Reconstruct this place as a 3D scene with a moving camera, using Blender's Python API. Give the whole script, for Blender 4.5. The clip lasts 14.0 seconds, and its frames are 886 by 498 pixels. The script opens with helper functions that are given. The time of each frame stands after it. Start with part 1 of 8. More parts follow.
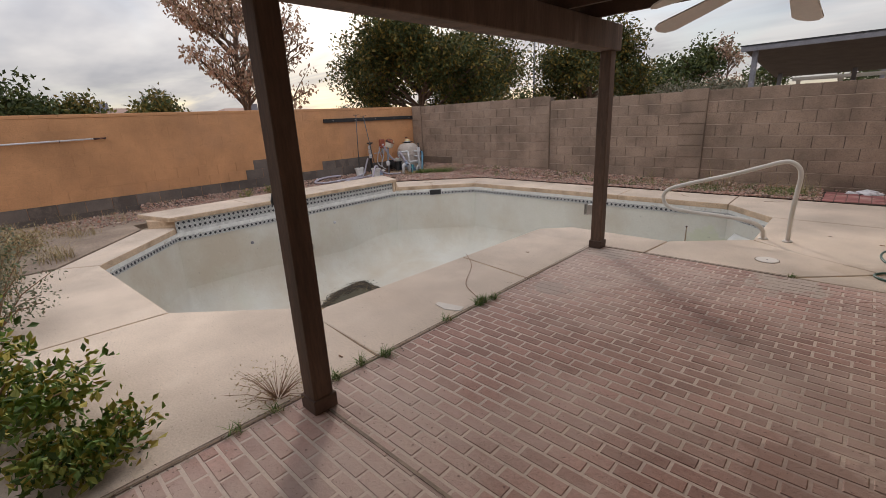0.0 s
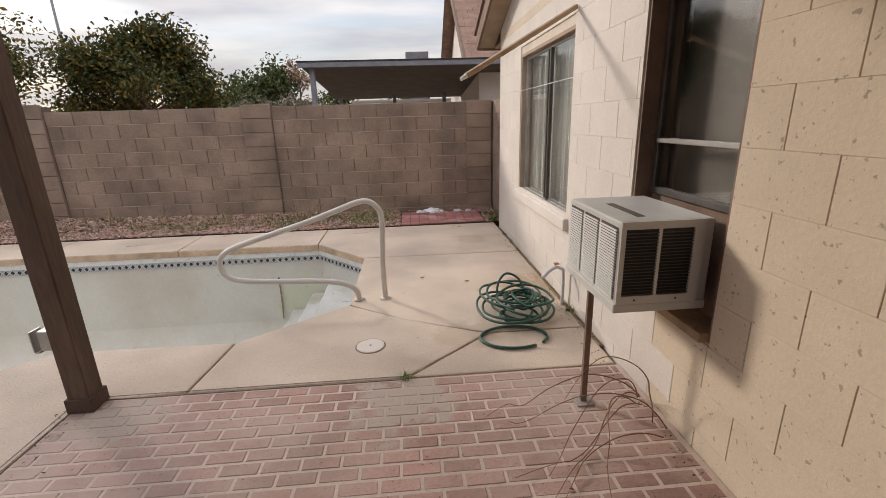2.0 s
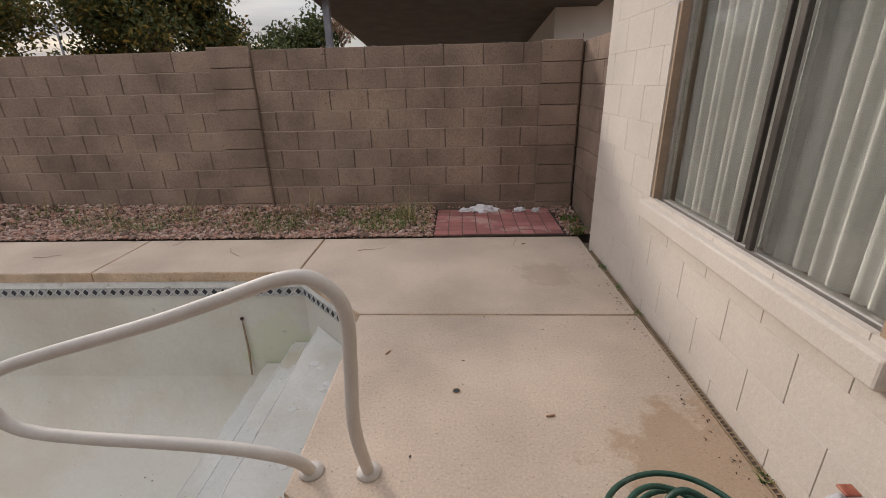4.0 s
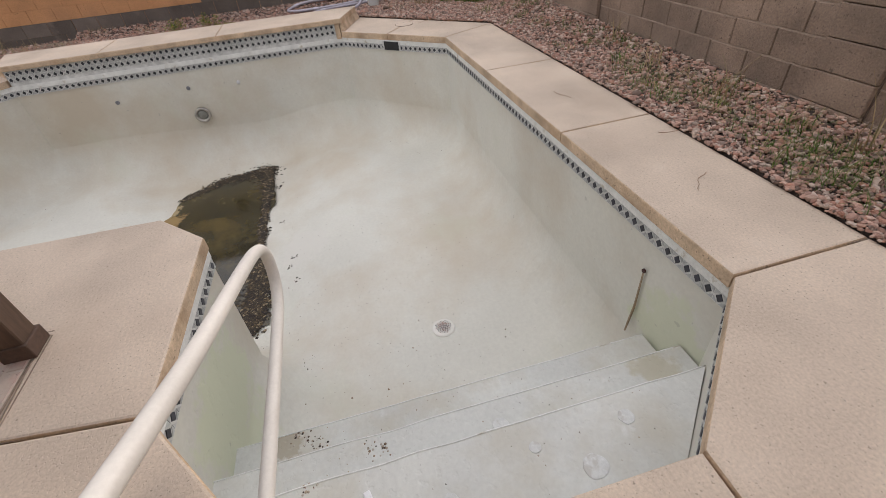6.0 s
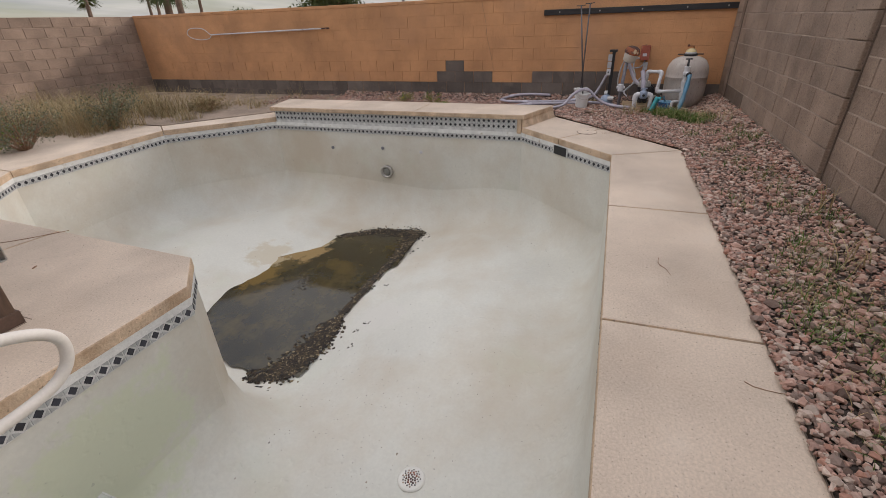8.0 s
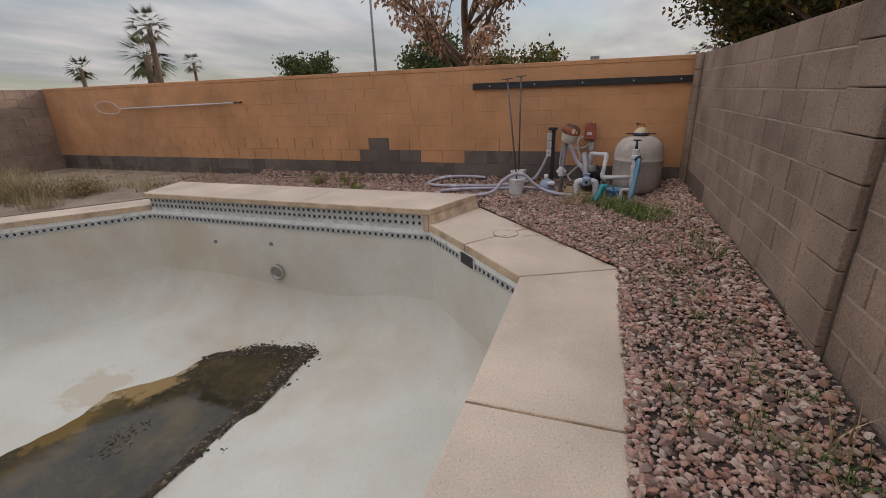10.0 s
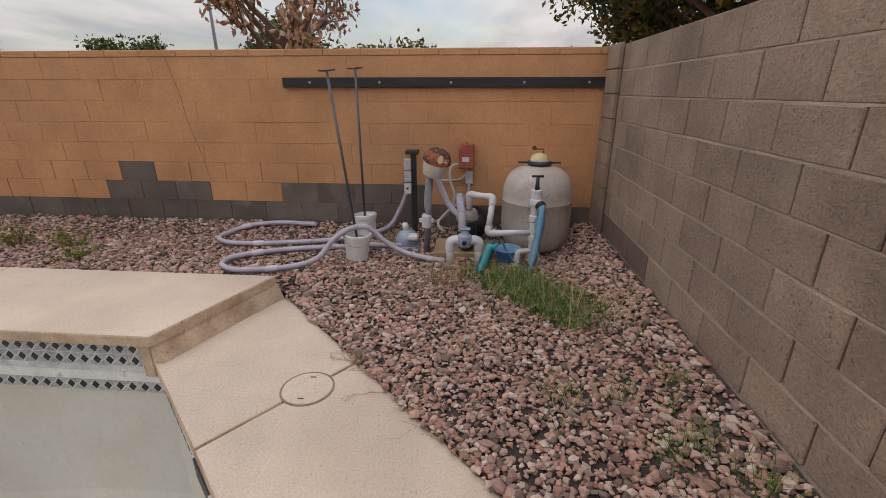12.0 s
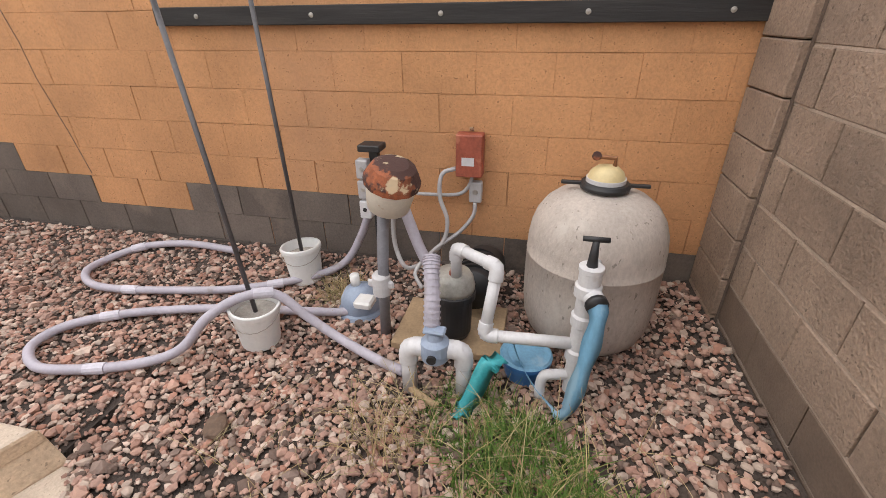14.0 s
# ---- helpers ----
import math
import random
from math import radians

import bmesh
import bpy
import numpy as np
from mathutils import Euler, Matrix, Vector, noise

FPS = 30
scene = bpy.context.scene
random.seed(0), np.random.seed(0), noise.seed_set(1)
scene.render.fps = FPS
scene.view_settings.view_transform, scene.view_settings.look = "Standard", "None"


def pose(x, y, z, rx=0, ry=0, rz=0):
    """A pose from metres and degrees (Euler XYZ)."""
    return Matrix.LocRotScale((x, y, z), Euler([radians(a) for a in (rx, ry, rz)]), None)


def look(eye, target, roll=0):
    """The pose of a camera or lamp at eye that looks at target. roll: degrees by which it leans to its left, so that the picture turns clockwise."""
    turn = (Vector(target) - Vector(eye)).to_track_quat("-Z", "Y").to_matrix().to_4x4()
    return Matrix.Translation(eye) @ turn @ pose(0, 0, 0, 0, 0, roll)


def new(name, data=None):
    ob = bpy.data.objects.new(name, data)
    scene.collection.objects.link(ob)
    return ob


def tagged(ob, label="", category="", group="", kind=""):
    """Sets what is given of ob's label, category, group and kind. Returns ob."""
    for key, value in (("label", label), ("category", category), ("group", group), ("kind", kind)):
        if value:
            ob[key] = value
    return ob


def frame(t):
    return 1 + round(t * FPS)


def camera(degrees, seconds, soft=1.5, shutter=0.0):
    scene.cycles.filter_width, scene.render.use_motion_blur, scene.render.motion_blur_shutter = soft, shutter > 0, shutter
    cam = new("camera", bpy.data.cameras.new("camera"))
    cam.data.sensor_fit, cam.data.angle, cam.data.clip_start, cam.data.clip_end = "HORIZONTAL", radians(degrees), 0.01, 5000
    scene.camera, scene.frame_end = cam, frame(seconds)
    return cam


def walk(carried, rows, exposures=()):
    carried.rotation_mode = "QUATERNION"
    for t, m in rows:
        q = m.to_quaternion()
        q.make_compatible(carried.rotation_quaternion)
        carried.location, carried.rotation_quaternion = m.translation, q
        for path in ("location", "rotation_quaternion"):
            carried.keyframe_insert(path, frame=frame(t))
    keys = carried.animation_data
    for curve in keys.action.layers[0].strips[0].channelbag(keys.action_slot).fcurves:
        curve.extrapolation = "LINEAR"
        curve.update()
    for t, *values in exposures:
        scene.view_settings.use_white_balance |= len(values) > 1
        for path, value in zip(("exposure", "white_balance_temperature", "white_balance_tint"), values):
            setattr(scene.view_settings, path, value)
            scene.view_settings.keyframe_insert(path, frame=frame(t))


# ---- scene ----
cam = camera(90.9, 14.0, soft=0.55)
S = 0.935            # metres to one unit of the plan below: makes a wall block 0.406 m long
PATH = [
    (0, (-0.06, 0.015, 1.608), (-1.392, 1.391, 1.031), -2.8),
    (0.5, (-0.186, 0.632, 1.595), (-0.972, 2.372, 1.0), -2.7),
    (1, (-0.236, 1.332, 1.597), (-0.412, 3.225, 0.978), -3.0),
    (1.5, (-0.205, 2.007, 1.6), (-0.161, 3.915, 1.002), -2.5),
    (2, (-0.272, 2.594, 1.588), (-0.135, 4.507, 1.021), -1.7),
    (2.2, (-0.3, 2.846, 1.62), (-0.15, 4.758, 1.053), -1.5),
    (4.3, (-0.152, 5.408, 1.499), (-0.367, 7.227, 0.696), -1.7),
    (4.5, (-0.152, 5.62, 1.505), (-0.5, 7.389, 0.639), -1.9),
    (5, (-0.198, 6.132, 1.506), (-1.077, 7.614, 0.49), -2.9),
    (5.5, (-0.251, 6.451, 1.504), (-1.65, 7.377, 0.415), -3.8),
    (6, (-0.358, 6.782, 1.582), (-1.888, 7.087, 0.331), -6.0),
    (6.5, (-0.583, 7.25, 1.471), (-1.963, 7.252, 0.024), -7.7),
    (7, (-0.68, 7.717, 1.447), (-1.879, 7.364, -0.114), -12.2),
    (7.4, (-0.771, 8.015, 1.564), (-2.244, 7.491, 0.318), -6.6),
    (7.5, (-0.826, 8.08, 1.579), (-2.389, 7.491, 0.478), -5.7),
    (7.7, (-0.947, 8.201, 1.594), (-2.577, 7.587, 0.61), -3.7),
    (9.8, (-3.093, 9.016, 1.581), (-4.833, 8.313, 0.888), -2.1),
    (10, (-3.396, 9.069, 1.601), (-5.164, 8.428, 0.923), -2.0),
    (10.5, (-4.201, 9.155, 1.59), (-6.041, 8.726, 0.933), -1.6),
    (11, (-4.909, 9.189, 1.594), (-6.771, 8.897, 0.928), -1.5),
    (11.5, (-5.6, 9.119, 1.588), (-7.465, 8.882, 0.906), -0.4),
    (12, (-6.28, 9.028, 1.58), (-8.154, 8.876, 0.899), 0.0),
    (12.5, (-6.967, 9.039, 1.601), (-8.832, 8.926, 0.887), -0.6),
    (13, (-7.599, 9.046, 1.616), (-9.465, 9.051, 0.897), -0.0),
    (13.5, (-8.187, 9.17, 1.636), (-10.015, 9.141, 0.823), -0.2),
    (14, (-8.538, 9.309, 1.64), (-10.261, 8.911, 0.706), -0.6),
]
walk(cam, [(t, look(Vector(eye) * S, Vector(target) * S, roll)) for t, eye, target, roll in PATH], exposures=[(0.0, 0.22, 6600, 14), (1.5, 0.42, 6650, 14), (2.2, 0.38, 6650, 14), (4.5, 0.0, 6700, 15), (5.5, 0.30, 6700, 15), (6.0, 0.32, 6650, 14), (7.0, 0.20, 6700, 14), (7.5, 0.24, 6650, 14), (10.0, 0.0, 6600, 14), (11.0, 0.30, 6650, 14), (11.5, 0.34, 6700, 14), (12.0, 0.30, 6750, 14), (12.5, 0.50, 6800, 13), (13.0, 0.60, 6900, 12), (14.0, 1.15, 7000, 12)])

# ---- light ----
world = bpy.data.worlds.new("overcast_sky")
scene.world = world
world.use_nodes = True
SUN_AZ, SUN_EL = radians(-48.6), radians(21.3)   # the sun's way, seen from +y towards -x


def build_world():
    nt = world.node_tree
    nt.nodes.clear()
    out = nt.nodes.new("ShaderNodeOutputWorld")
    bg = nt.nodes.new("ShaderNodeBackground")
    sky = nt.nodes.new("ShaderNodeTexSky")
    sky.sky_type, sky.sun_disc = "NISHITA", False
    sky.sun_elevation, sky.sun_rotation = SUN_EL, SUN_AZ
    sky.air_density, sky.dust_density = 1.0, 0.7
    co = nt.nodes.new("ShaderNodeTexCoord")
    sep = nt.nodes.new("ShaderNodeSeparateXYZ")
    nt.links.new(co.outputs["Generated"], sep.inputs[0])
    # project the direction on a flat cloud layer
    add = nt.nodes.new("ShaderNodeMath"); add.operation = "ADD"; add.inputs[1].default_value = 0.12
    nt.links.new(sep.outputs["Z"], add.inputs[0])
    mx = nt.nodes.new("ShaderNodeMath"); mx.operation = "MAXIMUM"; mx.inputs[1].default_value = 0.06
    nt.links.new(add.outputs[0], mx.inputs[0])
    comb = nt.nodes.new("ShaderNodeCombineXYZ")
    for k, f in (("X", 0.55), ("Y", 1.0)):
        d = nt.nodes.new("ShaderNodeMath"); d.operation = "DIVIDE"
        nt.links.new(sep.outputs[k], d.inputs[0]); nt.links.new(mx.outputs[0], d.inputs[1])
        m2 = nt.nodes.new("ShaderNodeMath"); m2.operation = "MULTIPLY"; m2.inputs[1].default_value = f
        nt.links.new(d.outputs[0], m2.inputs[0]); nt.links.new(m2.outputs[0], comb.inputs[k])
    noi = nt.nodes.new("ShaderNodeTexNoise"); noi.inputs["Scale"].default_value = 0.75
    noi.inputs["Detail"].default_value = 6.0; noi.inputs["Roughness"].default_value = 0.55; noi.inputs["Distortion"].default_value = 0.5
    nt.links.new(comb.outputs[0], noi.inputs["Vector"])
    ramp = nt.nodes.new("ShaderNodeValToRGB")
    ramp.color_ramp.elements[0].position, ramp.color_ramp.elements[0].color = 0.36, (0.0, 0.0, 0.0, 1)
    ramp.color_ramp.elements[1].position, ramp.color_ramp.elements[1].color = 0.58, (1, 1, 1, 1)
    nt.links.new(noi.outputs["Fac"], ramp.inputs[0])
    mul = nt.nodes.new("ShaderNodeMath"); mul.operation = "MULTIPLY_ADD"
    mul.inputs[1].default_value, mul.inputs[2].default_value = 0.62, 0.33
    nt.links.new(ramp.outputs[0], mul.inputs[0])
    noi2 = nt.nodes.new("ShaderNodeTexNoise"); noi2.inputs["Scale"].default_value = 1.6
    noi2.inputs["Detail"].default_value = 4.0
    nt.links.new(comb.outputs[0], noi2.inputs["Vector"])
    shade = nt.nodes.new("ShaderNodeValToRGB")
    shade.color_ramp.elements[0].position, shade.color_ramp.elements[0].color = 0.35, (CLOUD_LOW, CLOUD_LOW * 1.02, CLOUD_LOW * 1.07, 1)
    shade.color_ramp.elements[1].position, shade.color_ramp.elements[1].color = 0.65, (CLOUD_HIGH, CLOUD_HIGH * 0.985, CLOUD_HIGH * 0.96, 1)
    nt.links.new(noi2.outputs["Fac"], shade.inputs[0])
    mix = nt.nodes.new("ShaderNodeMix"); mix.data_type = "RGBA"
    nt.links.new(mul.outputs[0], mix.inputs["Factor"])
    nt.links.new(sky.outputs[0], mix.inputs["A"])
    nt.links.new(shade.outputs[0], mix.inputs["B"])
    # an overcast sky is about three times as bright overhead as at the horizon
    rise = nt.nodes.new("ShaderNodeMapRange")
    rise.inputs["From Min"].default_value, rise.inputs["From Max"].default_value = 0.08, 0.8
    rise.inputs["To Min"].default_value, rise.inputs["To Max"].default_value = 0.62, 1.9
    nt.links.new(sep.outputs["Z"], rise.inputs["Value"])
    lum = nt.nodes.new("ShaderNodeVectorMath"); lum.operation = "SCALE"
    nt.links.new(mix.outputs["Result"], lum.inputs[0]); nt.links.new(rise.outputs[0], lum.inputs["Scale"])
    nt.links.new(lum.outputs[0], bg.inputs["Color"])
    bg.inputs["Strength"].default_value = 0.12
    nt.links.new(bg.outputs[0], out.inputs[0])


CLOUD_LOW, CLOUD_HIGH = 5.0, 7.6
build_world()
sun_data = bpy.data.lights.new("sun", "SUN")
sun_data.energy, sun_data.angle, sun_data.color = 1.5, radians(7), (1.0, 0.92, 0.82)
sun = new("sun", sun_data)
sun.matrix_world = look((0, 0, 0), (math.sin(-SUN_AZ) * math.cos(SUN_EL), -math.cos(SUN_AZ) * math.cos(SUN_EL), -math.sin(SUN_EL)))


# ---- materials ----
def surface(name, base, rough=0.85, spread=0.25, scale=2.0, fine=45.0, bump=0.25, dist=0.004, metal=0.0, rand="", amount=0.25,
            stain=None, stain_scale=0.8, stain_at=0.56, stain_soft=0.08, stain_mix=0.8, palette=None, stain2=None, stain2_scale=4.0, stain2_at=0.62, coat=0.0, stretch=None, plates=0.0, pits=0.0, spots=()):
    m = bpy.data.materials.new(name)
    m.use_nodes = True
    nt = m.node_tree
    b = nt.nodes["Principled BSDF"]
    geo = nt.nodes.new("ShaderNodeNewGeometry")
    plan = nt.nodes.new("ShaderNodeVectorMath"); plan.operation = "SCALE"; plan.inputs["Scale"].default_value = 1 / S
    nt.links.new(geo.outputs["Position"], plan.inputs[0])
    vec = plan.outputs[0]
    if stretch:
        sc = nt.nodes.new("ShaderNodeVectorMath"); sc.operation = "MULTIPLY"; sc.inputs[1].default_value = stretch
        nt.links.new(vec, sc.inputs[0]); vec = sc.outputs[0]

    def noise_of(s, detail=4.0, r=0.55):
        n = nt.nodes.new("ShaderNodeTexNoise")
        n.inputs["Scale"].default_value, n.inputs["Detail"].default_value, n.inputs["Roughness"].default_value = s, detail, r
        nt.links.new(vec, n.inputs["Vector"])
        return n.outputs["Fac"]

    def ramp_of(fac, lo, hi, c0, c1):
        r = nt.nodes.new("ShaderNodeValToRGB")
        r.color_ramp.elements[0].position, r.color_ramp.elements[0].color = lo, (*c0, 1)
        r.color_ramp.elements[1].position, r.color_ramp.elements[1].color = hi, (*c1, 1)
        nt.links.new(fac, r.inputs[0])
        return r.outputs[0]

    def mixed(fac, a, c, kind="MIX", f=1.0):
        x = nt.nodes.new("ShaderNodeMix"); x.data_type, x.blend_type = "RGBA", kind
        if fac is None:
            x.inputs["Factor"].default_value = f
        else:
            nt.links.new(fac, x.inputs["Factor"])
        for sock, val in (("A", a), ("B", c)):
            if isinstance(val, tuple):
                x.inputs[sock].default_value = (*val, 1)
            else:
                nt.links.new(val, x.inputs[sock])
        return x.outputs["Result"]

    lo, hi = 1 - spread, 1 + spread
    if rand:
        src = nt.nodes.new("ShaderNodeObjectInfo").outputs["Random"] if rand == "object" else geo.outputs["Random Per Island"]
    if palette:
        r = nt.nodes.new("ShaderNodeValToRGB")
        r.color_ramp.interpolation = "CONSTANT"
        while len(r.color_ramp.elements) < len(palette):
            r.color_ramp.elements.new(0.5)
        for k, c in enumerate(palette):
            r.color_ramp.elements[k].position = k / len(palette)
            r.color_ramp.elements[k].color = (*c, 1)
        nt.links.new(src, r.inputs[0])
        col = r.outputs[0]
    else:
        col = mixed(None, base, base, f=0.0)
    col = mixed(None, col, ramp_of(noise_of(scale), 0.3, 0.7, (lo,) * 3, (hi,) * 3), "MULTIPLY")
    fn = noise_of(fine, 3.0, 0.65)
    col = mixed(None, col, ramp_of(fn, 0.3, 0.7, (1 - spread * 0.7,) * 3, (1 + spread * 0.7,) * 3), "MULTIPLY")
    if rand and not palette:
        col = mixed(None, col, ramp_of(src, 0.0, 1.0, (1 - amount,) * 3, (1 + amount,) * 3), "MULTIPLY")
    for st, ss, sa, sx in ((stain, stain_scale, stain_at, stain_mix), (stain2, stain2_scale, stain2_at, 0.75)):
        if st:
            f = ramp_of(noise_of(ss, 7.0, 0.6), sa, sa + stain_soft, (0, 0, 0), (sx,) * 3)
            col = mixed(f, col, st)
    for centre, radius, tint, keep in spots:
        # a mark of its own with a ragged rim: stains, and one painted post shadow
        dn = nt.nodes.new("ShaderNodeVectorMath"); dn.operation = "DISTANCE"; dn.inputs[1].default_value = centre
        nt.links.new(vec, dn.inputs[0])
        mr = nt.nodes.new("ShaderNodeMath"); mr.operation = "DIVIDE"; mr.inputs[1].default_value = radius
        nt.links.new(dn.outputs["Value"], mr.inputs[0])
        ad = nt.nodes.new("ShaderNodeMath"); ad.operation = "MULTIPLY_ADD"; ad.inputs[1].default_value = 1.1
        nt.links.new(noise_of(5.0 / radius ** 0.5, 8.0, 0.65), ad.inputs[0]); nt.links.new(mr.outputs[0], ad.inputs[2])
        f = ramp_of(ad.outputs[0], 0.85, 1.35, (keep,) * 3, (0, 0, 0))
        col = mixed(f, col, tint)
    if pits:
        f = ramp_of(noise_of(pits, 2.0, 0.5), 0.66 if pits > 20 else 0.745, 0.72 if pits > 20 else 0.77, (0, 0, 0), (0.75 if pits > 20 else 0.3,) * 3)
        col = mixed(f, col, tuple(c * 0.4 for c in base))
    nt.links.new(col, b.inputs["Base Color"])
    b.inputs["Metallic"].default_value = metal
    b.inputs["Coat Weight"].default_value = coat
    rr = nt.nodes.new("ShaderNodeMapRange")
    rr.inputs["To Min"].default_value, rr.inputs["To Max"].default_value = max(0.02, rough - 0.1), min(1.0, rough + 0.1)
    nt.links.new(fn, rr.inputs["Value"]); nt.links.new(rr.outputs[0], b.inputs["Roughness"])
    if bump:
        bp = nt.nodes.new("ShaderNodeBump")
        bp.inputs["Strength"].default_value, bp.inputs["Distance"].default_value = bump, dist
        high = fn
        if plates:
            high = ramp_of(noise_of(plates, 2.5, 0.5), 0.31, 0.41, (0, 0, 0), (1, 1, 1))
        nt.links.new(high, bp.inputs["Height"]); nt.links.new(bp.outputs[0], b.inputs["Normal"])
    return m


M_DECK = surface("cool_deck", (0.56, 0.456, 0.362), 0.9, 0.19, 1.1, 75, 0.5, 0.006, plates=95, pits=70, stain=(0.44, 0.335, 0.25), stain_scale=0.7, stain_at=0.55, stain_soft=0.2, stain_mix=0.5, stain2=(0.60, 0.51, 0.42), stain2_scale=2.2, stain2_at=0.58, spots=(((0.85, 6.5, 0), 0.9, (0.33, 0.20, 0.10), 0.5), ((0.55, 8.4, 0), 0.55, (0.36, 0.27, 0.19), 0.4), ((0.1, 5.6, 0), 0.6, (0.38, 0.28, 0.19), 0.35)))
M_COPING = surface("coping_edge", (0.53, 0.395, 0.275), 0.9, 0.24, 5, 60, 0.7, 0.008, pits=40, stain=(0.30, 0.18, 0.09), stain_scale=3.0, stain_at=0.55, stain_soft=0.12, stain_mix=0.45)
M_VOID = surface("open_joint", (0.13, 0.095, 0.075), 0.95, 0.3, 5, 60, 0.4)
M_JOINT = surface("joint_filler", (0.25, 0.19, 0.145), 0.95, 0.3, 6, 60, 0.4)
M_PLASTER = surface("pool_plaster", (0.615, 0.605, 0.545), 0.7, 0.06, 0.8, 30, 0.3, 0.005, plates=9, pits=17, stain=(0.50, 0.42, 0.315), stain_scale=0.55, stain_at=0.43, stain_soft=0.24, stain_mix=0.75, stain2=(0.56, 0.58, 0.47), stain2_scale=0.75, stain2_at=0.58, spots=(((-6.3, 3.2, -1.85), 0.9, (0.50, 0.42, 0.29), 0.6), ((-1.8, 8.4, -0.8), 0.9, (0.58, 0.61, 0.44), 0.65), ((-2.2, 5.7, -0.8), 1.3, (0.58, 0.62, 0.44), 0.7), ((-5.2, 5.9, -1.8), 0.8, (0.63, 0.61, 0.56), 0.6)))
M_STEP = surface("step_plaster", (0.57, 0.575, 0.54), 0.75, 0.08, 2.0, 40, 0.35, 0.004, plates=22, stain=(0.46, 0.42, 0.33), stain_scale=1.6, stain_at=0.48, stain_soft=0.18, stain_mix=0.6, stain2=(0.72, 0.73, 0.72), stain2_scale=6.0, stain2_at=0.64, spots=(((-1.95, 6.0, -0.95), 0.25, (0.30, 0.24, 0.15), 0.6), ((-1.6, 8.25, -0.72), 0.35, (0.42, 0.38, 0.26), 0.6), ((-1.35, 6.05, -0.6), 0.25, (0.40, 0.38, 0.26), 0.5)))
M_LIP = surface("plaster_lip", (0.70, 0.70, 0.68), 0.8, 0.12, 8, 60, 0.5, stain=(0.42, 0.37, 0.28), stain_scale=9, stain_at=0.60)
M_GROUT = surface("tile_grout", (0.56, 0.56, 0.545), 0.8, 0.2, 12, 90, 0.3)
M_TILE_W = surface("grey_tile", (0.40, 0.41, 0.405), 0.45, 0.14, 8, 40, 0.05, rand="island", amount=0.15)
M_TILE_B = surface("navy_tile", (0.03, 0.031, 0.042), 0.55, 0.3, 9, 40, 0.05, rand="object", amount=0.4)
M_GREY = surface("grey_block", (0.268, 0.194, 0.147), 0.95, 0.30, 1.9, 70, 1.0, 0.010, rand="object", amount=0.10, pits=46, stain=(0.35, 0.275, 0.22), stain_scale=0.7, stain_at=0.55, stain_soft=0.2, stain_mix=0.5, stain2=(0.15, 0.105, 0.08), stain2_scale=1.3, stain2_at=0.65)
# darker grey block for the lowest courses at the north wall's west end
M_GREY_DARK = surface("dark_grey_block", (0.17, 0.12, 0.09), 0.9, 0.25, 2.0, 90, 0.7, 0.006, rand="object", amount=0.12, stain=(0.11, 0.075, 0.055), stain_scale=3.0, stain_at=0.5, stain_soft=0.2)
M_MORTAR = surface("grey_mortar", (0.36, 0.28, 0.225), 0.95, 0.22, 5, 80, 0.5)
M_ORANGE = surface("orange_block", (0.53, 0.27, 0.128), 0.9, 0.20, 1.3, 60, 1.0, 0.008, rand="object", amount=0.035, pits=60, stain=(0.40, 0.225, 0.135), stain_scale=0.6, stain_at=0.50, stain_soft=0.25, stain_mix=0.6, stain2=(0.36, 0.17, 0.085), stain2_scale=2.6, stain2_at=0.63)
M_ORANGE_J = surface("orange_joint", (0.50, 0.26, 0.13), 0.92, 0.15, 4, 70, 0.5)
M_BARE = surface("bare_block", (0.13, 0.105, 0.09), 0.95, 0.25, 2.0, 80, 0.6, 0.005, rand="object", amount=0.25, stain=(0.22, 0.17, 0.14), stain_scale=2.5, stain_at=0.57, stain_soft=0.15)
M_BUTTER = surface("butter_block", (0.60, 0.50, 0.375), 0.8, 0.07, 1.5, 60, 0.5, 0.004, rand="object", amount=0.02, pits=38, stain=(0.52, 0.42, 0.30), stain_scale=1.1, stain_at=0.6, stain_soft=0.2, stain_mix=0.4)
M_CREAM = surface("cream_block", (0.64, 0.585, 0.52), 0.8, 0.07, 1.5, 60, 0.5, 0.004, rand="object", amount=0.02, stain=(0.60, 0.50, 0.395), stain_scale=1.1, stain_at=0.6, stain_soft=0.2, stain_mix=0.4)
M_CREAM_J = surface("cream_joint", (0.60, 0.52, 0.42), 0.85, 0.1, 4, 60, 0.3)
# The first spot is the post's shadow, painted faintly into bricks and joints.
M_BRICK = surface("patio_brick", (0.36, 0.212, 0.172), 0.9, 0.2, 1.6, 50, 0.7, 0.006, pits=45, rand="object", amount=0.17, stain=(0.53, 0.41, 0.345), stain_scale=0.6, stain_at=0.43, stain_soft=0.18, stain_mix=0.8, stain2=(0.20, 0.115, 0.09), stain2_scale=0.9, stain2_at=0.60, spots=(((-0.75, 3.42, 0), 0.75, (0.15, 0.09, 0.07), 0.25), ((0.0, 2.2, 0), 0.8, (0.19, 0.11, 0.09), 0.4), ((-0.35, 4.82, 0), 0.75, (0.44, 0.36, 0.30), 0.92), ((-2.0, 4.85, 0), 0.6, (0.45, 0.365, 0.305), 0.9), ((-2.05, 3.5, 0), 0.45, (0.40, 0.32, 0.27), 0.85)))
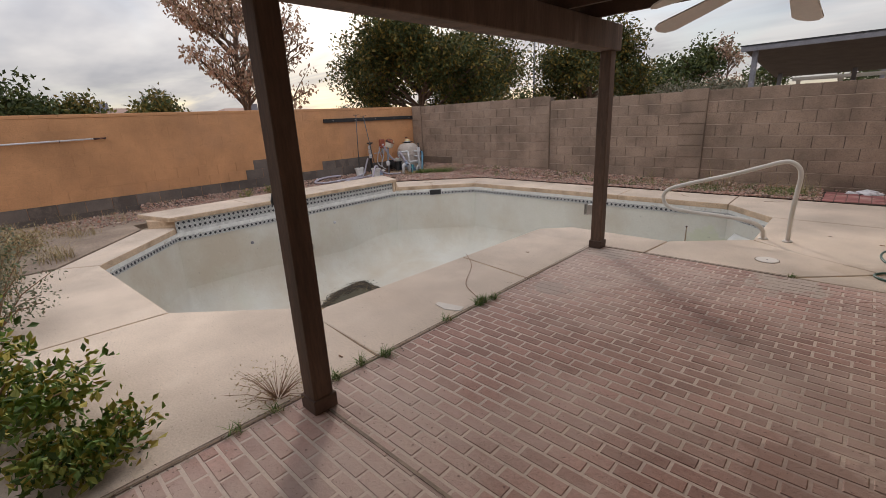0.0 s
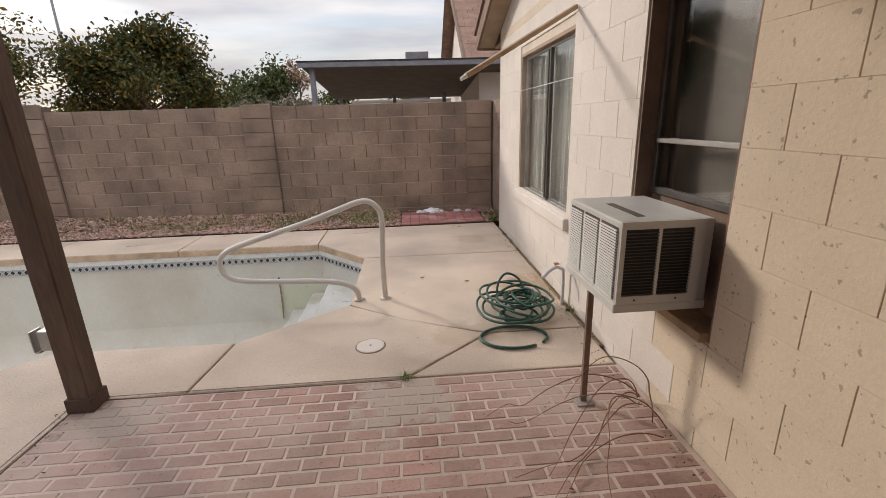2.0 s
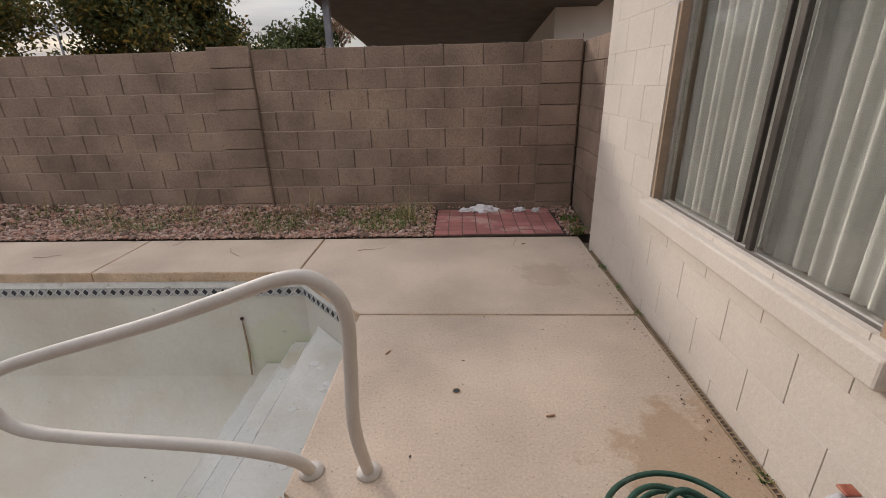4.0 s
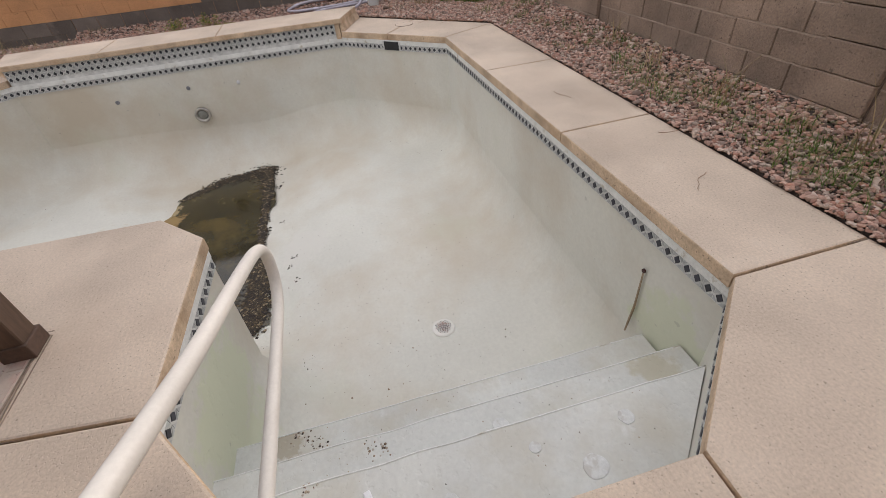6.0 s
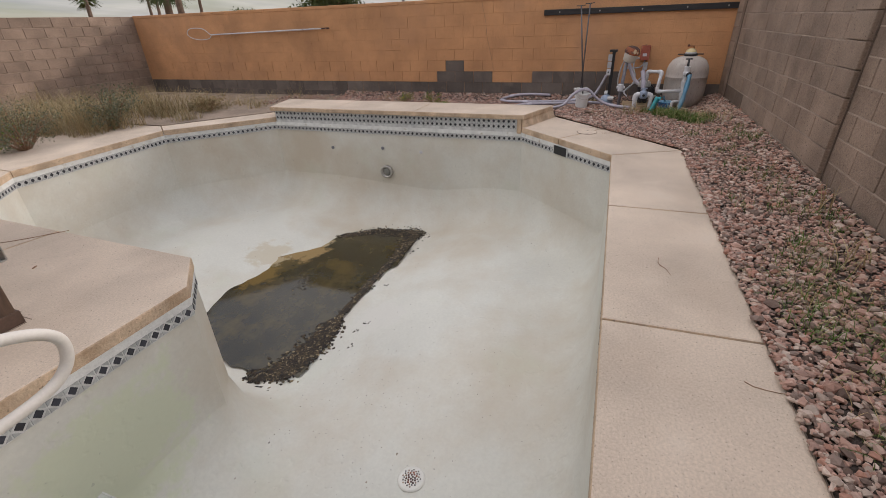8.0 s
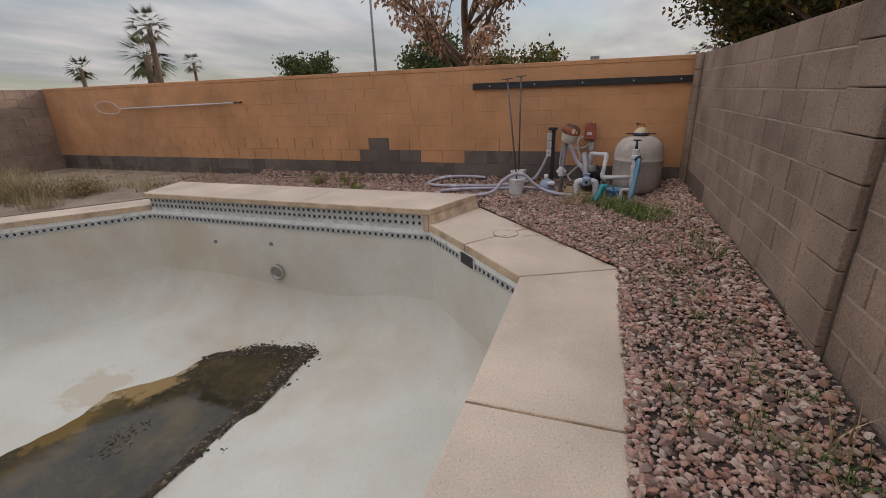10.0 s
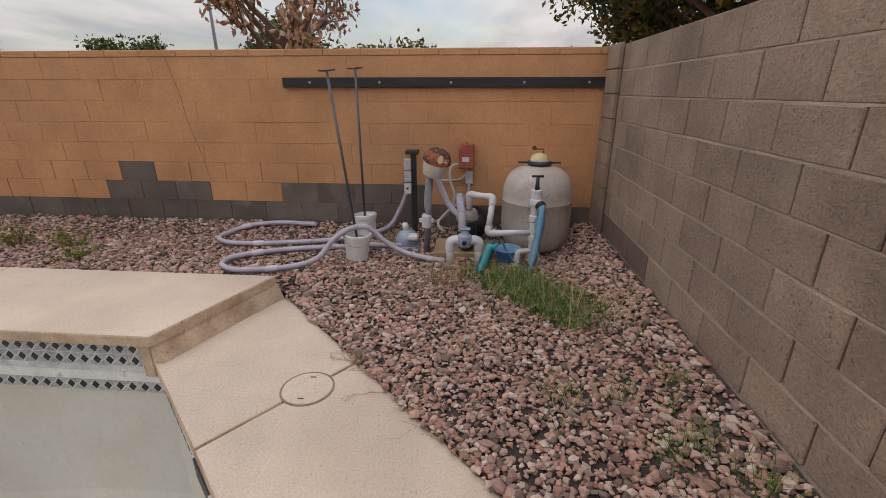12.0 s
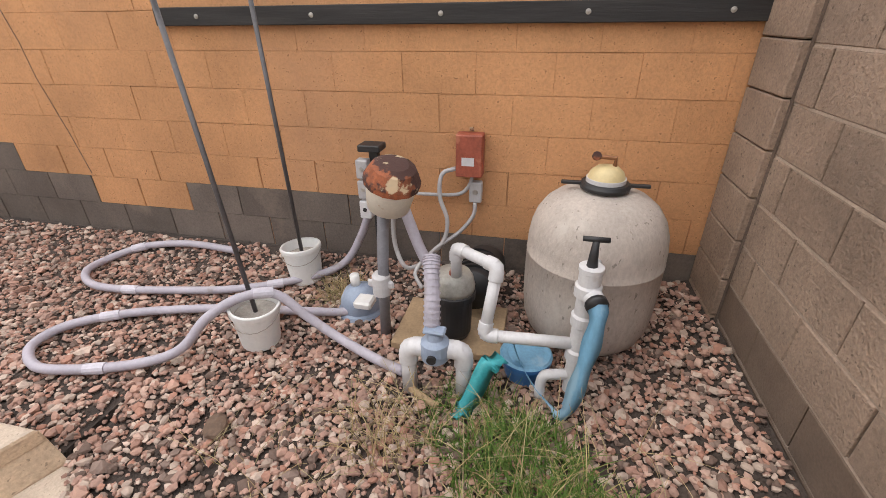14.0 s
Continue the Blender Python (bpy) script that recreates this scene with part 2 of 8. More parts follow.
M_BRICK_I = surface("patio_brick_rest", (0.36, 0.212, 0.172), 0.9, 0.2, 1.6, 50, 0.7, 0.006, pits=45, rand="island", amount=0.17, stain=(0.53, 0.41, 0.345), stain_scale=0.6, stain_at=0.43, stain_soft=0.18, stain_mix=0.8, stain2=(0.20, 0.115, 0.09), stain2_scale=0.9, stain2_at=0.60, spots=(((-0.75, 3.42, 0), 0.75, (0.15, 0.09, 0.07), 0.25), ((0.0, 2.2, 0), 0.8, (0.19, 0.11, 0.09), 0.4), ((-0.35, 4.82, 0), 0.75, (0.44, 0.36, 0.30), 0.92), ((-2.0, 4.85, 0), 0.6, (0.45, 0.365, 0.305), 0.9), ((-2.05, 3.5, 0), 0.45, (0.40, 0.32, 0.27), 0.85)))
M_BRICK_J = surface("patio_joint", (0.56, 0.45, 0.38), 0.95, 0.14, 2.0, 60, 0.4, stain=(0.37, 0.27, 0.22), stain_scale=1.0, stain_at=0.58, stain_soft=0.15, spots=(((-0.75, 3.42, 0), 0.75, (0.15, 0.09, 0.07), 0.25), ((0.0, 2.2, 0), 0.8, (0.19, 0.11, 0.09), 0.4), ((-0.35, 4.82, 0), 0.75, (0.44, 0.36, 0.30), 0.92), ((-2.0, 4.85, 0), 0.6, (0.45, 0.365, 0.305), 0.9), ((-2.05, 3.5, 0), 0.45, (0.40, 0.32, 0.27), 0.85)))
M_PAVER = surface("red_paver", (0.36, 0.15, 0.135), 0.9, 0.15, 3, 60, 0.4, rand="object", amount=0.2, stain=(0.50, 0.33, 0.28), stain_scale=2.5, stain_at=0.54)
M_DIRT = surface("dirt", (0.27, 0.205, 0.155), 0.95, 0.25, 1.5, 30, 0.8, 0.02, stain=(0.36, 0.29, 0.22), stain_scale=0.9, stain_at=0.55)
# near-black: the shade in the gaps between stones is put into this colour
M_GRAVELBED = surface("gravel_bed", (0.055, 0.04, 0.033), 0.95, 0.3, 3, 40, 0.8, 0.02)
M_GRAVEL = surface("gravel_stone", (0.4, 0.3, 0.25), 0.9, 0.15, 9, 70, 0.4, 0.003, rand="island", palette=[(0.404, 0.246, 0.195), (0.327, 0.205, 0.164), (0.464, 0.316, 0.254), (0.215, 0.152, 0.125), (0.516, 0.402, 0.335), (0.370, 0.193, 0.140), (0.404, 0.316, 0.261), (0.146, 0.098, 0.078), (0.292, 0.168, 0.129), (0.430, 0.262, 0.203)])
M_WOOD = surface("stained_wood", (0.105, 0.064, 0.043), 0.8, 0.35, 6, 50, 0.5, 0.004, stain=(0.20, 0.13, 0.09), stain_scale=5, stain_at=0.62, stretch=(1, 1, 0.15))
M_ROOFWOOD = surface("roof_wood", (0.09, 0.055, 0.04), 0.85, 0.25, 4, 50, 0.4, 0.004)
M_TRIM = surface("brown_trim", (0.19, 0.125, 0.09), 0.8, 0.2, 5, 60, 0.4)
M_TANTRIM = surface("tan_reveal", (0.36, 0.27, 0.19), 0.85, 0.15, 4, 60, 0.3)
M_WHITE = surface("white_enamel", (0.72, 0.70, 0.65), 0.4, 0.05, 3, 40, 0.05)
M_RAIL = surface("powder_coated_tube", (0.60, 0.565, 0.52), 0.55, 0.06, 5, 90, 0.2, 0.002)
M_BLACK = surface("black_plastic", (0.02, 0.02, 0.022), 0.5, 0.2, 8, 60, 0.1)
M_METAL = surface("dull_metal", (0.42, 0.40, 0.37), 0.45, 0.15, 8, 60, 0.1, metal=0.7)


# ---- mesh helpers ----
def thing(name, label, category, group="", kind="", at=(0, 0, 0), rz=0.0):
    ob = new(name)
    ob.empty_display_size = 0.2
    ob.matrix_basis = pose(*at, 0, 0, rz)
    return tagged(ob, label, category, group, kind)


def part(name, bm, material, parent=None, label="", smooth=False, recalc=True):
    if recalc:
        bmesh.ops.recalc_face_normals(bm, faces=bm.faces)
    me = bpy.data.meshes.new(name)
    bm.to_mesh(me)
    bm.free()
    if smooth:
        me.polygons.foreach_set("use_smooth", [True] * len(me.polygons))
    me.materials.append(material)
    ob = new(name, me)
    if parent is not None:
        ob.parent = parent
    if label:
        tagged(ob, label)
    return ob


def raw(name, verts, faces, material, parent=None, smooth=False):
    me = bpy.data.meshes.new(name)
    me.from_pydata(verts, [], faces)
    if smooth:
        me.polygons.foreach_set("use_smooth", [True] * len(me.polygons))
    me.materials.append(material)
    ob = new(name, me)
    if parent is not None:
        ob.parent = parent
    return ob


def box(bm, x0, x1, y0, y1, z0, z1, bevel=0.0, seg=1, m=None):
    vs = [bm.verts.new((x, y, z)) for x in (x0, x1) for y in (y0, y1) for z in (z0, z1)]
    fs = [bm.faces.new([vs[k] for k in q]) for q in ((0, 1, 3, 2), (4, 6, 7, 5), (0, 4, 5, 1), (2, 3, 7, 6), (0, 2, 6, 4), (1, 5, 7, 3))]
    if m is not None:
        bmesh.ops.transform(bm, matrix=m, verts=vs)
    if bevel:
        es = list({e for f in fs for e in f.edges})
        bmesh.ops.bevel(bm, geom=es, offset=bevel, segments=seg, affect="EDGES", profile=0.5)
    return bm


def boxes(*lists, bevel=0.0, seg=1):
    bm = bmesh.new()
    for b in lists:
        box(bm, *b, bevel=bevel, seg=seg)
    return bm


def offset_poly(pts, d):
    """Moves a counter-clockwise outline inwards by d."""
    out, n = [], len(pts)
    for k in range(n):
        p0, p1, p2 = Vector(pts[k - 1]), Vector(pts[k]), Vector(pts[(k + 1) % n])
        a, b = (p1 - p0).normalized(), (p2 - p1).normalized()
        na, nb = Vector((-a.y, a.x)), Vector((-b.y, b.x))
        s = na + nb
        out.append(tuple(p1 + s * (d / max(0.2, 1 + na.dot(nb)))))
    return out


def area_of(pts):
    return 0.5 * sum(a[0] * b[1] - b[0] * a[1] for a, b in zip(pts, pts[1:] + pts[:1]))


def prism(bm, pts, z0, z1, bevel=0.0, seg=2):
    if area_of(pts) < 0:
        pts = pts[::-1]
    lo = [bm.verts.new((x, y, z0)) for x, y in pts]
    hi = [bm.verts.new((x, y, z1)) for x, y in pts]
    n = len(pts)
    top = bm.faces.new(hi)
    bm.faces.new(lo[::-1])
    for k in range(n):
        bm.faces.new((lo[k], lo[(k + 1) % n], hi[(k + 1) % n], hi[k]))
    if bevel:
        bmesh.ops.bevel(bm, geom=list(top.edges), offset=bevel, segments=seg, affect="EDGES", profile=0.5)
    return bm


def smooth_path(pts, n=8):
    """Catmull-Rom through the points."""
    P = [Vector(p) for p in pts]
    P = [P[0] * 2 - P[1]] + P + [P[-1] * 2 - P[-2]]
    out = []
    for k in range(1, len(P) - 2):
        for j in range(n):
            t = j / n
            a, b, c, d = P[k - 1], P[k], P[k + 1], P[k + 2]
            out.append(0.5 * ((2 * b) + (c - a) * t + (2 * a - 5 * b + 4 * c - d) * t * t + (3 * b - a - 3 * c + d) * t ** 3))
    out.append(P[-2].copy())
    return out


def tube(bm, pts, r0, r1=None, n=10, cap=True):
    P = [Vector(p) for p in pts]
    r1 = r0 if r1 is None else r1
    rings, up = [], None
    for k, p in enumerate(P):
        d = (P[min(k + 1, len(P) - 1)] - P[max(k - 1, 0)]).normalized()
        if up is None:
            up = d.orthogonal().normalized()
        up = (up - d * up.dot(d))
        up = up.normalized() if up.length > 1e-6 else d.orthogonal().normalized()
        side = d.cross(up)
        r = r0 + (r1 - r0) * k / max(1, len(P) - 1)
        rings.append([bm.verts.new(p + (up * math.cos(2 * math.pi * j / n) + side * math.sin(2 * math.pi * j / n)) * r) for j in range(n)])
    for a, b in zip(rings, rings[1:]):
        for j in range(n):
            bm.faces.new((a[j], a[(j + 1) % n], b[(j + 1) % n], b[j]))
    if cap:
        bm.faces.new(rings[0][::-1]); bm.faces.new(rings[-1])
    return bm


def lathe(bm, profile, n=24, m=None, cap=True):
    """Turns (radius, height) pairs about z."""
    rings, made = [], []
    for r, z in profile:
        ring = [bm.verts.new((r * math.cos(2 * math.pi * j / n), r * math.sin(2 * math.pi * j / n), z)) for j in range(n)]
        rings.append(ring); made += ring
    for a, b in zip(rings, rings[1:]):
        for j in range(n):
            bm.faces.new((a[j], a[(j + 1) % n], b[(j + 1) % n], b[j]))
    if cap:
        bm.faces.new(rings[0][::-1]); bm.faces.new(rings[-1])
    if m is not None:
        bmesh.ops.transform(bm, matrix=m, verts=made)
    return bm


# ---- pool and deck outlines ----
E, F, G, J, K, T = (-1.57, 8.48), (-0.88, 7.74), (-0.88, 6.32), (-1.66, 5.72), (-2.97, 5.74), (-3.32, 5.40)
L, A2, A1, B, C, D = (-3.42, 1.90), (-4.50, 0.92), (-6.95, 0.80), (-8.42, 2.10), (-8.42, 7.06), (-7.05, 8.47)
POOL = [E, D, C, B, A1, A2, L, T, K, J, G, F]
if area_of(POOL) < 0:
    POOL = POOL[::-1]
SHELL = offset_poly(POOL, -0.03)
HOUSE_X, GREY_Y, ORANGE_X, SOUTH_Y = 1.06, 10.32, -11.14, -4.4
PATIO_X, PATIO_Y = -2.33, 5.06


def ground_sheet():
    bm = bmesh.new()
    hole = offset_poly(POOL, -0.12)
    loops = []
    for pts in ([(-900, -900), (900, -900), (900, 900), (-900, 900)], hole):
        vs = [bm.verts.new((x, y, -0.08)) for x, y in pts]
        loops += [bm.edges.new((vs[k], vs[(k + 1) % len(vs)])) for k in range(len(vs))]
    bmesh.ops.triangle_fill(bm, edges=loops, use_beauty=True)
    ob = part("ground", bm, M_DIRT)
    tagged(ob, "bare brown earth reaching out past the walls", "ground", kind="structure")


ground_sheet()


def pool_floor(x, y):
    """Height of the plaster floor before the cove."""
    d = puddle_gap(x, y)
    t = min(1.0, max(0.0, 1.0 - d / 1.3))
    return -1.66 - 0.225 * t * t * (3 - 2 * t) - (0.03 if d <= 0 else 0.0)


PUDDLE = [(-7.86, 5.40), (-7.70, 4.65), (-7.42, 3.98), (-6.80, 3.92), (-6.30, 3.40), (-5.86, 3.52), (-5.35, 3.38), (-4.6, 3.5), (-4.05, 4.2), (-3.80, 5.0), (-4.00, 5.50), (-5.14, 5.36), (-6.20, 5.32), (-6.60, 5.46), (-7.10, 5.46)]


def outline_gap(pts, x, y):
    best = 9.0
    for k in range(len(pts)):
        (ax, ay), (bx, by) = pts[k], pts[(k + 1) % len(pts)]
        dx, dy = bx - ax, by - ay
        t = min(1, max(0, ((x - ax) * dx + (y - ay) * dy) / (dx * dx + dy * dy)))
        best = min(best, math.hypot(x - ax - t * dx, y - ay - t * dy))
    return best


def inside(pts, x, y):
    hit = False
    for k in range(len(pts)):
        (ax, ay), (bx, by) = pts[k - 1], pts[k]
        if (ay > y) != (by > y) and x < (bx - ax) * (y - ay) / (by - ay) + ax:
            hit = not hit
    return hit


def puddle_gap(x, y):
    return 0.0 if inside(PUDDLE, x, y) else outline_gap(PUDDLE, x, y)


def edge_gap(x, y):
    return outline_gap(SHELL, x, y)


def pool_height(x, y):
    R = 0.55
    d = edge_gap(x, y)
    z = pool_floor(x, y)
    if d < R:
        z += R - math.sqrt(max(0, R * R - (R - d) ** 2))
    return z


pool = thing("swimming_pool", "empty in-ground pool with stained white plaster and a tiled waterline", "swimming pool", kind="structure")


def pool_shell():
    bm = bmesh.new()
    bm.faces.new([bm.verts.new((x, y, 0)) for x, y in SHELL])
    for axis, lo, hi in ((0, -8.6, -0.7), (1, 0.7, 8.6)):
        v = lo
        while v < hi:
            co = [0, 0, 0]; co[axis] = v
            no = [0, 0, 0]; no[axis] = 1
            bmesh.ops.bisect_plane(bm, geom=bm.verts[:] + bm.edges[:] + bm.faces[:], plane_co=co, plane_no=no)
            v += 0.125
    rim = [e for e in bm.edges if e.is_boundary]
    for v in bm.verts:
        v.co.z = pool_height(v.co.x, v.co.y)
    got = bmesh.ops.extrude_edge_only(bm, edges=rim)["geom"]
    for v in got:
        if isinstance(v, bmesh.types.BMVert):
            v.co.z = -0.125
    bmesh.ops.triangulate(bm, faces=[f for f in bm.faces if len(f.verts) > 4])
    ob = part("shell", bm, M_PLASTER, pool, "stained white plaster basin", smooth=True)
    for p in ob.data.polygons:
        if abs(p.normal.z) < 0.02:
            p.use_smooth = False
    # flip so that the basin faces inwards
    bm = bmesh.new(); bm.from_mesh(ob.data)
    if sum(f.normal.z * f.calc_area() for f in bm.faces) < 0:
        bmesh.ops.reverse_faces(bm, faces=bm.faces)
    bm.to_mesh(ob.data); bm.free()


pool_shell()


def pool_steps():
    for k, (x0, z) in enumerate(((-1.40, -0.45), (-1.71, -0.72), (-2.01, -0.95))):
        q = 0.007 * k
        pts = [(x0, 5.90), (x0, 8.33), (-0.87, 7.77), (-0.87, 6.29)] if k == 0 else [(x0, 5.64 - q), (x0, 8.50 - q), (-1.25 - q, 8.50 - q), (-1.25 - q, 5.64 - q)]
        n = []
        for i in range(len(pts)):
            u, w = Vector(pts[i]), Vector(pts[(i + 1) % len(pts)])
            m = 14 if i == 0 else 1
            n += [(u.lerp(w, j / m).x + (0.012 * noise.noise((j * 0.9, k * 5.0, 0)) if 0 < j else 0), u.lerp(w, j / m).y) for j in range(m)]
        bm = bmesh.new()
        prism(bm, n, -1.70 - 0.01 * k, z)
        part("step", bm, M_STEP, pool, "rough white plaster step")
        rim = [Vector((x, y, z + 0.001 + 0.003 * noise.noise((y * 7, k * 3.0, 1.0)))) for x, y in n[:15]]
        part("step_lip", tube(bmesh.new(), smooth_path(rim, 3), 0.0042, n=7), M_LIP, pool, "crumbly white edge of a step", smooth=True)


pool_steps()

# ---- deck ----
deck = thing("pool_deck", "tan textured concrete pool deck with open joints", "pool deck", kind="structure")
N2, N3 = (-7.47, 9.34), (-9.40, 7.49)
MIDP, MIDQ = (-7.78, 7.73), (-8.55, 8.32)
DECK_SLABS = [
    [F, (HOUSE_X - 0.02, 7.72), (HOUSE_X - 0.02, 9.33), (-1.58, 9.33), E],
    [E, (-1.58, 9.33), (-3.45, 9.33), (-3.43, 8.48)],
    [(-3.43, 8.48), (-3.45, 9.33), (-5.29, 9.335), (-5.28, 8.475)],
    [(-5.28, 8.475), (-5.29, 9.335), N2, D],
    [D, N2, MIDQ, MIDP],
    [MIDP, MIDQ, N3, C],
    [G, (-0.36, 5.92), (0.28, 5.62), (HOUSE_X - 0.02, 5.62), (HOUSE_X - 0.02, 7.72), F],
    [J, (-1.73, PATIO_Y + 0.01), (-0.36, PATIO_Y + 0.01), (0.28, 5.62), (-0.36, 5.92), G],
    [(0.28, 5.62), (-0.36, PATIO_Y + 0.01), (HOUSE_X - 0.02, PATIO_Y + 0.01), (HOUSE_X - 0.02, 5.62)],
    [J, K, T, (-3.365, 3.75), (PATIO_X - 0.01, 3.60), (PATIO_X - 0.01, PATIO_Y + 0.01), (-1.73, PATIO_Y + 0.01)],
    [(-3.365, 3.75), (-3.42, 1.90), (-3.36, 1.72), (PATIO_X - 0.01, 1.66), (PATIO_X - 0.01, 3.60)],
    [L, A2, (-4.62, -1.6), (PATIO_X - 0.01, -1.6), (PATIO_X - 0.01, 1.66), (-3.36, 1.72)],
    [A2, A1, (-7.25, 0.40), (-7.25, -0.9), (-4.62, -1.6)],
    [A1, B, (-8.62, 2.10), (-8.90, 1.72), (-7.25, 0.40)],
]


def deck_slab(pts):
    if area_of(pts) < 0:
        pts = pts[::-1]
    bm = bmesh.new()
    prism(bm, offset_poly(pts, 0.006), -0.092, 0.0, 0.014, 2)
    ob = part("slab", bm, M_DECK, deck)
    ob.data.materials.append(M_COPING)
    for p in ob.data.polygons:
        if p.normal.z < 0.4:
            p.material_index = 1


for pts in DECK_SLABS:
    deck_slab(pts)
bm = bmesh.new()
for pts in DECK_SLABS:
    q = pts if area_of(pts) > 0 else pts[::-1]
    mid = Vector((sum(p[0] for p in q) / len(q), sum(p[1] for p in q) / len(q)))
    rim = []
    for x, y in offset_poly(q, -0.002):
        v = Vector((x, y))
        if outline_gap(POOL, x, y) < 0.03:
            v += (mid - v).normalized() * 0.05
        rim.append(v)
    bm.faces.new([bm.verts.new((v.x, v.y, -0.012)) for v in rim])
part("joint_bed", bm, M_JOINT, deck, "dark dirt-filled joints")

# raised bond beam along the far side
beam = thing("raised_beam", "raised concrete beam with a tan coping and tiled face", "pool wall", kind="structure")
BEAM = [(-8.42, 2.10), (-8.42, 7.06), (-9.34, 7.38), (-9.34, 1.85), (-8.86, 1.75)]
BEAM_TOP = 0.20
bm = bmesh.new(); prism(bm, offset_poly(BEAM if area_of(BEAM) > 0 else BEAM[::-1], 0.05), -0.14, BEAM_TOP - 0.075)
part("core", bm, M_COPING, beam)
part("end_fillet", boxes((-8.50, -8.425, 6.98, 7.055, -0.11, BEAM_TOP - 0.076), bevel=0.006), M_COPING, beam, "rough tan mortar at the end of the beam")
for y0, y1 in ((2.04, 3.45), (3.45, 5.15), (5.15, 7.09)):
    bm = bmesh.new()
    q = [(-8.40, y0), (-8.40, y1), (-9.36, y1 + (0.35 if y1 > 7 else 0)), (-9.36, y0 - (0.26 if y0 < 2.1 else 0))]
    prism(bm, offset_poly(q if area_of(q) > 0 else q[::-1], 0.003), BEAM_TOP - 0.075, BEAM_TOP, 0.016, 2)
    ob = part("coping", bm, M_DECK, beam)
    ob.data.materials.append(M_COPING)
    for p in ob.data.polygons:
        if p.normal.z < 0.4:
            p.material_index = 1
# the sloped mortar apron where the beam meets the deck
bm = bmesh.new()
q = [(-8.42, 7.065), (-8.42, 7.13), (-9.37, 7.48), (-9.37, 7.415)]
v = [bm.verts.new((x, y, -0.02)) for x, y in q] + [bm.verts.new((x, y, z)) for (x, y), z in zip(q, (BEAM_TOP - 0.03, 0.004, 0.004, BEAM_TOP - 0.03))]
for f in ((0, 1, 2, 3), (4, 7, 6, 5), (0, 4, 5, 1), (1, 5, 6, 2), (2, 6, 7, 3), (3, 7, 4, 0)):
    bm.faces.new([v[i] for i in f])
part("apron", bm, M_COPING, beam, "sloped tan mortar apron")


# ---- waterline tiles ----
def tile_meshes(w, h):
    """A dark diamond, and four light corner triangles, in the x-z plane facing -y."""
    g, t = 0.006, 0.004
    a, b = w / 2, h / 2
    out = []
    dia = [(-a * 0.62, 0), (0, -b * 0.72), (a * 0.62, 0), (0, b * 0.72)]
    me = bpy.data.meshes.new("tile")
    vs = [(x, 0, z) for x, z in dia] + [(x * 0.94, -t, z * 0.94) for x, z in dia]
    me.from_pydata(vs, [], [(4, 5, 6, 7)] + [(k, (k + 1) % 4, 4 + (k + 1) % 4, 4 + k) for k in range(4)])
    me.materials.append(M_TILE_B)
    out.append(me)
    tri = []
    for sx in (-1, 1):
        for sz in (-1, 1):
            tri.append([(sx * (a - g / 2), sz * (b - g / 2)), (sx * g * 1.2, sz * (b - g / 2)), (sx * (a - g / 2), sz * g * 1.2)])
    out.append(tri)
    return out


def tile_row(owner, p, q, z, w, h, single):
    """A row of tiles on the wall between two plan points, facing the pool."""
    P, Q = Vector((*p, z)), Vector((*q, z))
    d = Q - P
    n = max(1, round(d.length / w))
    w = d.length / n
    dia, tri = tile_meshes(w, h)
    ang = math.atan2(d.y, d.x)
    vs, fs = [], []
    for k in range(n):
        c = P + d * ((k + 0.5) / n)
        m = Matrix.Translation(c) @ Matrix.Rotation(ang, 4, "Z")
        if single:
            ob = new("tile", dia)
            ob.parent = owner
            ob.matrix_basis = m
        else:
            base = len(vs)
            vs += [m @ v.co for v in dia.vertices]
            fs += [tuple(base + i for i in f.vertices) for f in dia.polygons]
    if fs:
        raw("dark_tiles", vs, fs, M_TILE_B, owner)
    vs, fs = [], []
    for k in range(n):
        m = Matrix.Translation(P + d * ((k + 0.5) / n)) @ Matrix.Rotation(ang, 4, "Z")
        for t in tri:
            base = len(vs)
            vs += [m @ Vector((x, 0.0, zz)) for x, zz in t] + [m @ Vector((x * 0.97, -0.003, zz * 0.97)) for x, zz in t]
            fs += [(base + 3, base + 4, base + 5), (base, base + 1, base + 4, base + 3), (base + 1, base + 2, base + 5, base + 4), (base + 2, base, base + 3, base + 5)]
    ob = raw("light_tiles", vs, fs, M_TILE_W, owner)
    tagged(ob, kind="stuff")


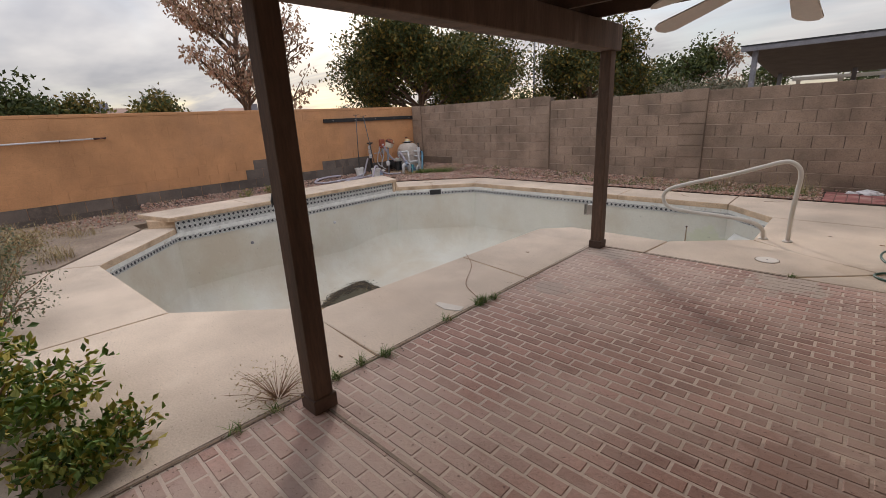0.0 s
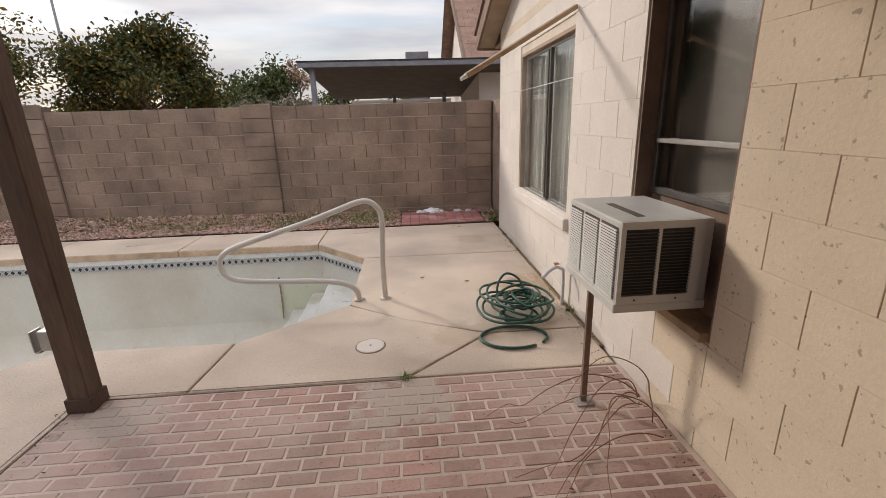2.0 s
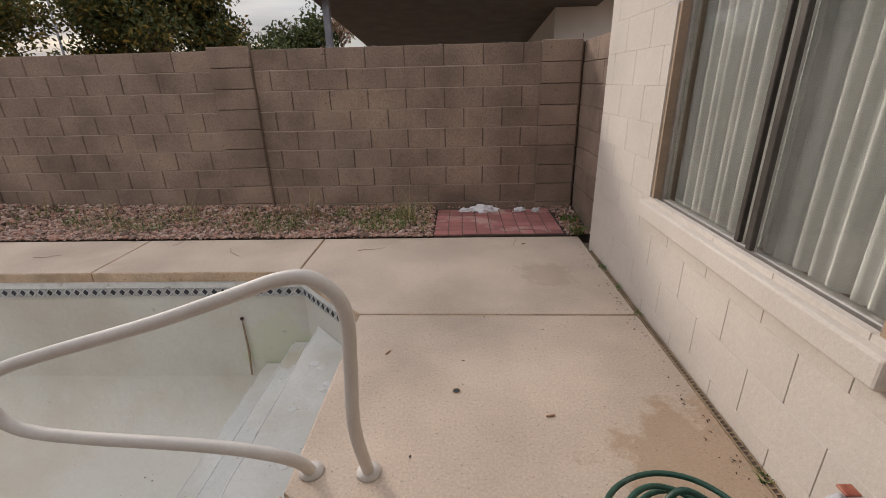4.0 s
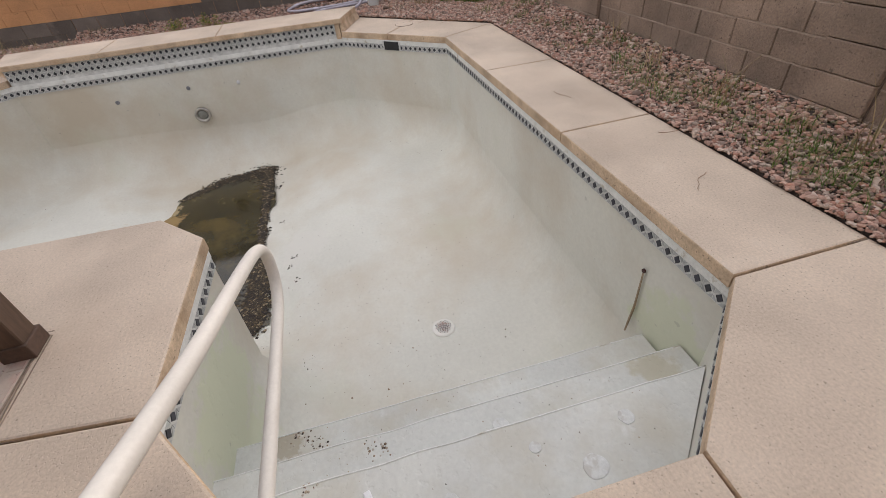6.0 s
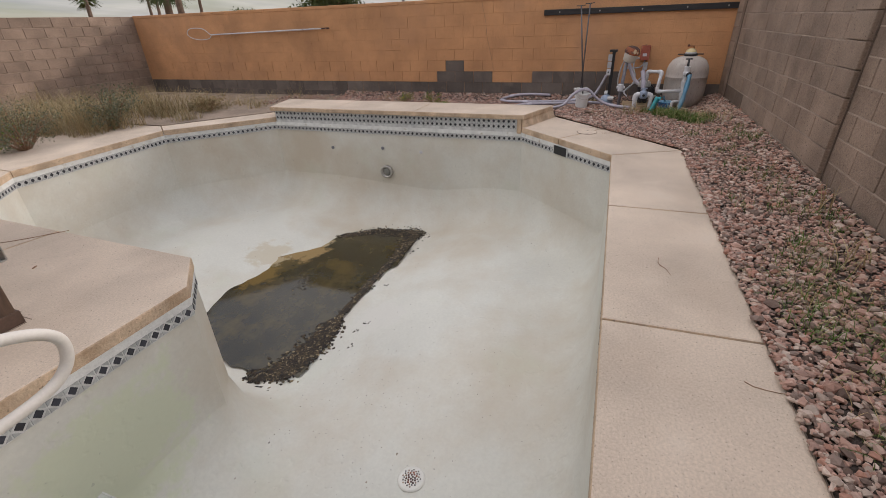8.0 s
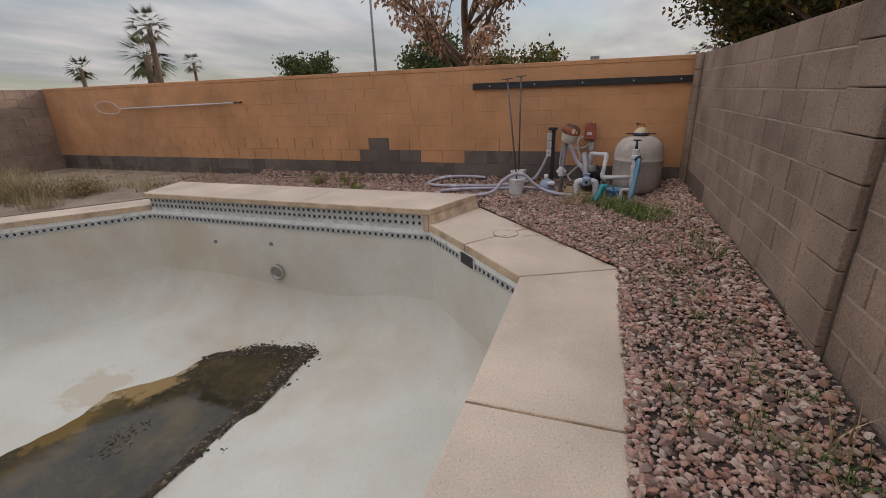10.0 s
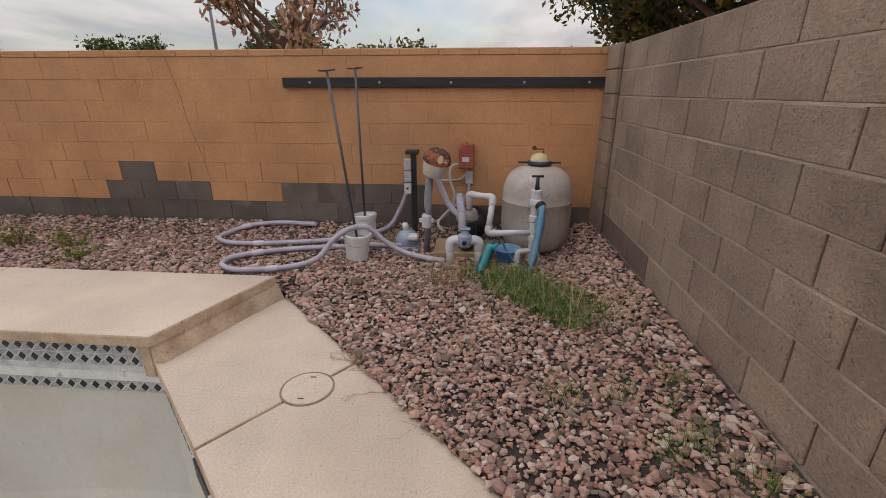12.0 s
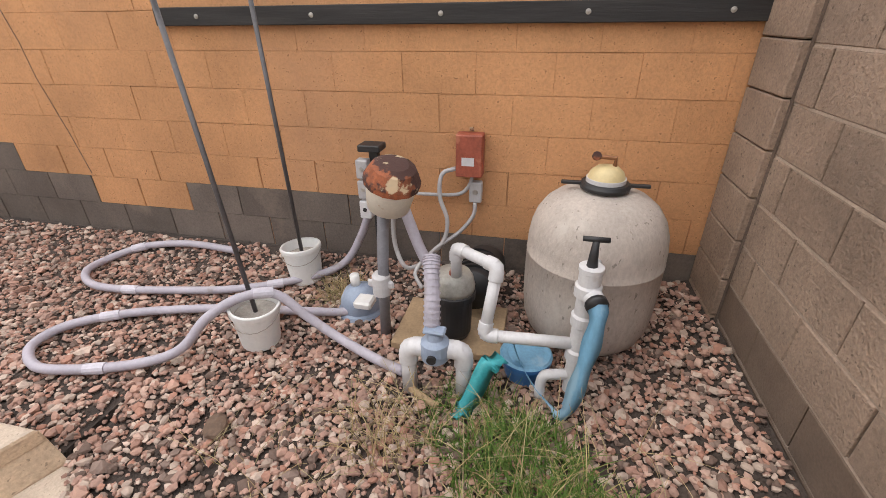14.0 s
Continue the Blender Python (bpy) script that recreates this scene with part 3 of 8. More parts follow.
def tile_band():
    ccw = SHELL
    n = len(ccw)
    inner = offset_poly(ccw, 0.008)
    for k in range(n):
        p, q = inner[k], inner[(k + 1) % n]
        bm = bmesh.new()
        a, b = Vector((*ccw[k], 0)), Vector((*ccw[(k + 1) % n], 0))
        c, d = Vector((*p, 0)), Vector((*q, 0))
        vs = [bm.verts.new((v.x, v.y, z)) for z in (-0.245, -0.156) for v in (a, b, d, c)]
        for f in ((0, 1, 2, 3), (4, 7, 6, 5), (3, 2, 6, 7), (0, 3, 7, 4), (1, 5, 6, 2)):
            bm.faces.new([vs[i] for i in f])
        part("grout_band", bm, M_GROUT, pool, "grey grout band behind the waterline tiles")
        bm = bmesh.new()
        e, f2 = offset_poly(ccw, 0.014)[k], offset_poly(ccw, 0.014)[(k + 1) % n]
        vs = [bm.verts.new((v[0], v[1], z)) for z in (-0.157, -0.091) for v in (a, b, f2, e)]
        for f in ((0, 1, 2, 3), (4, 7, 6, 5), (3, 2, 6, 7), (0, 3, 7, 4), (1, 5, 6, 2)):
            bm.faces.new([vs[i] for i in f])
        part("mortar_strip", bm, M_LIP, pool, "pale crumbling mortar under the coping")
        pp, qq = Vector(offset_poly(ccw, 0.0085)[k]), Vector(offset_poly(ccw, 0.0085)[(k + 1) % n])
        mid = (pp + qq) / 2
        near = mid.y > 7 or mid.x > -3.0
        # facing the pool: the pool lies to the left of the way round
        tile_row(pool, qq, pp, -0.200, 0.085, 0.084, near)


tile_band()
bm = boxes((-8.48, -8.44, 2.12, 6.975, -0.112, BEAM_TOP - 0.078))
part("grout_band", bm, M_GROUT, beam)
tile_row(beam, (-8.4395, 2.12), (-8.4395, 6.97), 0.081, 0.085, 0.084, False)
tile_row(beam, (-8.4395, 2.12), (-8.4395, 6.97), -0.004, 0.085, 0.084, False)


# ---- beds of gravel and earth ----
def bed(name, pts, z0, z1, material, label, cat):
    bm = bmesh.new()
    prism(bm, pts, z0, z1)
    tagged(part(name, bm, material), label, cat, kind="structure")


GX, GY = ORANGE_X + 0.02, GREY_Y - 0.02
GRAVEL_A = [(1.18, 9.332), (1.18, GY), (GX, GY), (GX, 7.445), (-9.402, 7.495), (-7.472, 9.341)]
GRAVEL_B = [(-9.365, 7.44), (GX, 7.44), (GX, 2.2), (-9.365, 2.2)]


def bank_top(x):
    """Height of the gravel heaped against the grey wall."""
    t = min(1.0, max(0.0, (-0.9 - x) / 7.0))
    return 0.045 + 0.145 * t if x < -0.5 else 0.03


def rise(x, y):
    """How far the gravel climbs above its bed towards the two garden walls."""
    if y < 2.2:
        return 0.0
    a = max(0.0, 1 - (GREY_Y - y) / 0.6)
    b = max(0.0, 1 - (x - ORANGE_X) / 0.36)
    return max(bank_top(x) * a if x < 1.2 else 0.0, 0.11 * b)


def banks():
    bm = bmesh.new()
    for k in range(60):
        x0, x1 = GX + 12.2 * k / 60, GX + 12.2 * (k + 1) / 60
        q = [(x0, GY), (x0, GREY_Y - 0.6), (x1, GREY_Y - 0.6), (x1, GY)]
        if not -0.7 < x0 < 0.95:
            bm.faces.new([bm.verts.new((x, y, 0.014 + bank_top(x) * max(0.0, 1 - (GREY_Y - y) / 0.6))) for x, y in q])
    bm.faces.new([bm.verts.new(c) for c in ((GX, 2.2, 0.126), (GX + 0.36, 2.2, 0.018), (GX + 0.36, GY, 0.018), (GX, GY, 0.126))])
    tagged(part("gravel_bank", bm, M_GRAVELBED), "near-black bank under gravel along the garden walls, gap shade in its colour", "gravel", kind="structure")


banks()
bed("gravel_bed", GRAVEL_A, -0.15, 0.012, M_GRAVELBED, "near-black bed under loose pink gravel, gap shade in its colour", "gravel")
bed("gravel_bed", GRAVEL_B, -0.15, 0.016, M_GRAVELBED, "near-black bed under loose pink gravel, gap shade in its colour", "gravel")
SOUTH_BED = [(GX, 2.195), (-9.42, 2.195), (-9.42, 1.7), (-8.91, 1.70), (-7.27, 0.40), (-7.27, -0.92), (-4.64, -1.62), (PATIO_X - 0.02, -1.62), (PATIO_X - 0.02, SOUTH_Y + 0.02), (GX, SOUTH_Y + 0.02)]
bed("earth_bed", SOUTH_BED, -0.15, 0.008, M_DIRT, "dry brown earth beside the pool", "earth")
tagged(part("patio_slab", boxes((PATIO_X, HOUSE_X - 0.005, SOUTH_Y + 0.02, PATIO_Y, -0.12, -0.0025)), M_BRICK_J), "dusty tan mortar bed of the brick patio", "patio", kind="structure")


joints = thing("patio_joints", "dark open joints round and across the patio", "joint", kind="structure")
for b in ((PATIO_X, HOUSE_X - 0.01, 1.085, 1.103, -0.002, 0.0035), (PATIO_X - 0.002, PATIO_X + 0.006, -1.5, PATIO_Y, -0.002, 0.003), (PATIO_X - 0.036, PATIO_X - 0.03, -1.5, PATIO_Y + 0.03, -0.002, 0.002), (PATIO_X, -0.36, PATIO_Y - 0.006, PATIO_Y + 0.002, -0.002, 0.003), (PATIO_X, -0.36, PATIO_Y + 0.03, PATIO_Y + 0.036, -0.002, 0.002)):
    part("joint", boxes(b), M_JOINT, joints)

# ---- house ----
house = thing("house_wall", "cream painted block house wall with two windows", "wall", kind="structure")
W1, W2 = (4.29, 5.12, 0.56, 2.32), (6.20, 7.87, 0.73, 2.27)
HOUSE_Y1, HOUSE_TOP = 9.02, 2.66
X0, X1 = HOUSE_X + 0.012, HOUSE_X + 0.20
core = []
ys = [SOUTH_Y, W1[0], W1[1], W2[0], W2[1], HOUSE_Y1]
for k in range(5):
    a, b = ys[k], ys[k + 1]
    if k in (1, 3):
        w = W1 if k == 1 else W2
        core += [(X0, X1, a, b, -0.1, w[2]), (X0, X1, a, b, w[3], HOUSE_TOP)]
    else:
        core.append((X0, X1, a, b, -0.1, HOUSE_TOP))
core.append((X1, 5.0, HOUSE_Y1 - 0.2, HOUSE_Y1, -0.1, HOUSE_TOP))
part("core", boxes(*core), M_CREAM_J, house)
room = boxes((X1 + 1.6, X1 + 1.7, SOUTH_Y, HOUSE_Y1 - 0.2, -0.1, HOUSE_TOP), (X1, X1 + 1.6, SOUTH_Y, SOUTH_Y + 0.1, -0.1, HOUSE_TOP), (X1, X1 + 1.6, 5.6, 5.7, -0.1, HOUSE_TOP))
tagged(part("wall_inner", room, M_CREAM), "plain inner walls of the dim rooms", "wall", kind="structure")
tagged(part("floor_inner", boxes((X1, X1 + 1.6, SOUTH_Y, HOUSE_Y1 - 0.2, -0.05, 0.0)), M_DIRT), "dim brown floor inside the house", "floor", kind="structure")
tagged(part("ceiling_inner", boxes((X1, X1 + 1.7, SOUTH_Y, HOUSE_Y1 - 0.2, HOUSE_TOP - 0.15, HOUSE_TOP - 0.05)), M_CREAM), "plain ceiling inside the house", "ceiling", kind="structure")
# the roof overhang at the north end
eave = thing("house_roof", "brown shingled house roof with a boxed eave", "roof", kind="structure")
M_SHINGLE = surface("shingle", (0.24, 0.15, 0.115), 0.95, 0.25, 6, 70, 0.6, rand="object", amount=0.2)
PITCH, RAKE_Z, OUT = 0.37, 2.72, 0.24


def rake(x0, x1, y0, y1, up0, up1):
    """A board that climbs southwards along the gable, between two heights over its slope."""
    bm = bmesh.new()
    v = [bm.verts.new((x, y, RAKE_Z + PITCH * (HOUSE_Y1 - y) + u)) for x in (x0, x1) for y in (y0, y1) for u in (up0, up1)]
    for q in ((0, 1, 3, 2), (4, 6, 7, 5), (0, 4, 5, 1), (2, 3, 7, 6), (0, 2, 6, 4), (1, 5, 7, 3)):
        bm.faces.new([v[k] for k in q])
    return bm


bm = bmesh.new()
gable = [(HOUSE_Y1, HOUSE_TOP), (HOUSE_Y1, RAKE_Z), (2.3, RAKE_Z + PITCH * (HOUSE_Y1 - 2.3)), (SOUTH_Y, RAKE_Z + 0.1), (SOUTH_Y, HOUSE_TOP)]
v = [bm.verts.new((x, y, z)) for x in (HOUSE_X, X1) for y, z in gable]
bm.faces.new(v[:5]); bm.faces.new(v[:4:-1])
for k in range(5):
    bm.faces.new((v[k], v[(k + 1) % 5], v[5 + (k + 1) % 5], v[5 + k]))
part("gable", bm, M_CREAM, house, "off-white gable above the windows")
part("soffit", rake(HOUSE_X - OUT, HOUSE_X - 0.004, 2.3, HOUSE_Y1 + 0.40, 0.0, 0.03), M_TANTRIM, eave)
part("fascia", rake(HOUSE_X - OUT - 0.03, HOUSE_X - OUT, 2.3, HOUSE_Y1 + 0.40, -0.03, 0.19), M_TRIM, eave)
part("fascia", boxes((HOUSE_X - OUT, 5.2, HOUSE_Y1 + 0.40, HOUSE_Y1 + 0.43, RAKE_Z - 0.18, RAKE_Z + 0.04)), M_TRIM, eave)
part("soffit", boxes((HOUSE_X - 0.002, 5.2, HOUSE_Y1 + 0.002, HOUSE_Y1 + 0.40, RAKE_Z - 0.16, RAKE_Z - 0.13)), M_TANTRIM, eave)
part("roof_deck", rake(HOUSE_X - OUT - 0.06, 5.2, 2.3, HOUSE_Y1 + 0.46, 0.191, 0.24), M_SHINGLE, eave)
bm = bmesh.new()
top = RAKE_Z + PITCH * (HOUSE_Y1 - 2.3) + 0.2
bm.faces.new([bm.verts.new(c) for c in ((HOUSE_X - 0.3, 2.3, top), (5.2, 2.3, top), (5.2, SOUTH_Y - 0.3, RAKE_Z + 0.2), (HOUSE_X - 0.3, SOUTH_Y - 0.3, RAKE_Z + 0.2))])
part("roof_back", bm, M_SHINGLE, eave)

# ---- patio cover ----
POSTS = [(-2.17, 1.08), (-2.26, 5.01)]


def patio_cover():
    roof = thing("patio_cover", "dark brown timber patio cover on square posts", "patio roof", kind="structure")
    part("beam", boxes((-2.36, -2.16, SOUTH_Y, 5.12, 2.21, 2.47), bevel=0.008), M_WOOD, roof)
    part("fascia", boxes((-2.70, HOUSE_X - 0.3, 5.055, 5.09, 2.61, 2.76), bevel=0.004), M_WOOD, roof)
    y = -4.0
    while y < 5.0:
        part("rafter", boxes((-2.62, HOUSE_X - 0.05, y, y + 0.045, 2.475, 2.61)), M_ROOFWOOD, roof)
        y += 0.61
    part("decking", boxes((-2.70, HOUSE_X - 0.02, SOUTH_Y, 5.05, 2.615, 2.66)), M_ROOFWOOD, roof)
    part("fascia", boxes((-2.74, -2.70, SOUTH_Y, 5.09, 2.48, 2.68)), M_WOOD, roof)


patio_cover()
for x, y in POSTS:
    post = thing("patio_post", "weathered dark brown square timber post", "post", "patio posts", at=(x, y, 0))
    part("shaft", boxes((-0.062, 0.062, -0.062, 0.062, 0.0, 2.21), bevel=0.006), M_WOOD, post)
    part("foot", boxes((-0.075, 0.075, -0.075, 0.075, 0.0, 0.09), bevel=0.004), M_ROOFWOOD, post)


# ---- block walls: cores, then one object a block ----
STEP_X = -6.02       # the grey wall's top and courses step down here


def wall_core(name, label, b, material):
    ob = thing(name, label, "wall", kind="structure")
    part("core", boxes(b), material, ob)
    return ob


wall_north = wall_core("wall_north", "weathered grey-brown concrete block garden wall", (STEP_X, 1.4, GREY_Y + 0.012, GREY_Y + 0.19, -0.1, 1.87), M_VOID)
part("core", boxes((ORANGE_X - 0.2, STEP_X, GREY_Y + 0.012, GREY_Y + 0.19, -0.1, 1.965)), M_VOID, wall_north)
wall_west = wall_core("wall_west", "orange painted block garden wall, bare grey at its foot", (ORANGE_X - 0.19, ORANGE_X - 0.012, SOUTH_Y - 0.2, GREY_Y + 0.012, -0.1, 1.985), M_ORANGE_J)
wall_south = wall_core("wall_south", "grey-brown block garden wall behind dry weeds", (ORANGE_X - 0.2, 1.3, SOUTH_Y - 0.19, SOUTH_Y - 0.012, -0.1, 1.955), M_MORTAR)
wall_return = wall_core("wall_return", "short grey-brown block wall beside the house", (1.212, 1.4, HOUSE_Y1, GREY_Y + 0.012, -0.1, 1.87), M_MORTAR)

block_cache = {}


def block_mesh(w, h, d, material, jz=0.0045, jx=0.0045, s=0.005):
    """A block face in the x-z plane that stands d out towards -y, with softened edges."""
    key = (round(w, 3), round(h, 3), d, material.name, jz, jx, s)
    if key not in block_cache:
        me = bpy.data.meshes.new("block")
        a, b = w / 2 - jx, h / 2 - jz
        q = [(-a, -b), (a, -b), (a, b), (-a, b)]
        vs = [(x, 0.02, z) for x, z in q] + [(x, -d + s, z) for x, z in q] + [(x - math.copysign(s, x), -d, z - math.copysign(s, z)) for x, z in q]
        fs = [(8, 9, 10, 11)] + [(r + k, r + (k + 1) % 4, r + 4 + (k + 1) % 4, r + 4 + k) for r in (0, 4) for k in range(4)]
        me.from_pydata(vs, [], fs)
        me.materials.append(material)
        block_cache[key] = me
    return block_cache[key]


def lay_blocks(owner, start, yaw, length, z_top, z_low, pick, size, phase=0.0, d=0.012, skip=None, rng=None, jz=0.0045, jx=0.0045, s=0.005):
    """Courses of blocks along a wall; start: plan point at the left end as seen from the front; the face points to -y before the turn."""
    rot = Matrix.Rotation(yaw, 4, "Z")
    bl, h = size
    row, z = 0, z_top
    while z > z_low:
        x = phase - bl - (bl / 2 if row % 2 else 0.0)
        while x < length - 0.01:
            a, b = max(0.0, x), min(length, x + bl)
            x += bl
            if b - a < 0.05:
                continue
            spans = [(a, b)]
            if skip:
                spans = skip(a, b, z - h, z)
            for s0, s1 in spans:
                if s1 - s0 < 0.03:
                    continue
                c = (s0 + s1) / 2
                ob = new("block", block_mesh(s1 - s0, h, d, pick(c, z - h / 2), jz, jx(z - h / 2) if callable(jx) else jx, s))
                ob.parent = owner
                jig = rng.uniform(-0.0025, 0.0025) if rng else 0.0
                ob.matrix_basis = Matrix.Translation((start[0], start[1], 0)) @ rot @ pose(c, jig, z - h / 2)
        z -= h
        row += 1

# ---- more materials ----
M_PVC = surface("white_pvc", (0.58, 0.575, 0.59), 0.45, 0.08, 6, 50, 0.08, stain=(0.45, 0.42, 0.40), stain_scale=6, stain_at=0.62)
M_HOSE_G = surface("lavender_hose", (0.40, 0.375, 0.43), 0.55, 0.1, 8, 60, 0.15, stain=(0.30, 0.26, 0.25), stain_scale=5, stain_at=0.6)
M_CUFF = surface("hose_cuff", (0.52, 0.50, 0.56), 0.5, 0.1, 8, 60, 0.1)
M_BUCKET = surface("bucket_plastic", (0.70, 0.70, 0.69), 0.4, 0.05, 5, 40, 0.05, stain=(0.55, 0.50, 0.44), stain_scale=6, stain_at=0.64)
M_CEMENT = surface("cement", (0.33, 0.30, 0.27), 0.95, 0.2, 12, 70, 0.6)
M_TANK = surface("fibreglass_tank", (0.43, 0.375, 0.335), 0.85, 0.16, 4, 60, 0.7, 0.006, pits=44, stain=(0.53, 0.485, 0.44), stain_scale=6, stain_at=0.56, stain_soft=0.12, stain2=(0.31, 0.25, 0.21), stain2_scale=2.2, stretch=(1, 1, 0.55))
M_RUST = surface("rusty_paint", (0.26, 0.08, 0.035), 0.85, 0.35, 9, 60, 0.6, stain=(0.05, 0.024, 0.021), stain_scale=6, stain_at=0.44, stain_soft=0.04, stain_mix=0.95, stain2=(0.62, 0.50, 0.33), stain2_scale=8, stain2_at=0.57)
M_CUP = surface("stained_white_can", (0.66, 0.62, 0.54), 0.6, 0.08, 8, 60, 0.2, stain=(0.42, 0.24, 0.10), stain_scale=14, stain_at=0.64)
M_GREYPIPE = surface("grey_pipe", (0.20, 0.20, 0.225), 0.55, 0.15, 8, 60, 0.2, stain=(0.34, 0.33, 0.34), stain_scale=9, stain_at=0.6)
M_POLE = surface("dark_pole", (0.105, 0.10, 0.105), 0.5, 0.2, 8, 60, 0.1, metal=0.4)
M_CONDUIT = surface("grey_conduit", (0.42, 0.41, 0.42), 0.55, 0.1, 8, 60, 0.1)
M_REDBOX = surface("red_box", (0.30, 0.075, 0.045), 0.5, 0.25, 10, 60, 0.2, stain=(0.45, 0.17, 0.10), stain_scale=9, stain_at=0.57)
M_BLUE = surface("blue_lay_flat_hose", (0.15, 0.34, 0.50), 0.55, 0.15, 8, 60, 0.2, stain=(0.27, 0.42, 0.53), stain_scale=7, stain_at=0.55, stretch=(1, 1, 0.3))
M_TEAL = surface("teal_hose", (0.03, 0.30, 0.33), 0.5, 0.2, 8, 60, 0.2)
M_BLUEGREY = surface("blue_grey_plastic", (0.26, 0.32, 0.42), 0.4, 0.1, 8, 60, 0.1)
M_BRASS = surface("tarnished_brass", (0.30, 0.14, 0.07), 0.5, 0.25, 12, 60, 0.2, metal=0.6)
M_GREENHOSE = surface("green_hose", (0.018, 0.075, 0.05), 0.4, 0.25, 12, 60, 0.1, stain=(0.10, 0.16, 0.13), stain_scale=8, stain_at=0.62)
M_TWIG = surface("dry_twig", (0.26, 0.15, 0.09), 0.9, 0.2, 12, 60, 0.3)
M_BARK = surface("bark", (0.13, 0.085, 0.06), 0.95, 0.3, 6, 40, 0.7)
M_OLDWOOD = surface("old_wood", (0.36, 0.25, 0.15), 0.85, 0.2, 8, 60, 0.4)
M_CHAR = surface("blackened_board", (0.022, 0.02, 0.02), 0.7, 0.4, 10, 60, 0.6, stretch=(1, 0.15, 2.5))
M_CURTAIN = surface("grey_blind", (0.48, 0.475, 0.44), 0.8, 0.08, 4, 40, 0.1)
M_FRAME = surface("bronze_frame", (0.10, 0.09, 0.08), 0.45, 0.2, 8, 60, 0.1, metal=0.5)
M_AC = surface("ac_enamel", (0.50, 0.49, 0.45), 0.5, 0.06, 4, 60, 0.06)
M_ACDARK = surface("ac_louvre", (0.085, 0.07, 0.055), 0.6, 0.2, 8, 60, 0.1)
M_SLUDGE = surface("wet_sludge", (0.03, 0.02, 0.012), 0.8, 0.4, 5, 40, 0.6, 0.01, rand="island", palette=[(0.014, 0.010, 0.007), (0.024, 0.016, 0.009), (0.045, 0.029, 0.014), (0.016, 0.011, 0.008), (0.085, 0.058, 0.028), (0.03, 0.02, 0.011), (0.018, 0.013, 0.009), (0.05, 0.034, 0.017), (0.02, 0.014, 0.01), (0.22, 0.17, 0.10)])
M_CRACK = surface("rust_stain", (0.30, 0.22, 0.14), 0.85, 0.3, 12, 60, 0.2)
M_PLASTICBAG = surface("white_plastic", (0.72, 0.72, 0.74), 0.5, 0.05, 20, 60, 0.2)


def leafy(name, palette, rough=0.7):
    m = surface(name, (0.1, 0.1, 0.05), rough, 0.18, 0.7, 30, 0.0, rand="island", palette=palette)
    b = m.node_tree.nodes["Principled BSDF"]
    b.inputs["Subsurface Weight"].default_value = 0.0
    b.inputs["Specular IOR Level"].default_value = 0.25
    return m


M_LEAF = leafy("green_leaf", [(0.055, 0.075, 0.022), (0.075, 0.095, 0.028), (0.04, 0.058, 0.02), (0.10, 0.105, 0.03), (0.065, 0.08, 0.03)])
M_LEAF_Y = leafy("yellow_leaf", [(0.16, 0.13, 0.03), (0.11, 0.105, 0.03), (0.075, 0.09, 0.028), (0.20, 0.14, 0.035), (0.06, 0.075, 0.025)])
M_LEAF_R = leafy("russet_leaf", [(0.38, 0.22, 0.15), (0.30, 0.17, 0.12), (0.45, 0.29, 0.20), (0.25, 0.17, 0.10), (0.36, 0.26, 0.18)])
M_LEAF_G = leafy("grey_leaf", [(0.17, 0.16, 0.115), (0.13, 0.13, 0.09), (0.20, 0.17, 0.12)])
M_STRAW = leafy("straw", [(0.36, 0.26, 0.13), (0.44, 0.34, 0.19), (0.27, 0.19, 0.10), (0.33, 0.27, 0.15), (0.24, 0.20, 0.10)])
M_GRASS = leafy("grass_blade", [(0.07, 0.135, 0.022), (0.095, 0.165, 0.032), (0.05, 0.10, 0.02), (0.12, 0.165, 0.042), (0.30, 0.26, 0.11), (0.085, 0.15, 0.03)])
M_SAGE = leafy("sage_leaf", [(0.20, 0.20, 0.14), (0.15, 0.165, 0.11), (0.25, 0.23, 0.15), (0.12, 0.14, 0.07)])
M_BUSH = leafy("bush_leaf", [(0.10, 0.17, 0.03), (0.15, 0.22, 0.045), (0.24, 0.26, 0.05), (0.065, 0.11, 0.03), (0.36, 0.30, 0.06)])

M_GLASS = bpy.data.materials.new("window_glass")
M_GLASS.use_nodes = True
g_ = M_GLASS.node_tree.nodes["Principled BSDF"]
g_.inputs["Base Color"].default_value = (0.85, 0.88, 0.88, 1)
g_.inputs["Roughness"].default_value = 0.04
g_.inputs["Transmission Weight"].default_value = 1.0
g_.inputs["IOR"].default_value = 1.45

M_WATER = surface("murky_water", (0.040, 0.031, 0.012), 0.05, 0.5, 1.6, 9, 0.03, 0.01, stain=(0.11, 0.075, 0.02), stain_scale=1.3, stain_at=0.52, stain_soft=0.15, stain_mix=0.7, stain2=(0.014, 0.012, 0.008), stain2_scale=2.5, stain2_at=0.56, spots=(((-5.7, 3.45, -1.88), 0.85, (0.17, 0.105, 0.025), 0.9), ((-6.6, 3.75, -1.88), 0.85, (0.30, 0.20, 0.085), 0.95), ((-6.2, 3.35, -1.88), 0.6, (0.42, 0.33, 0.20), 0.95), ((-7.0, 3.8, -1.88), 0.5, (0.40, 0.31, 0.18), 0.9)))


M_BLISTER = surface("blistered_plaster", (0.60, 0.605, 0.585), 0.8, 0.12, 9, 70, 0.6, 0.004, stain=(0.48, 0.46, 0.42), stain_scale=14, stain_at=0.52)


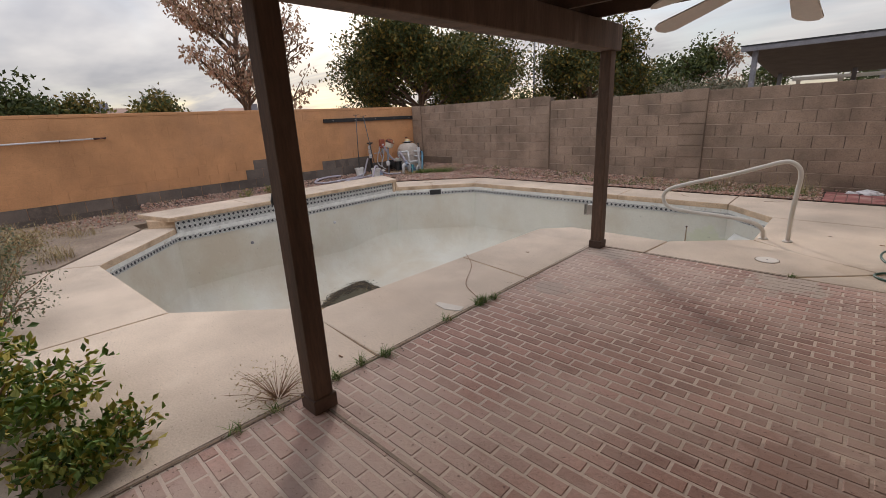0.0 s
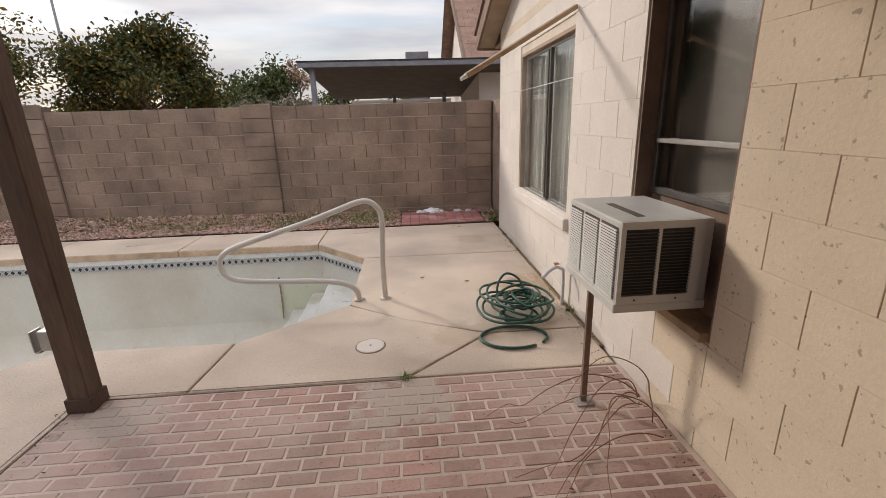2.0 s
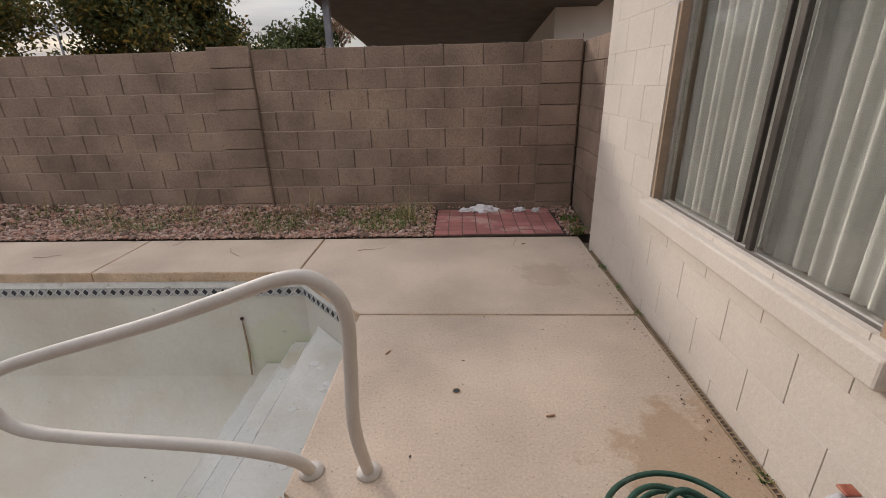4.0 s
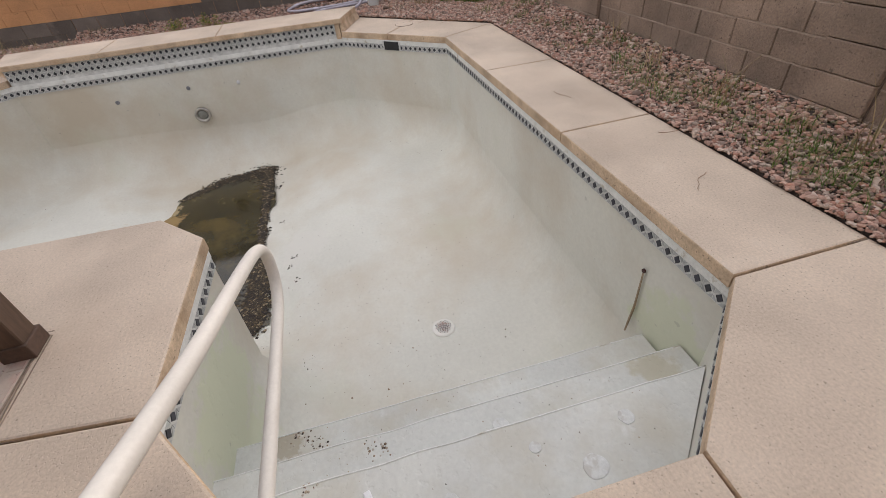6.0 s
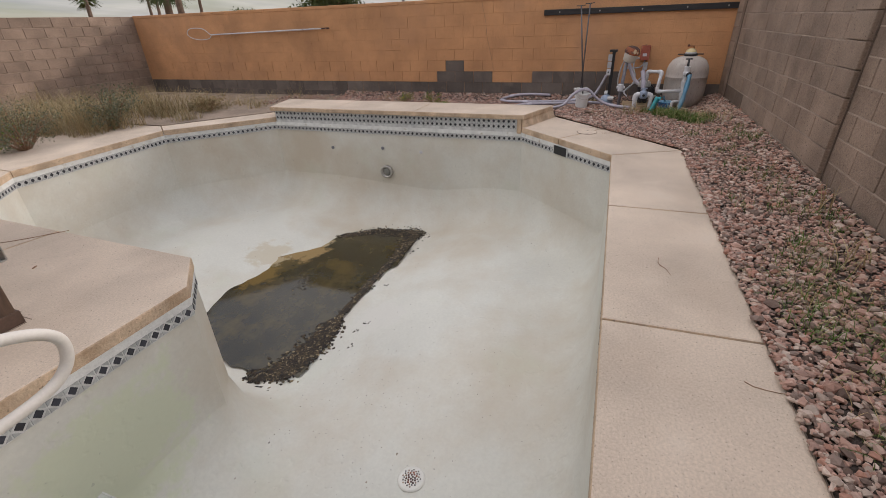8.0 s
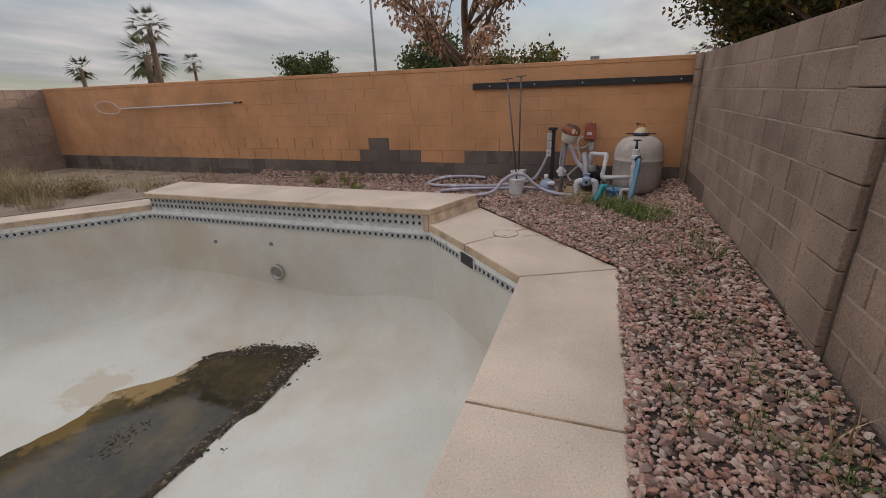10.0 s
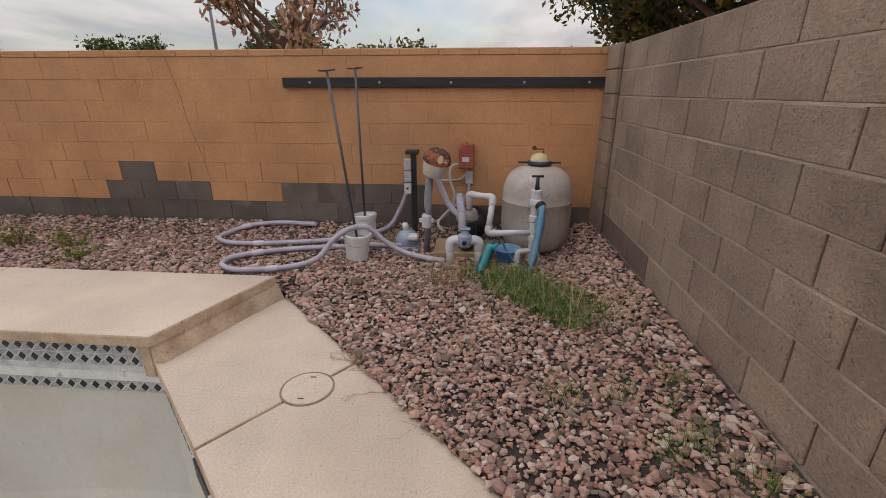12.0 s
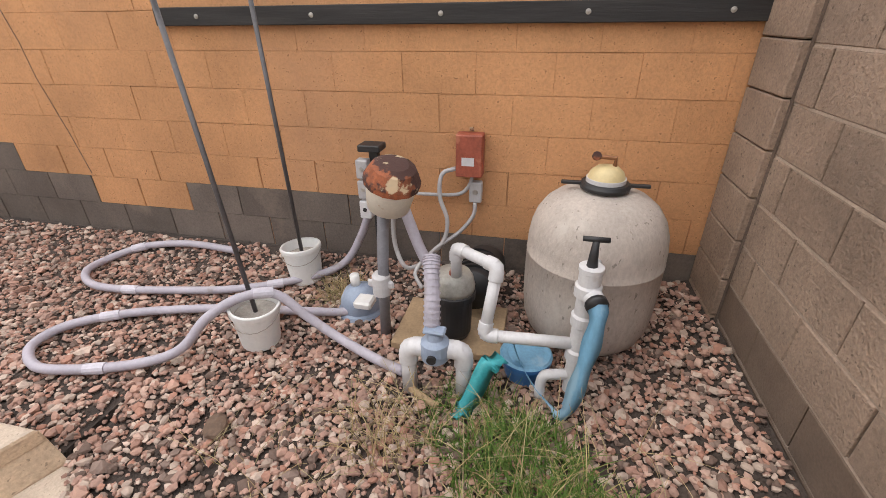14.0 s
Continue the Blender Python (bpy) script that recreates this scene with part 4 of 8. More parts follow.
# ---- pool fittings ----
def wavy(pts, n, amp, seed):
    out = []
    for k in range(len(pts)):
        a, b = Vector(pts[k]), Vector(pts[(k + 1) % len(pts)])
        for j in range(n):
            p = a.lerp(b, j / n)
            out.append((p.x + amp * noise.noise((p.x * 4, p.y * 4, seed)), p.y + amp * noise.noise((p.x * 4, p.y * 4, seed + 9))))
    return out


WATER_Z = -1.878
bm = bmesh.new()
bm.faces.new([bm.verts.new((x, y, WATER_Z)) for x, y in wavy(PUDDLE, 8, 0.09, 1.0)])
bmesh.ops.triangulate(bm, faces=bm.faces[:])
tagged(part("puddle", bm, M_WATER), "shallow murky brown puddle in the pool's deep end", "puddle", kind="structure")


def sludge():
    r = random.Random(12)
    vs, fs = [], []

    def clump(px, py, s, flat=0.4):
        m = Matrix.Translation((px, py, max(WATER_Z, pool_height(px, py)) + 0.002)) @ Matrix.Rotation(r.uniform(0, 6.28), 4, "Z")
        b = len(vs)
        vs.extend([m @ Vector((math.cos(t) * s * r.uniform(0.4, 1.5), math.sin(t) * s * r.uniform(0.3, 1.0), r.uniform(-0.004, 0.003))) for t in (0, 1.05, 2.1, 3.14, 4.2, 5.2)] + [m @ Vector((r.uniform(-0.4, 0.4) * s, 0, s * r.uniform(0.2, 0.6) * flat))])
        fs.extend([(b + i, b + (i + 1) % 6, b + 6) for i in range(6)])

    # (from, to, half width, pieces): bands of rotting leaves along the water's edge
    for a, b, w, n in (((-7.80, 5.36), (-7.70, 4.60), 0.13, 900), ((-7.70, 4.60), (-7.30, 3.98), 0.09, 420), ((-7.75, 5.30), (-6.95, 5.34), 0.09, 480), ((-6.95, 5.34), (-6.0, 5.32), 0.055, 420), ((-6.0, 5.32), (-5.0, 5.33), 0.06, 480), ((-5.0, 5.33), (-4.4, 5.36), 0.12, 800), ((-4.5, 5.36), (-3.95, 5.22), 0.17, 1200), ((-3.98, 5.3), (-3.86, 5.0), 0.07, 260)):
        u, v = Vector(a), Vector(b)
        for _ in range(int(n * 1.6)):
            p = u.lerp(v, r.random())
            f = 0.45 + 0.9 * abs(noise.noise((p.x * 3, p.y * 3, 3.0))) * 1.6
            clump(p.x + r.gauss(0, w * f * 0.7), p.y + r.gauss(0, w * f * 0.7), r.uniform(0.006, 0.034), 0.3)
    for _ in range(140):
        clump(r.gauss(-5.75, 0.16), r.gauss(4.35, 0.1), r.uniform(0.005, 0.02), 0.2)
    for x, y in ((-4.9, 5.72), (-5.05, 5.78), (-4.6, 5.8), (-6.0, 5.6)):
        for _ in range(7):
            clump(x + r.gauss(0, 0.02), y + r.gauss(0, 0.02), r.uniform(0.006, 0.02))
    tagged(raw("sludge", vs, fs, M_SLUDGE), "black and brown rotting leaf sludge round the puddle", "debris", kind="stuff")


sludge()


def pool_specks():
    r = random.Random(15)
    vs, fs = [], []
    while len(fs) < 2600:
        x, y = r.uniform(-8.2, -2.1), r.uniform(1.3, 8.3)
        if r.random() < 0.6:
            x, y = r.gauss(-3.4, 1.0), r.gauss(6.6, 0.8)
        if not inside(SHELL, x, y) or edge_gap(x, y) < 0.25 or x > -2.05 or inside(PUDDLE, x, y):
            continue
        s_ = r.uniform(0.002, 0.007) * (2.6 if r.random() < 0.05 else 1)
        z = pool_height(x, y) + 0.002
        b = len(vs)
        a0 = r.uniform(0, 6.28)
        vs += [(x + s_ * r.uniform(0.4, 1.3) * math.cos(a0 + t), y + s_ * r.uniform(0.3, 0.9) * math.sin(a0 + t), z + 0.001) for t in (0, 1.25, 2.5, 3.8, 5.0)] + [(x, y, z + s_ * 0.5)]
        fs += [(b + i, b + (i + 1) % 5, b + 5) for i in range(5)]
    tagged(raw("pool_specks", vs, fs, M_SPECK), "leaf crumbs and grit scattered over the pool floor", "debris", kind="stuff")
    vs, fs = [], []
    for x0, x1, z in ((-1.38, -0.95, -0.45), (-1.69, -1.42, -0.72), (-1.99, -1.73, -0.95)):
        for _ in range(60):
            x, y, s_ = r.uniform(x0, x1), r.uniform(6.2, 8.0) if r.random() < 0.6 else r.uniform(6.1, 6.6), r.uniform(0.0015, 0.005)
            b = len(vs)
            vs += [(x + s_ * r.uniform(0.4, 1.4) * math.cos(t), y + s_ * r.uniform(0.3, 1.0) * math.sin(t), z + 0.001) for t in (0, 1.25, 2.5, 3.8, 5.0)] + [(x, y, z + s_ * 0.5)]
            fs += [(b + i, b + (i + 1) % 5, b + 5) for i in range(5)]
    for x, y, s_ in ((-1.93, 6.14, 0.035), (-1.97, 6.05, 0.025), (-1.90, 6.2, 0.03), (-1.63, 6.52, 0.022), (-1.60, 6.58, 0.025), (-1.40, 6.25, 0.02)):
        for _ in range(13):
            px, py, q = x + r.gauss(0, s_), y + r.gauss(0, s_), r.uniform(0.003, 0.009)
            z = -0.95 if px < -1.72 else -0.72 if px < -1.41 else -0.45
            b = len(vs)
            vs += [(px + q * math.cos(t), py + q * math.sin(t), z + 0.001) for t in (0, 1.25, 2.5, 3.8, 5.0)] + [(px, py, z + q * 0.6)]
            fs += [(b + i, b + (i + 1) % 5, b + 5) for i in range(5)]
    tagged(raw("step_specks", vs, fs, M_SPECK), "grit and leaf crumbs on the pool steps", "debris", kind="stuff")


M_SPECK = surface("leaf_crumb", (0.2, 0.15, 0.1), 0.9, 0.2, 8, 50, 0.0, rand="island", palette=[(0.10, 0.06, 0.04), (0.22, 0.15, 0.10), (0.33, 0.27, 0.20), (0.06, 0.045, 0.035), (0.42, 0.38, 0.32)])
pool_specks()
for x, y, z, rr in ((-1.14, 6.30, -0.45, 0.045), (-1.11, 6.47, -0.45, 0.04), (-1.15, 6.86, -0.45, 0.035), (-1.26, 7.30, -0.45, 0.03), (-1.10, 7.52, -0.45, 0.06), (-1.27, 7.78, -0.45, 0.042), (-1.55, 7.24, -0.72, 0.05)):
    bm = bmesh.new()
    n_ = 26
    ring = [(rr * (1 + 0.14 * noise.noise((math.cos(6.283 * k / n_) * 1.7 + x * 9, math.sin(6.283 * k / n_) * 1.7 + y * 9, 0)))) for k in range(n_)]
    lo = [bm.verts.new((x + q * math.cos(6.283 * k / n_), y + q * math.sin(6.283 * k / n_), z - 0.002)) for k, q in enumerate(ring)]
    hi = [bm.verts.new((x + q * 0.9 * math.cos(6.283 * k / n_), y + q * 0.9 * math.sin(6.283 * k / n_), z + 0.0045)) for k, q in enumerate(ring)]
    for k in range(n_):
        bm.faces.new((lo[k], lo[(k + 1) % n_], hi[(k + 1) % n_], hi[k]))
    bm.faces.new(hi)
    tagged(part("plaster_blister", bm, M_BLISTER), "round rough plaster blister on a pool step", "plaster patch", "plaster blisters", kind="structure")


def fittings():
    light = thing("pool_light", "round grey underwater lamp in the pool wall", "pool light", at=(-8.425, 4.50, -0.95))
    turn = Matrix.Rotation(radians(90), 4, "Y")
    part("ring", lathe(bmesh.new(), [(0.125, -0.02), (0.125, 0.025), (0.112, 0.035), (0.088, 0.03), (0.082, 0.0)], 28, turn), M_METAL, light, smooth=True)
    part("lens", lathe(bmesh.new(), [(0.083, 0.0), (0.07, 0.014), (0.03, 0.022), (0.001, 0.024)], 24, turn), surface("lamp_lens", (0.22, 0.22, 0.20), 0.3, 0.2, 20, 60, 0.1), light, smooth=True)
    for x, y, z in ((-8.44, 3.35, -0.55), (-8.44, 5.23, -0.53), (-8.44, 4.45, -0.5)):
        fit_ = thing("return_fitting", "small round return fitting in the plaster", "fitting", "pool returns", at=(x, y, z))
        part("flange", lathe(bmesh.new(), [(0.03, -0.01), (0.03, 0.006), (0.014, 0.012), (0.010, 0.002)], 14, turn), M_PVC if y > 5 else M_GREYPIPE, fit_)
    for x, y in ((-3.14, 7.26),):
        d = thing("main_drain", "round white drain cover clogged with leaves", "drain", at=(x, y, pool_height(x, y)))
        part("cover", lathe(bmesh.new(), [(0.115, -0.01), (0.112, 0.008), (0.095, 0.018), (0.001, 0.022)], 28), M_WHITE, d, smooth=True)
        r = random.Random(2)
        for k in range(44):
            a, q = (k * 2.4, 0.078 * math.sqrt((k + 0.5) / 44))
            bm = bmesh.new()
            w_ = 1.5 if k < 18 else 1.0
            lathe(bm, [(0.0062 * w_, 0.0), (0.0055 * w_, 0.0075), (0.001, 0.008)], 6, Matrix.Translation((q * math.cos(a), q * math.sin(a), 0.0175)))
            part("leaf_plug", bm, (M_RUST if k < 22 else M_BLACK if k % 3 else M_TWIG), d)
    # the wall hole with its long rusty run
    h = thing("wall_stain", "rusty run below a hole in the pool plaster", "stain", at=(-2.16, 8.497, -0.47))
    part("hole", lathe(bmesh.new(), [(0.016, 0.0), (0.016, 0.012), (0.006, 0.014)], 10, Matrix.Rotation(radians(90), 4, "X")), M_RUST, h)
    bm = bmesh.new()
    v = [bm.verts.new(c) for c in ((-0.008, -0.006, -0.01), (0.008, -0.006, -0.01), (0.014, -0.006, -0.35), (0.006, -0.03, -0.60), (-0.012, -0.03, -0.60), (-0.010, -0.006, -0.33))]
    bm.faces.new(v)
    part("run", bm, M_CRACK, h)
    # skimmer mouth in the north-west face
    a, b = Vector(C), Vector(D)
    mid = a.lerp(b, 0.50)
    ang = math.degrees(math.atan2(b.y - a.y, b.x - a.x))
    s = thing("skimmer", "dark rectangular skimmer mouth under the coping", "skimmer", at=(mid.x, mid.y, 0), rz=ang)
    part("mouth", boxes((-0.14, 0.14, 0.006, 0.05, -0.238, -0.114)), M_BLACK, s)
    part("jamb", boxes((-0.165, -0.14, 0.004, 0.05, -0.242, -0.114)), M_GROUT, s)
    part("jamb", boxes((0.14, 0.165, 0.004, 0.05, -0.242, -0.114)), M_GROUT, s)
    for x, y, rr, name, lab in ((-0.62, 5.52, 0.105, "deck_hatch", "round off-white plastic lid set in the deck"), (-8.26, 8.10, 0.143, "skimmer_hatch", "round pale skimmer lid set in the deck")):
        lid = thing(name, lab, "lid", at=(x, y, 0.0))
        part("ring", lathe(bmesh.new(), [(rr * 1.06, -0.02), (rr * 1.06, 0.003), (rr * 1.0, 0.005), (rr * 0.985, 0.0)], 36), M_JOINT, lid)
        part("disc", lathe(bmesh.new(), [(rr * 0.98, -0.02), (rr * 0.975, 0.005), (rr * 0.93, 0.0075), (0.001, 0.0085)], 36), M_CREAM if rr < 0.12 else M_DECK, lid)
        if rr < 0.12:
            part("finger_hole", lathe(bmesh.new(), [(rr * 0.09, 0.004), (rr * 0.08, 0.0095), (0.001, 0.0096)], 12), M_BLACK, lid)
        else:
            for q in (-0.098, 0.092):
                part("finger_slot", boxes((q, q + 0.008, -0.018, 0.018, 0.004, 0.0092)), M_BLACK, lid)
    plug = thing("umbrella_sleeve", "small dark round hole in the deck", "deck sleeve", at=(-0.19, 6.93, 0.0))
    part("rim", lathe(bmesh.new(), [(0.024, -0.02), (0.024, 0.003), (0.019, 0.004), (0.018, 0.0)], 18), M_COPING, plug)
    part("hole", lathe(bmesh.new(), [(0.019, -0.01), (0.018, 0.0022), (0.001, 0.0022)], 18), M_BLACK, plug)
    tube_ = thing("sunscreen_tube", "small white and yellow tube lying on the step", "tube", at=(-1.24, 6.52, -0.45), rz=14)
    part("body", boxes((-0.055, 0.055, -0.017, 0.017, 0.0, 0.018), bevel=0.006), M_PLASTICBAG, tube_)
    part("band", boxes((0.02, 0.045, -0.0175, 0.0175, 0.002, 0.0186)), M_LEAF_Y, tube_)


fittings()


# ---- handrail ----
def handrail():
    rail = thing("pool_handrail", "off-white bent tube handrail over the pool steps", "handrail")
    side = ((-0.55, 0.0), (-0.547, 0.35), (-0.535, 0.62), (-0.528, 0.78), (-0.552, 0.88), (-0.63, 0.943), (-0.73, 0.938), (-0.90, 0.878), (-1.20, 0.772), (-1.65, 0.635), (-1.85, 0.562), (-1.935, 0.495), (-1.95, 0.42), (-1.915, 0.34), (-1.82, 0.288), (-1.60, 0.264), (-1.20, 0.249), (-1.00, 0.233), (-0.86, 0.19), (-0.80, 0.11), (-0.79, 0.0))
    # the hoop stands a little nearer to the patio than its feet
    pts = [(x, 6.42 - min(1.0, z / 0.22) * (0.125 + 0.03 * (x + 0.55)), z) for x, z in side]
    part("tube", tube(bmesh.new(), smooth_path(pts, 7), 0.0245, n=16), M_RAIL, rail, smooth=True)
    for x, y in ((-0.55, 6.42), (-0.79, 6.42)):
        part("flange", lathe(bmesh.new(), [(0.052, 0.0), (0.05, 0.010), (0.034, 0.022), (0.026, 0.024)], 22, Matrix.Translation((x, y, 0))), M_RAIL, rail, smooth=True)


handrail()




# ---- house fittings ----
def windows():
    y0, y1, z0, z1 = W1
    w = thing("window_1", "dark sliding window above the air conditioner", "window", kind="structure")
    part("reveal", boxes((X0 - 0.002, X1, y0 - 0.001, y0 + 0.02, z0, z1), (X0 - 0.002, X1, y1 - 0.02, y1 + 0.001, z0, z1)), M_TRIM, w)
    part("frame", boxes((X1 - 0.10, X1 - 0.06, y0 + 0.02, y0 + 0.06, 1.14, z1), (X1 - 0.10, X1 - 0.06, y1 - 0.06, y1 - 0.02, 1.14, z1), (X1 - 0.10, X1 - 0.06, y0 + 0.06, y1 - 0.06, z1 - 0.05, z1), (X1 - 0.10, X1 - 0.06, y0 + 0.06, y1 - 0.06, 1.14, 1.18), bevel=0.004), M_FRAME, w)
    part("meeting_rail", boxes((X1 - 0.11, X1 - 0.06, y0 + 0.06, y1 - 0.06, 1.43, 1.455), bevel=0.003), M_METAL, w, "dull silver rail")
    part("pane", boxes((X1 - 0.083, X1 - 0.078, y0 + 0.06, y1 - 0.06, 1.18, z1 - 0.05)), M_GLASS, w).visible_shadow = False
    part("lower_panel", boxes((X1 - 0.08, X1 - 0.05, y0 + 0.02, y1 - 0.02, z0, 1.14)), M_TRIM, w)
    part("window_sill", boxes((X0 - 0.05, X1 - 0.05, y0 + 0.021, y1 - 0.021, z0 + 0.002, z0 + 0.05), bevel=0.004), M_OLDWOOD, w, "worn wooden sill under the air conditioner")
    part("blind", boxes((X1 + 0.06, X1 + 0.07, y0, y1, 0.9, z1)), M_ACDARK, w, "dark blind")
    y0, y1, z0, z1 = W2
    w = thing("window_2", "aluminium sliding window with drawn pale curtains", "window", kind="structure")
    part("reveal", boxes((X0 - 0.002, X1, y0 - 0.001, y0 + 0.03, z0, z1), (X0 - 0.002, X1, y1 - 0.03, y1 + 0.001, z0, z1), (X0 - 0.002, X1, y0 + 0.03, y1 - 0.03, z1 - 0.03, z1)), M_TANTRIM, w)
    xs = X0 + 0.045
    part("frame", boxes((xs, xs + 0.05, y0 + 0.03, y0 + 0.06, z0 + 0.02, z1 - 0.03), (xs, xs + 0.05, y1 - 0.06, y1 - 0.03, z0 + 0.02, z1 - 0.03), (xs, xs + 0.05, y0 + 0.06, y1 - 0.06, z1 - 0.06, z1 - 0.03), (xs, xs + 0.05, y0 + 0.06, y1 - 0.06, z0 + 0.02, z0 + 0.05), bevel=0.004), M_METAL, w)
    ym = (y0 + y1) / 2 - 0.02
    for k, dx in ((0, 0.0), (1, 0.016), (2, -0.014)):
        part("stile", boxes((xs - 0.004 + dx, xs + 0.022 + dx, ym - 0.055 * k, ym - 0.055 * k + 0.03, z0 + 0.05, z1 - 0.06), bevel=0.003), M_FRAME, w, "black sash stile")
    part("pane", boxes((xs + 0.02, xs + 0.025, ym + 0.03, y1 - 0.06, z0 + 0.05, z1 - 0.06)), M_GLASS, w).visible_shadow = False
    part("pane", boxes((xs + 0.012, xs + 0.017, y0 + 0.06, ym - 0.12, z0 + 0.05, z1 - 0.06)), M_GLASS, w).visible_shadow = False
    part("window_sill", boxes((HOUSE_X - 0.045, X0 + 0.04, y0 - 0.06, y1 + 0.06, z0 - 0.09, z0 + 0.019), bevel=0.012, seg=2), M_CREAM, w, "thick cream painted sill")
    # wavy curtain behind the glass
    bm = bmesh.new()
    rows = []
    n = 120
    for k in range(n + 1):
        yy = y0 + 0.035 + (y1 - y0 - 0.07) * k / n
        xx = xs + 0.10 + 0.022 * math.sin(k * 0.9) + 0.012 * math.sin(k * 0.37)
        rows.append((bm.verts.new((xx, yy, z0 + 0.02)), bm.verts.new((xx, yy, z1 - 0.03))))
    for a, b in zip(rows, rows[1:]):
        bm.faces.new((a[0], b[0], b[1], a[1]))
    cur = part("curtain", bm, M_CURTAIN, None, smooth=True)
    tagged(cur, "pale grey pleated curtain behind the window", "curtain")


windows()


def air_conditioner():
    x0, x1, y0, y1, z0, z1 = 0.645, 1.10, 4.405, 5.04, 0.69, 1.13
    ac = thing("air_conditioner", "beige window air conditioner with dark side louvres", "air conditioner")
    part("case", boxes((x0 + 0.012, x1, y0 + 0.012, y1, z0 + 0.02, z1), bevel=0.008, seg=2), M_AC, ac)
    part("base_pan", boxes((x0 + 0.004, x1, y0 + 0.004, y1, z0, z0 + 0.045), bevel=0.005), M_AC, ac)
    part("side_frame", boxes((x0 + 0.012, x1 - 0.05, y0, y0 + 0.012, z1 - 0.035, z1), (x0 + 0.012, x1 - 0.05, y0, y0 + 0.012, z0 + 0.045, z0 + 0.085), (x0 + 0.012, x0 + 0.035, y0, y0 + 0.012, z0 + 0.085, z1 - 0.035), (x1 - 0.10, x1 - 0.05, y0, y0 + 0.012, z0 + 0.085, z1 - 0.035), ((x0 + x1) / 2 - 0.04, (x0 + x1) / 2 - 0.025, y0, y0 + 0.012, z0 + 0.085, z1 - 0.035)), M_AC, ac)
    for a, b in ((x0 + 0.035, (x0 + x1) / 2 - 0.04), ((x0 + x1) / 2 - 0.025, x1 - 0.10)):
        part("louvre_back", boxes((a, b, y0 + 0.0105, y0 + 0.0115, z0 + 0.085, z1 - 0.035)), M_BLACK, ac)
        z = z0 + 0.092
        while z < z1 - 0.045:
            bm = bmesh.new()
            box(bm, a, b, -0.006, 0.006, -0.0012, 0.0012, m=pose(0, y0 + 0.004, z, -32))
            part("louvre", bm, M_ACDARK, ac)
            z += 0.0155
    # fin panels on the long face
    for k in range(3):
        a, b = y0 + 0.03 + k * 0.2, y0 + 0.03 + k * 0.2 + 0.18
        z = z0 + 0.07
        part("fin_back", boxes((x0 + 0.0105, x0 + 0.0115, a, b, z0 + 0.06, z1 - 0.03)), M_ACDARK, ac)
        while z < z1 - 0.04:
            bm = bmesh.new()
            box(bm, -0.006, 0.006, a, b, -0.004, 0.004, m=pose(x0 + 0.006, 0, z, 0, 30))
            part("fin", bm, M_AC, ac)
            z += 0.0135
    part("top_vent", boxes((x0 + 0.13, x0 + 0.17, y0 + 0.10, y0 + 0.43, z1 + 0.0005, z1 + 0.003)), M_ACDARK, ac, "dark vent slot")
    for dx in (0.1, 0.3):
        part("screw", lathe(bmesh.new(), [(0.005, 0), (0.004, 0.003), (0.001, 0.0035)], 8, Matrix.Translation((x0 + dx, y0, z0 + 0.065)) @ Matrix.Rotation(radians(90), 4, "X")), M_BLACK, ac)
    prop = thing("prop_stick", "thin wooden prop under the air conditioner", "prop", at=(0.665, 4.70, 0))
    part("stake", boxes((-0.016, 0.016, -0.012, 0.012, 0.012, 0.689), bevel=0.002), M_TRIM, prop)
    part("foot_plate", boxes((-0.05, 0.05, -0.05, 0.05, 0.0, 0.012), bevel=0.002), M_CEMENT, prop)


air_conditioner()
strip = thing("weep_strip", "rusty expanded-metal strip along the foot of the wall", "wall trim", kind="structure")
part("rail", boxes((1.022, 1.028, 5.3, 8.9, 0.0, 0.009)), M_CRACK, strip)
part("rail", boxes((1.050, 1.056, 5.3, 8.9, 0.0, 0.009)), M_CRACK, strip)
bm = bmesh.new()
y = 5.32
while y < 8.88:
    box(bm, 1.028, 1.050, y, y + 0.006, 0.0, 0.007)
    y += 0.026
tagged(part("rungs", bm, M_CRACK, strip), kind="stuff")
part("bed", boxes((1.026, 1.0535, 5.3, 8.9, 0.0, 0.0025)), M_VOID, strip)


def awning_arm():
    arm = thing("awning_bar", "weathered loose timber bar hanging off the window head", "timber bar")
    a, b = Vector((1.045, 6.17, 2.38)), Vector((0.13, 5.62, 1.86))
    d = b - a
    m = Matrix.Translation(a) @ d.to_track_quat("X", "Z").to_matrix().to_4x4()
    bm = bmesh.new()
    box(bm, 0.0, d.length, -0.02, 0.02, -0.016, 0.016, bevel=0.004, m=m)
    part("bar", bm, M_OLDWOOD, arm)
    part("tip", tube(bmesh.new(), [b, b + d.normalized() * 0.05], 0.016, 0.012), M_WHITE, arm)
    wire = thing("window_wire", "thin pale wire strung across the window", "wire")
    part("strand", tube(bmesh.new(), [(1.04, 6.15, 1.88), (1.02, 7.0, 1.875), (1.04, 7.95, 1.88)], 0.003, n=6), M_PVC, wire)


awning_arm()


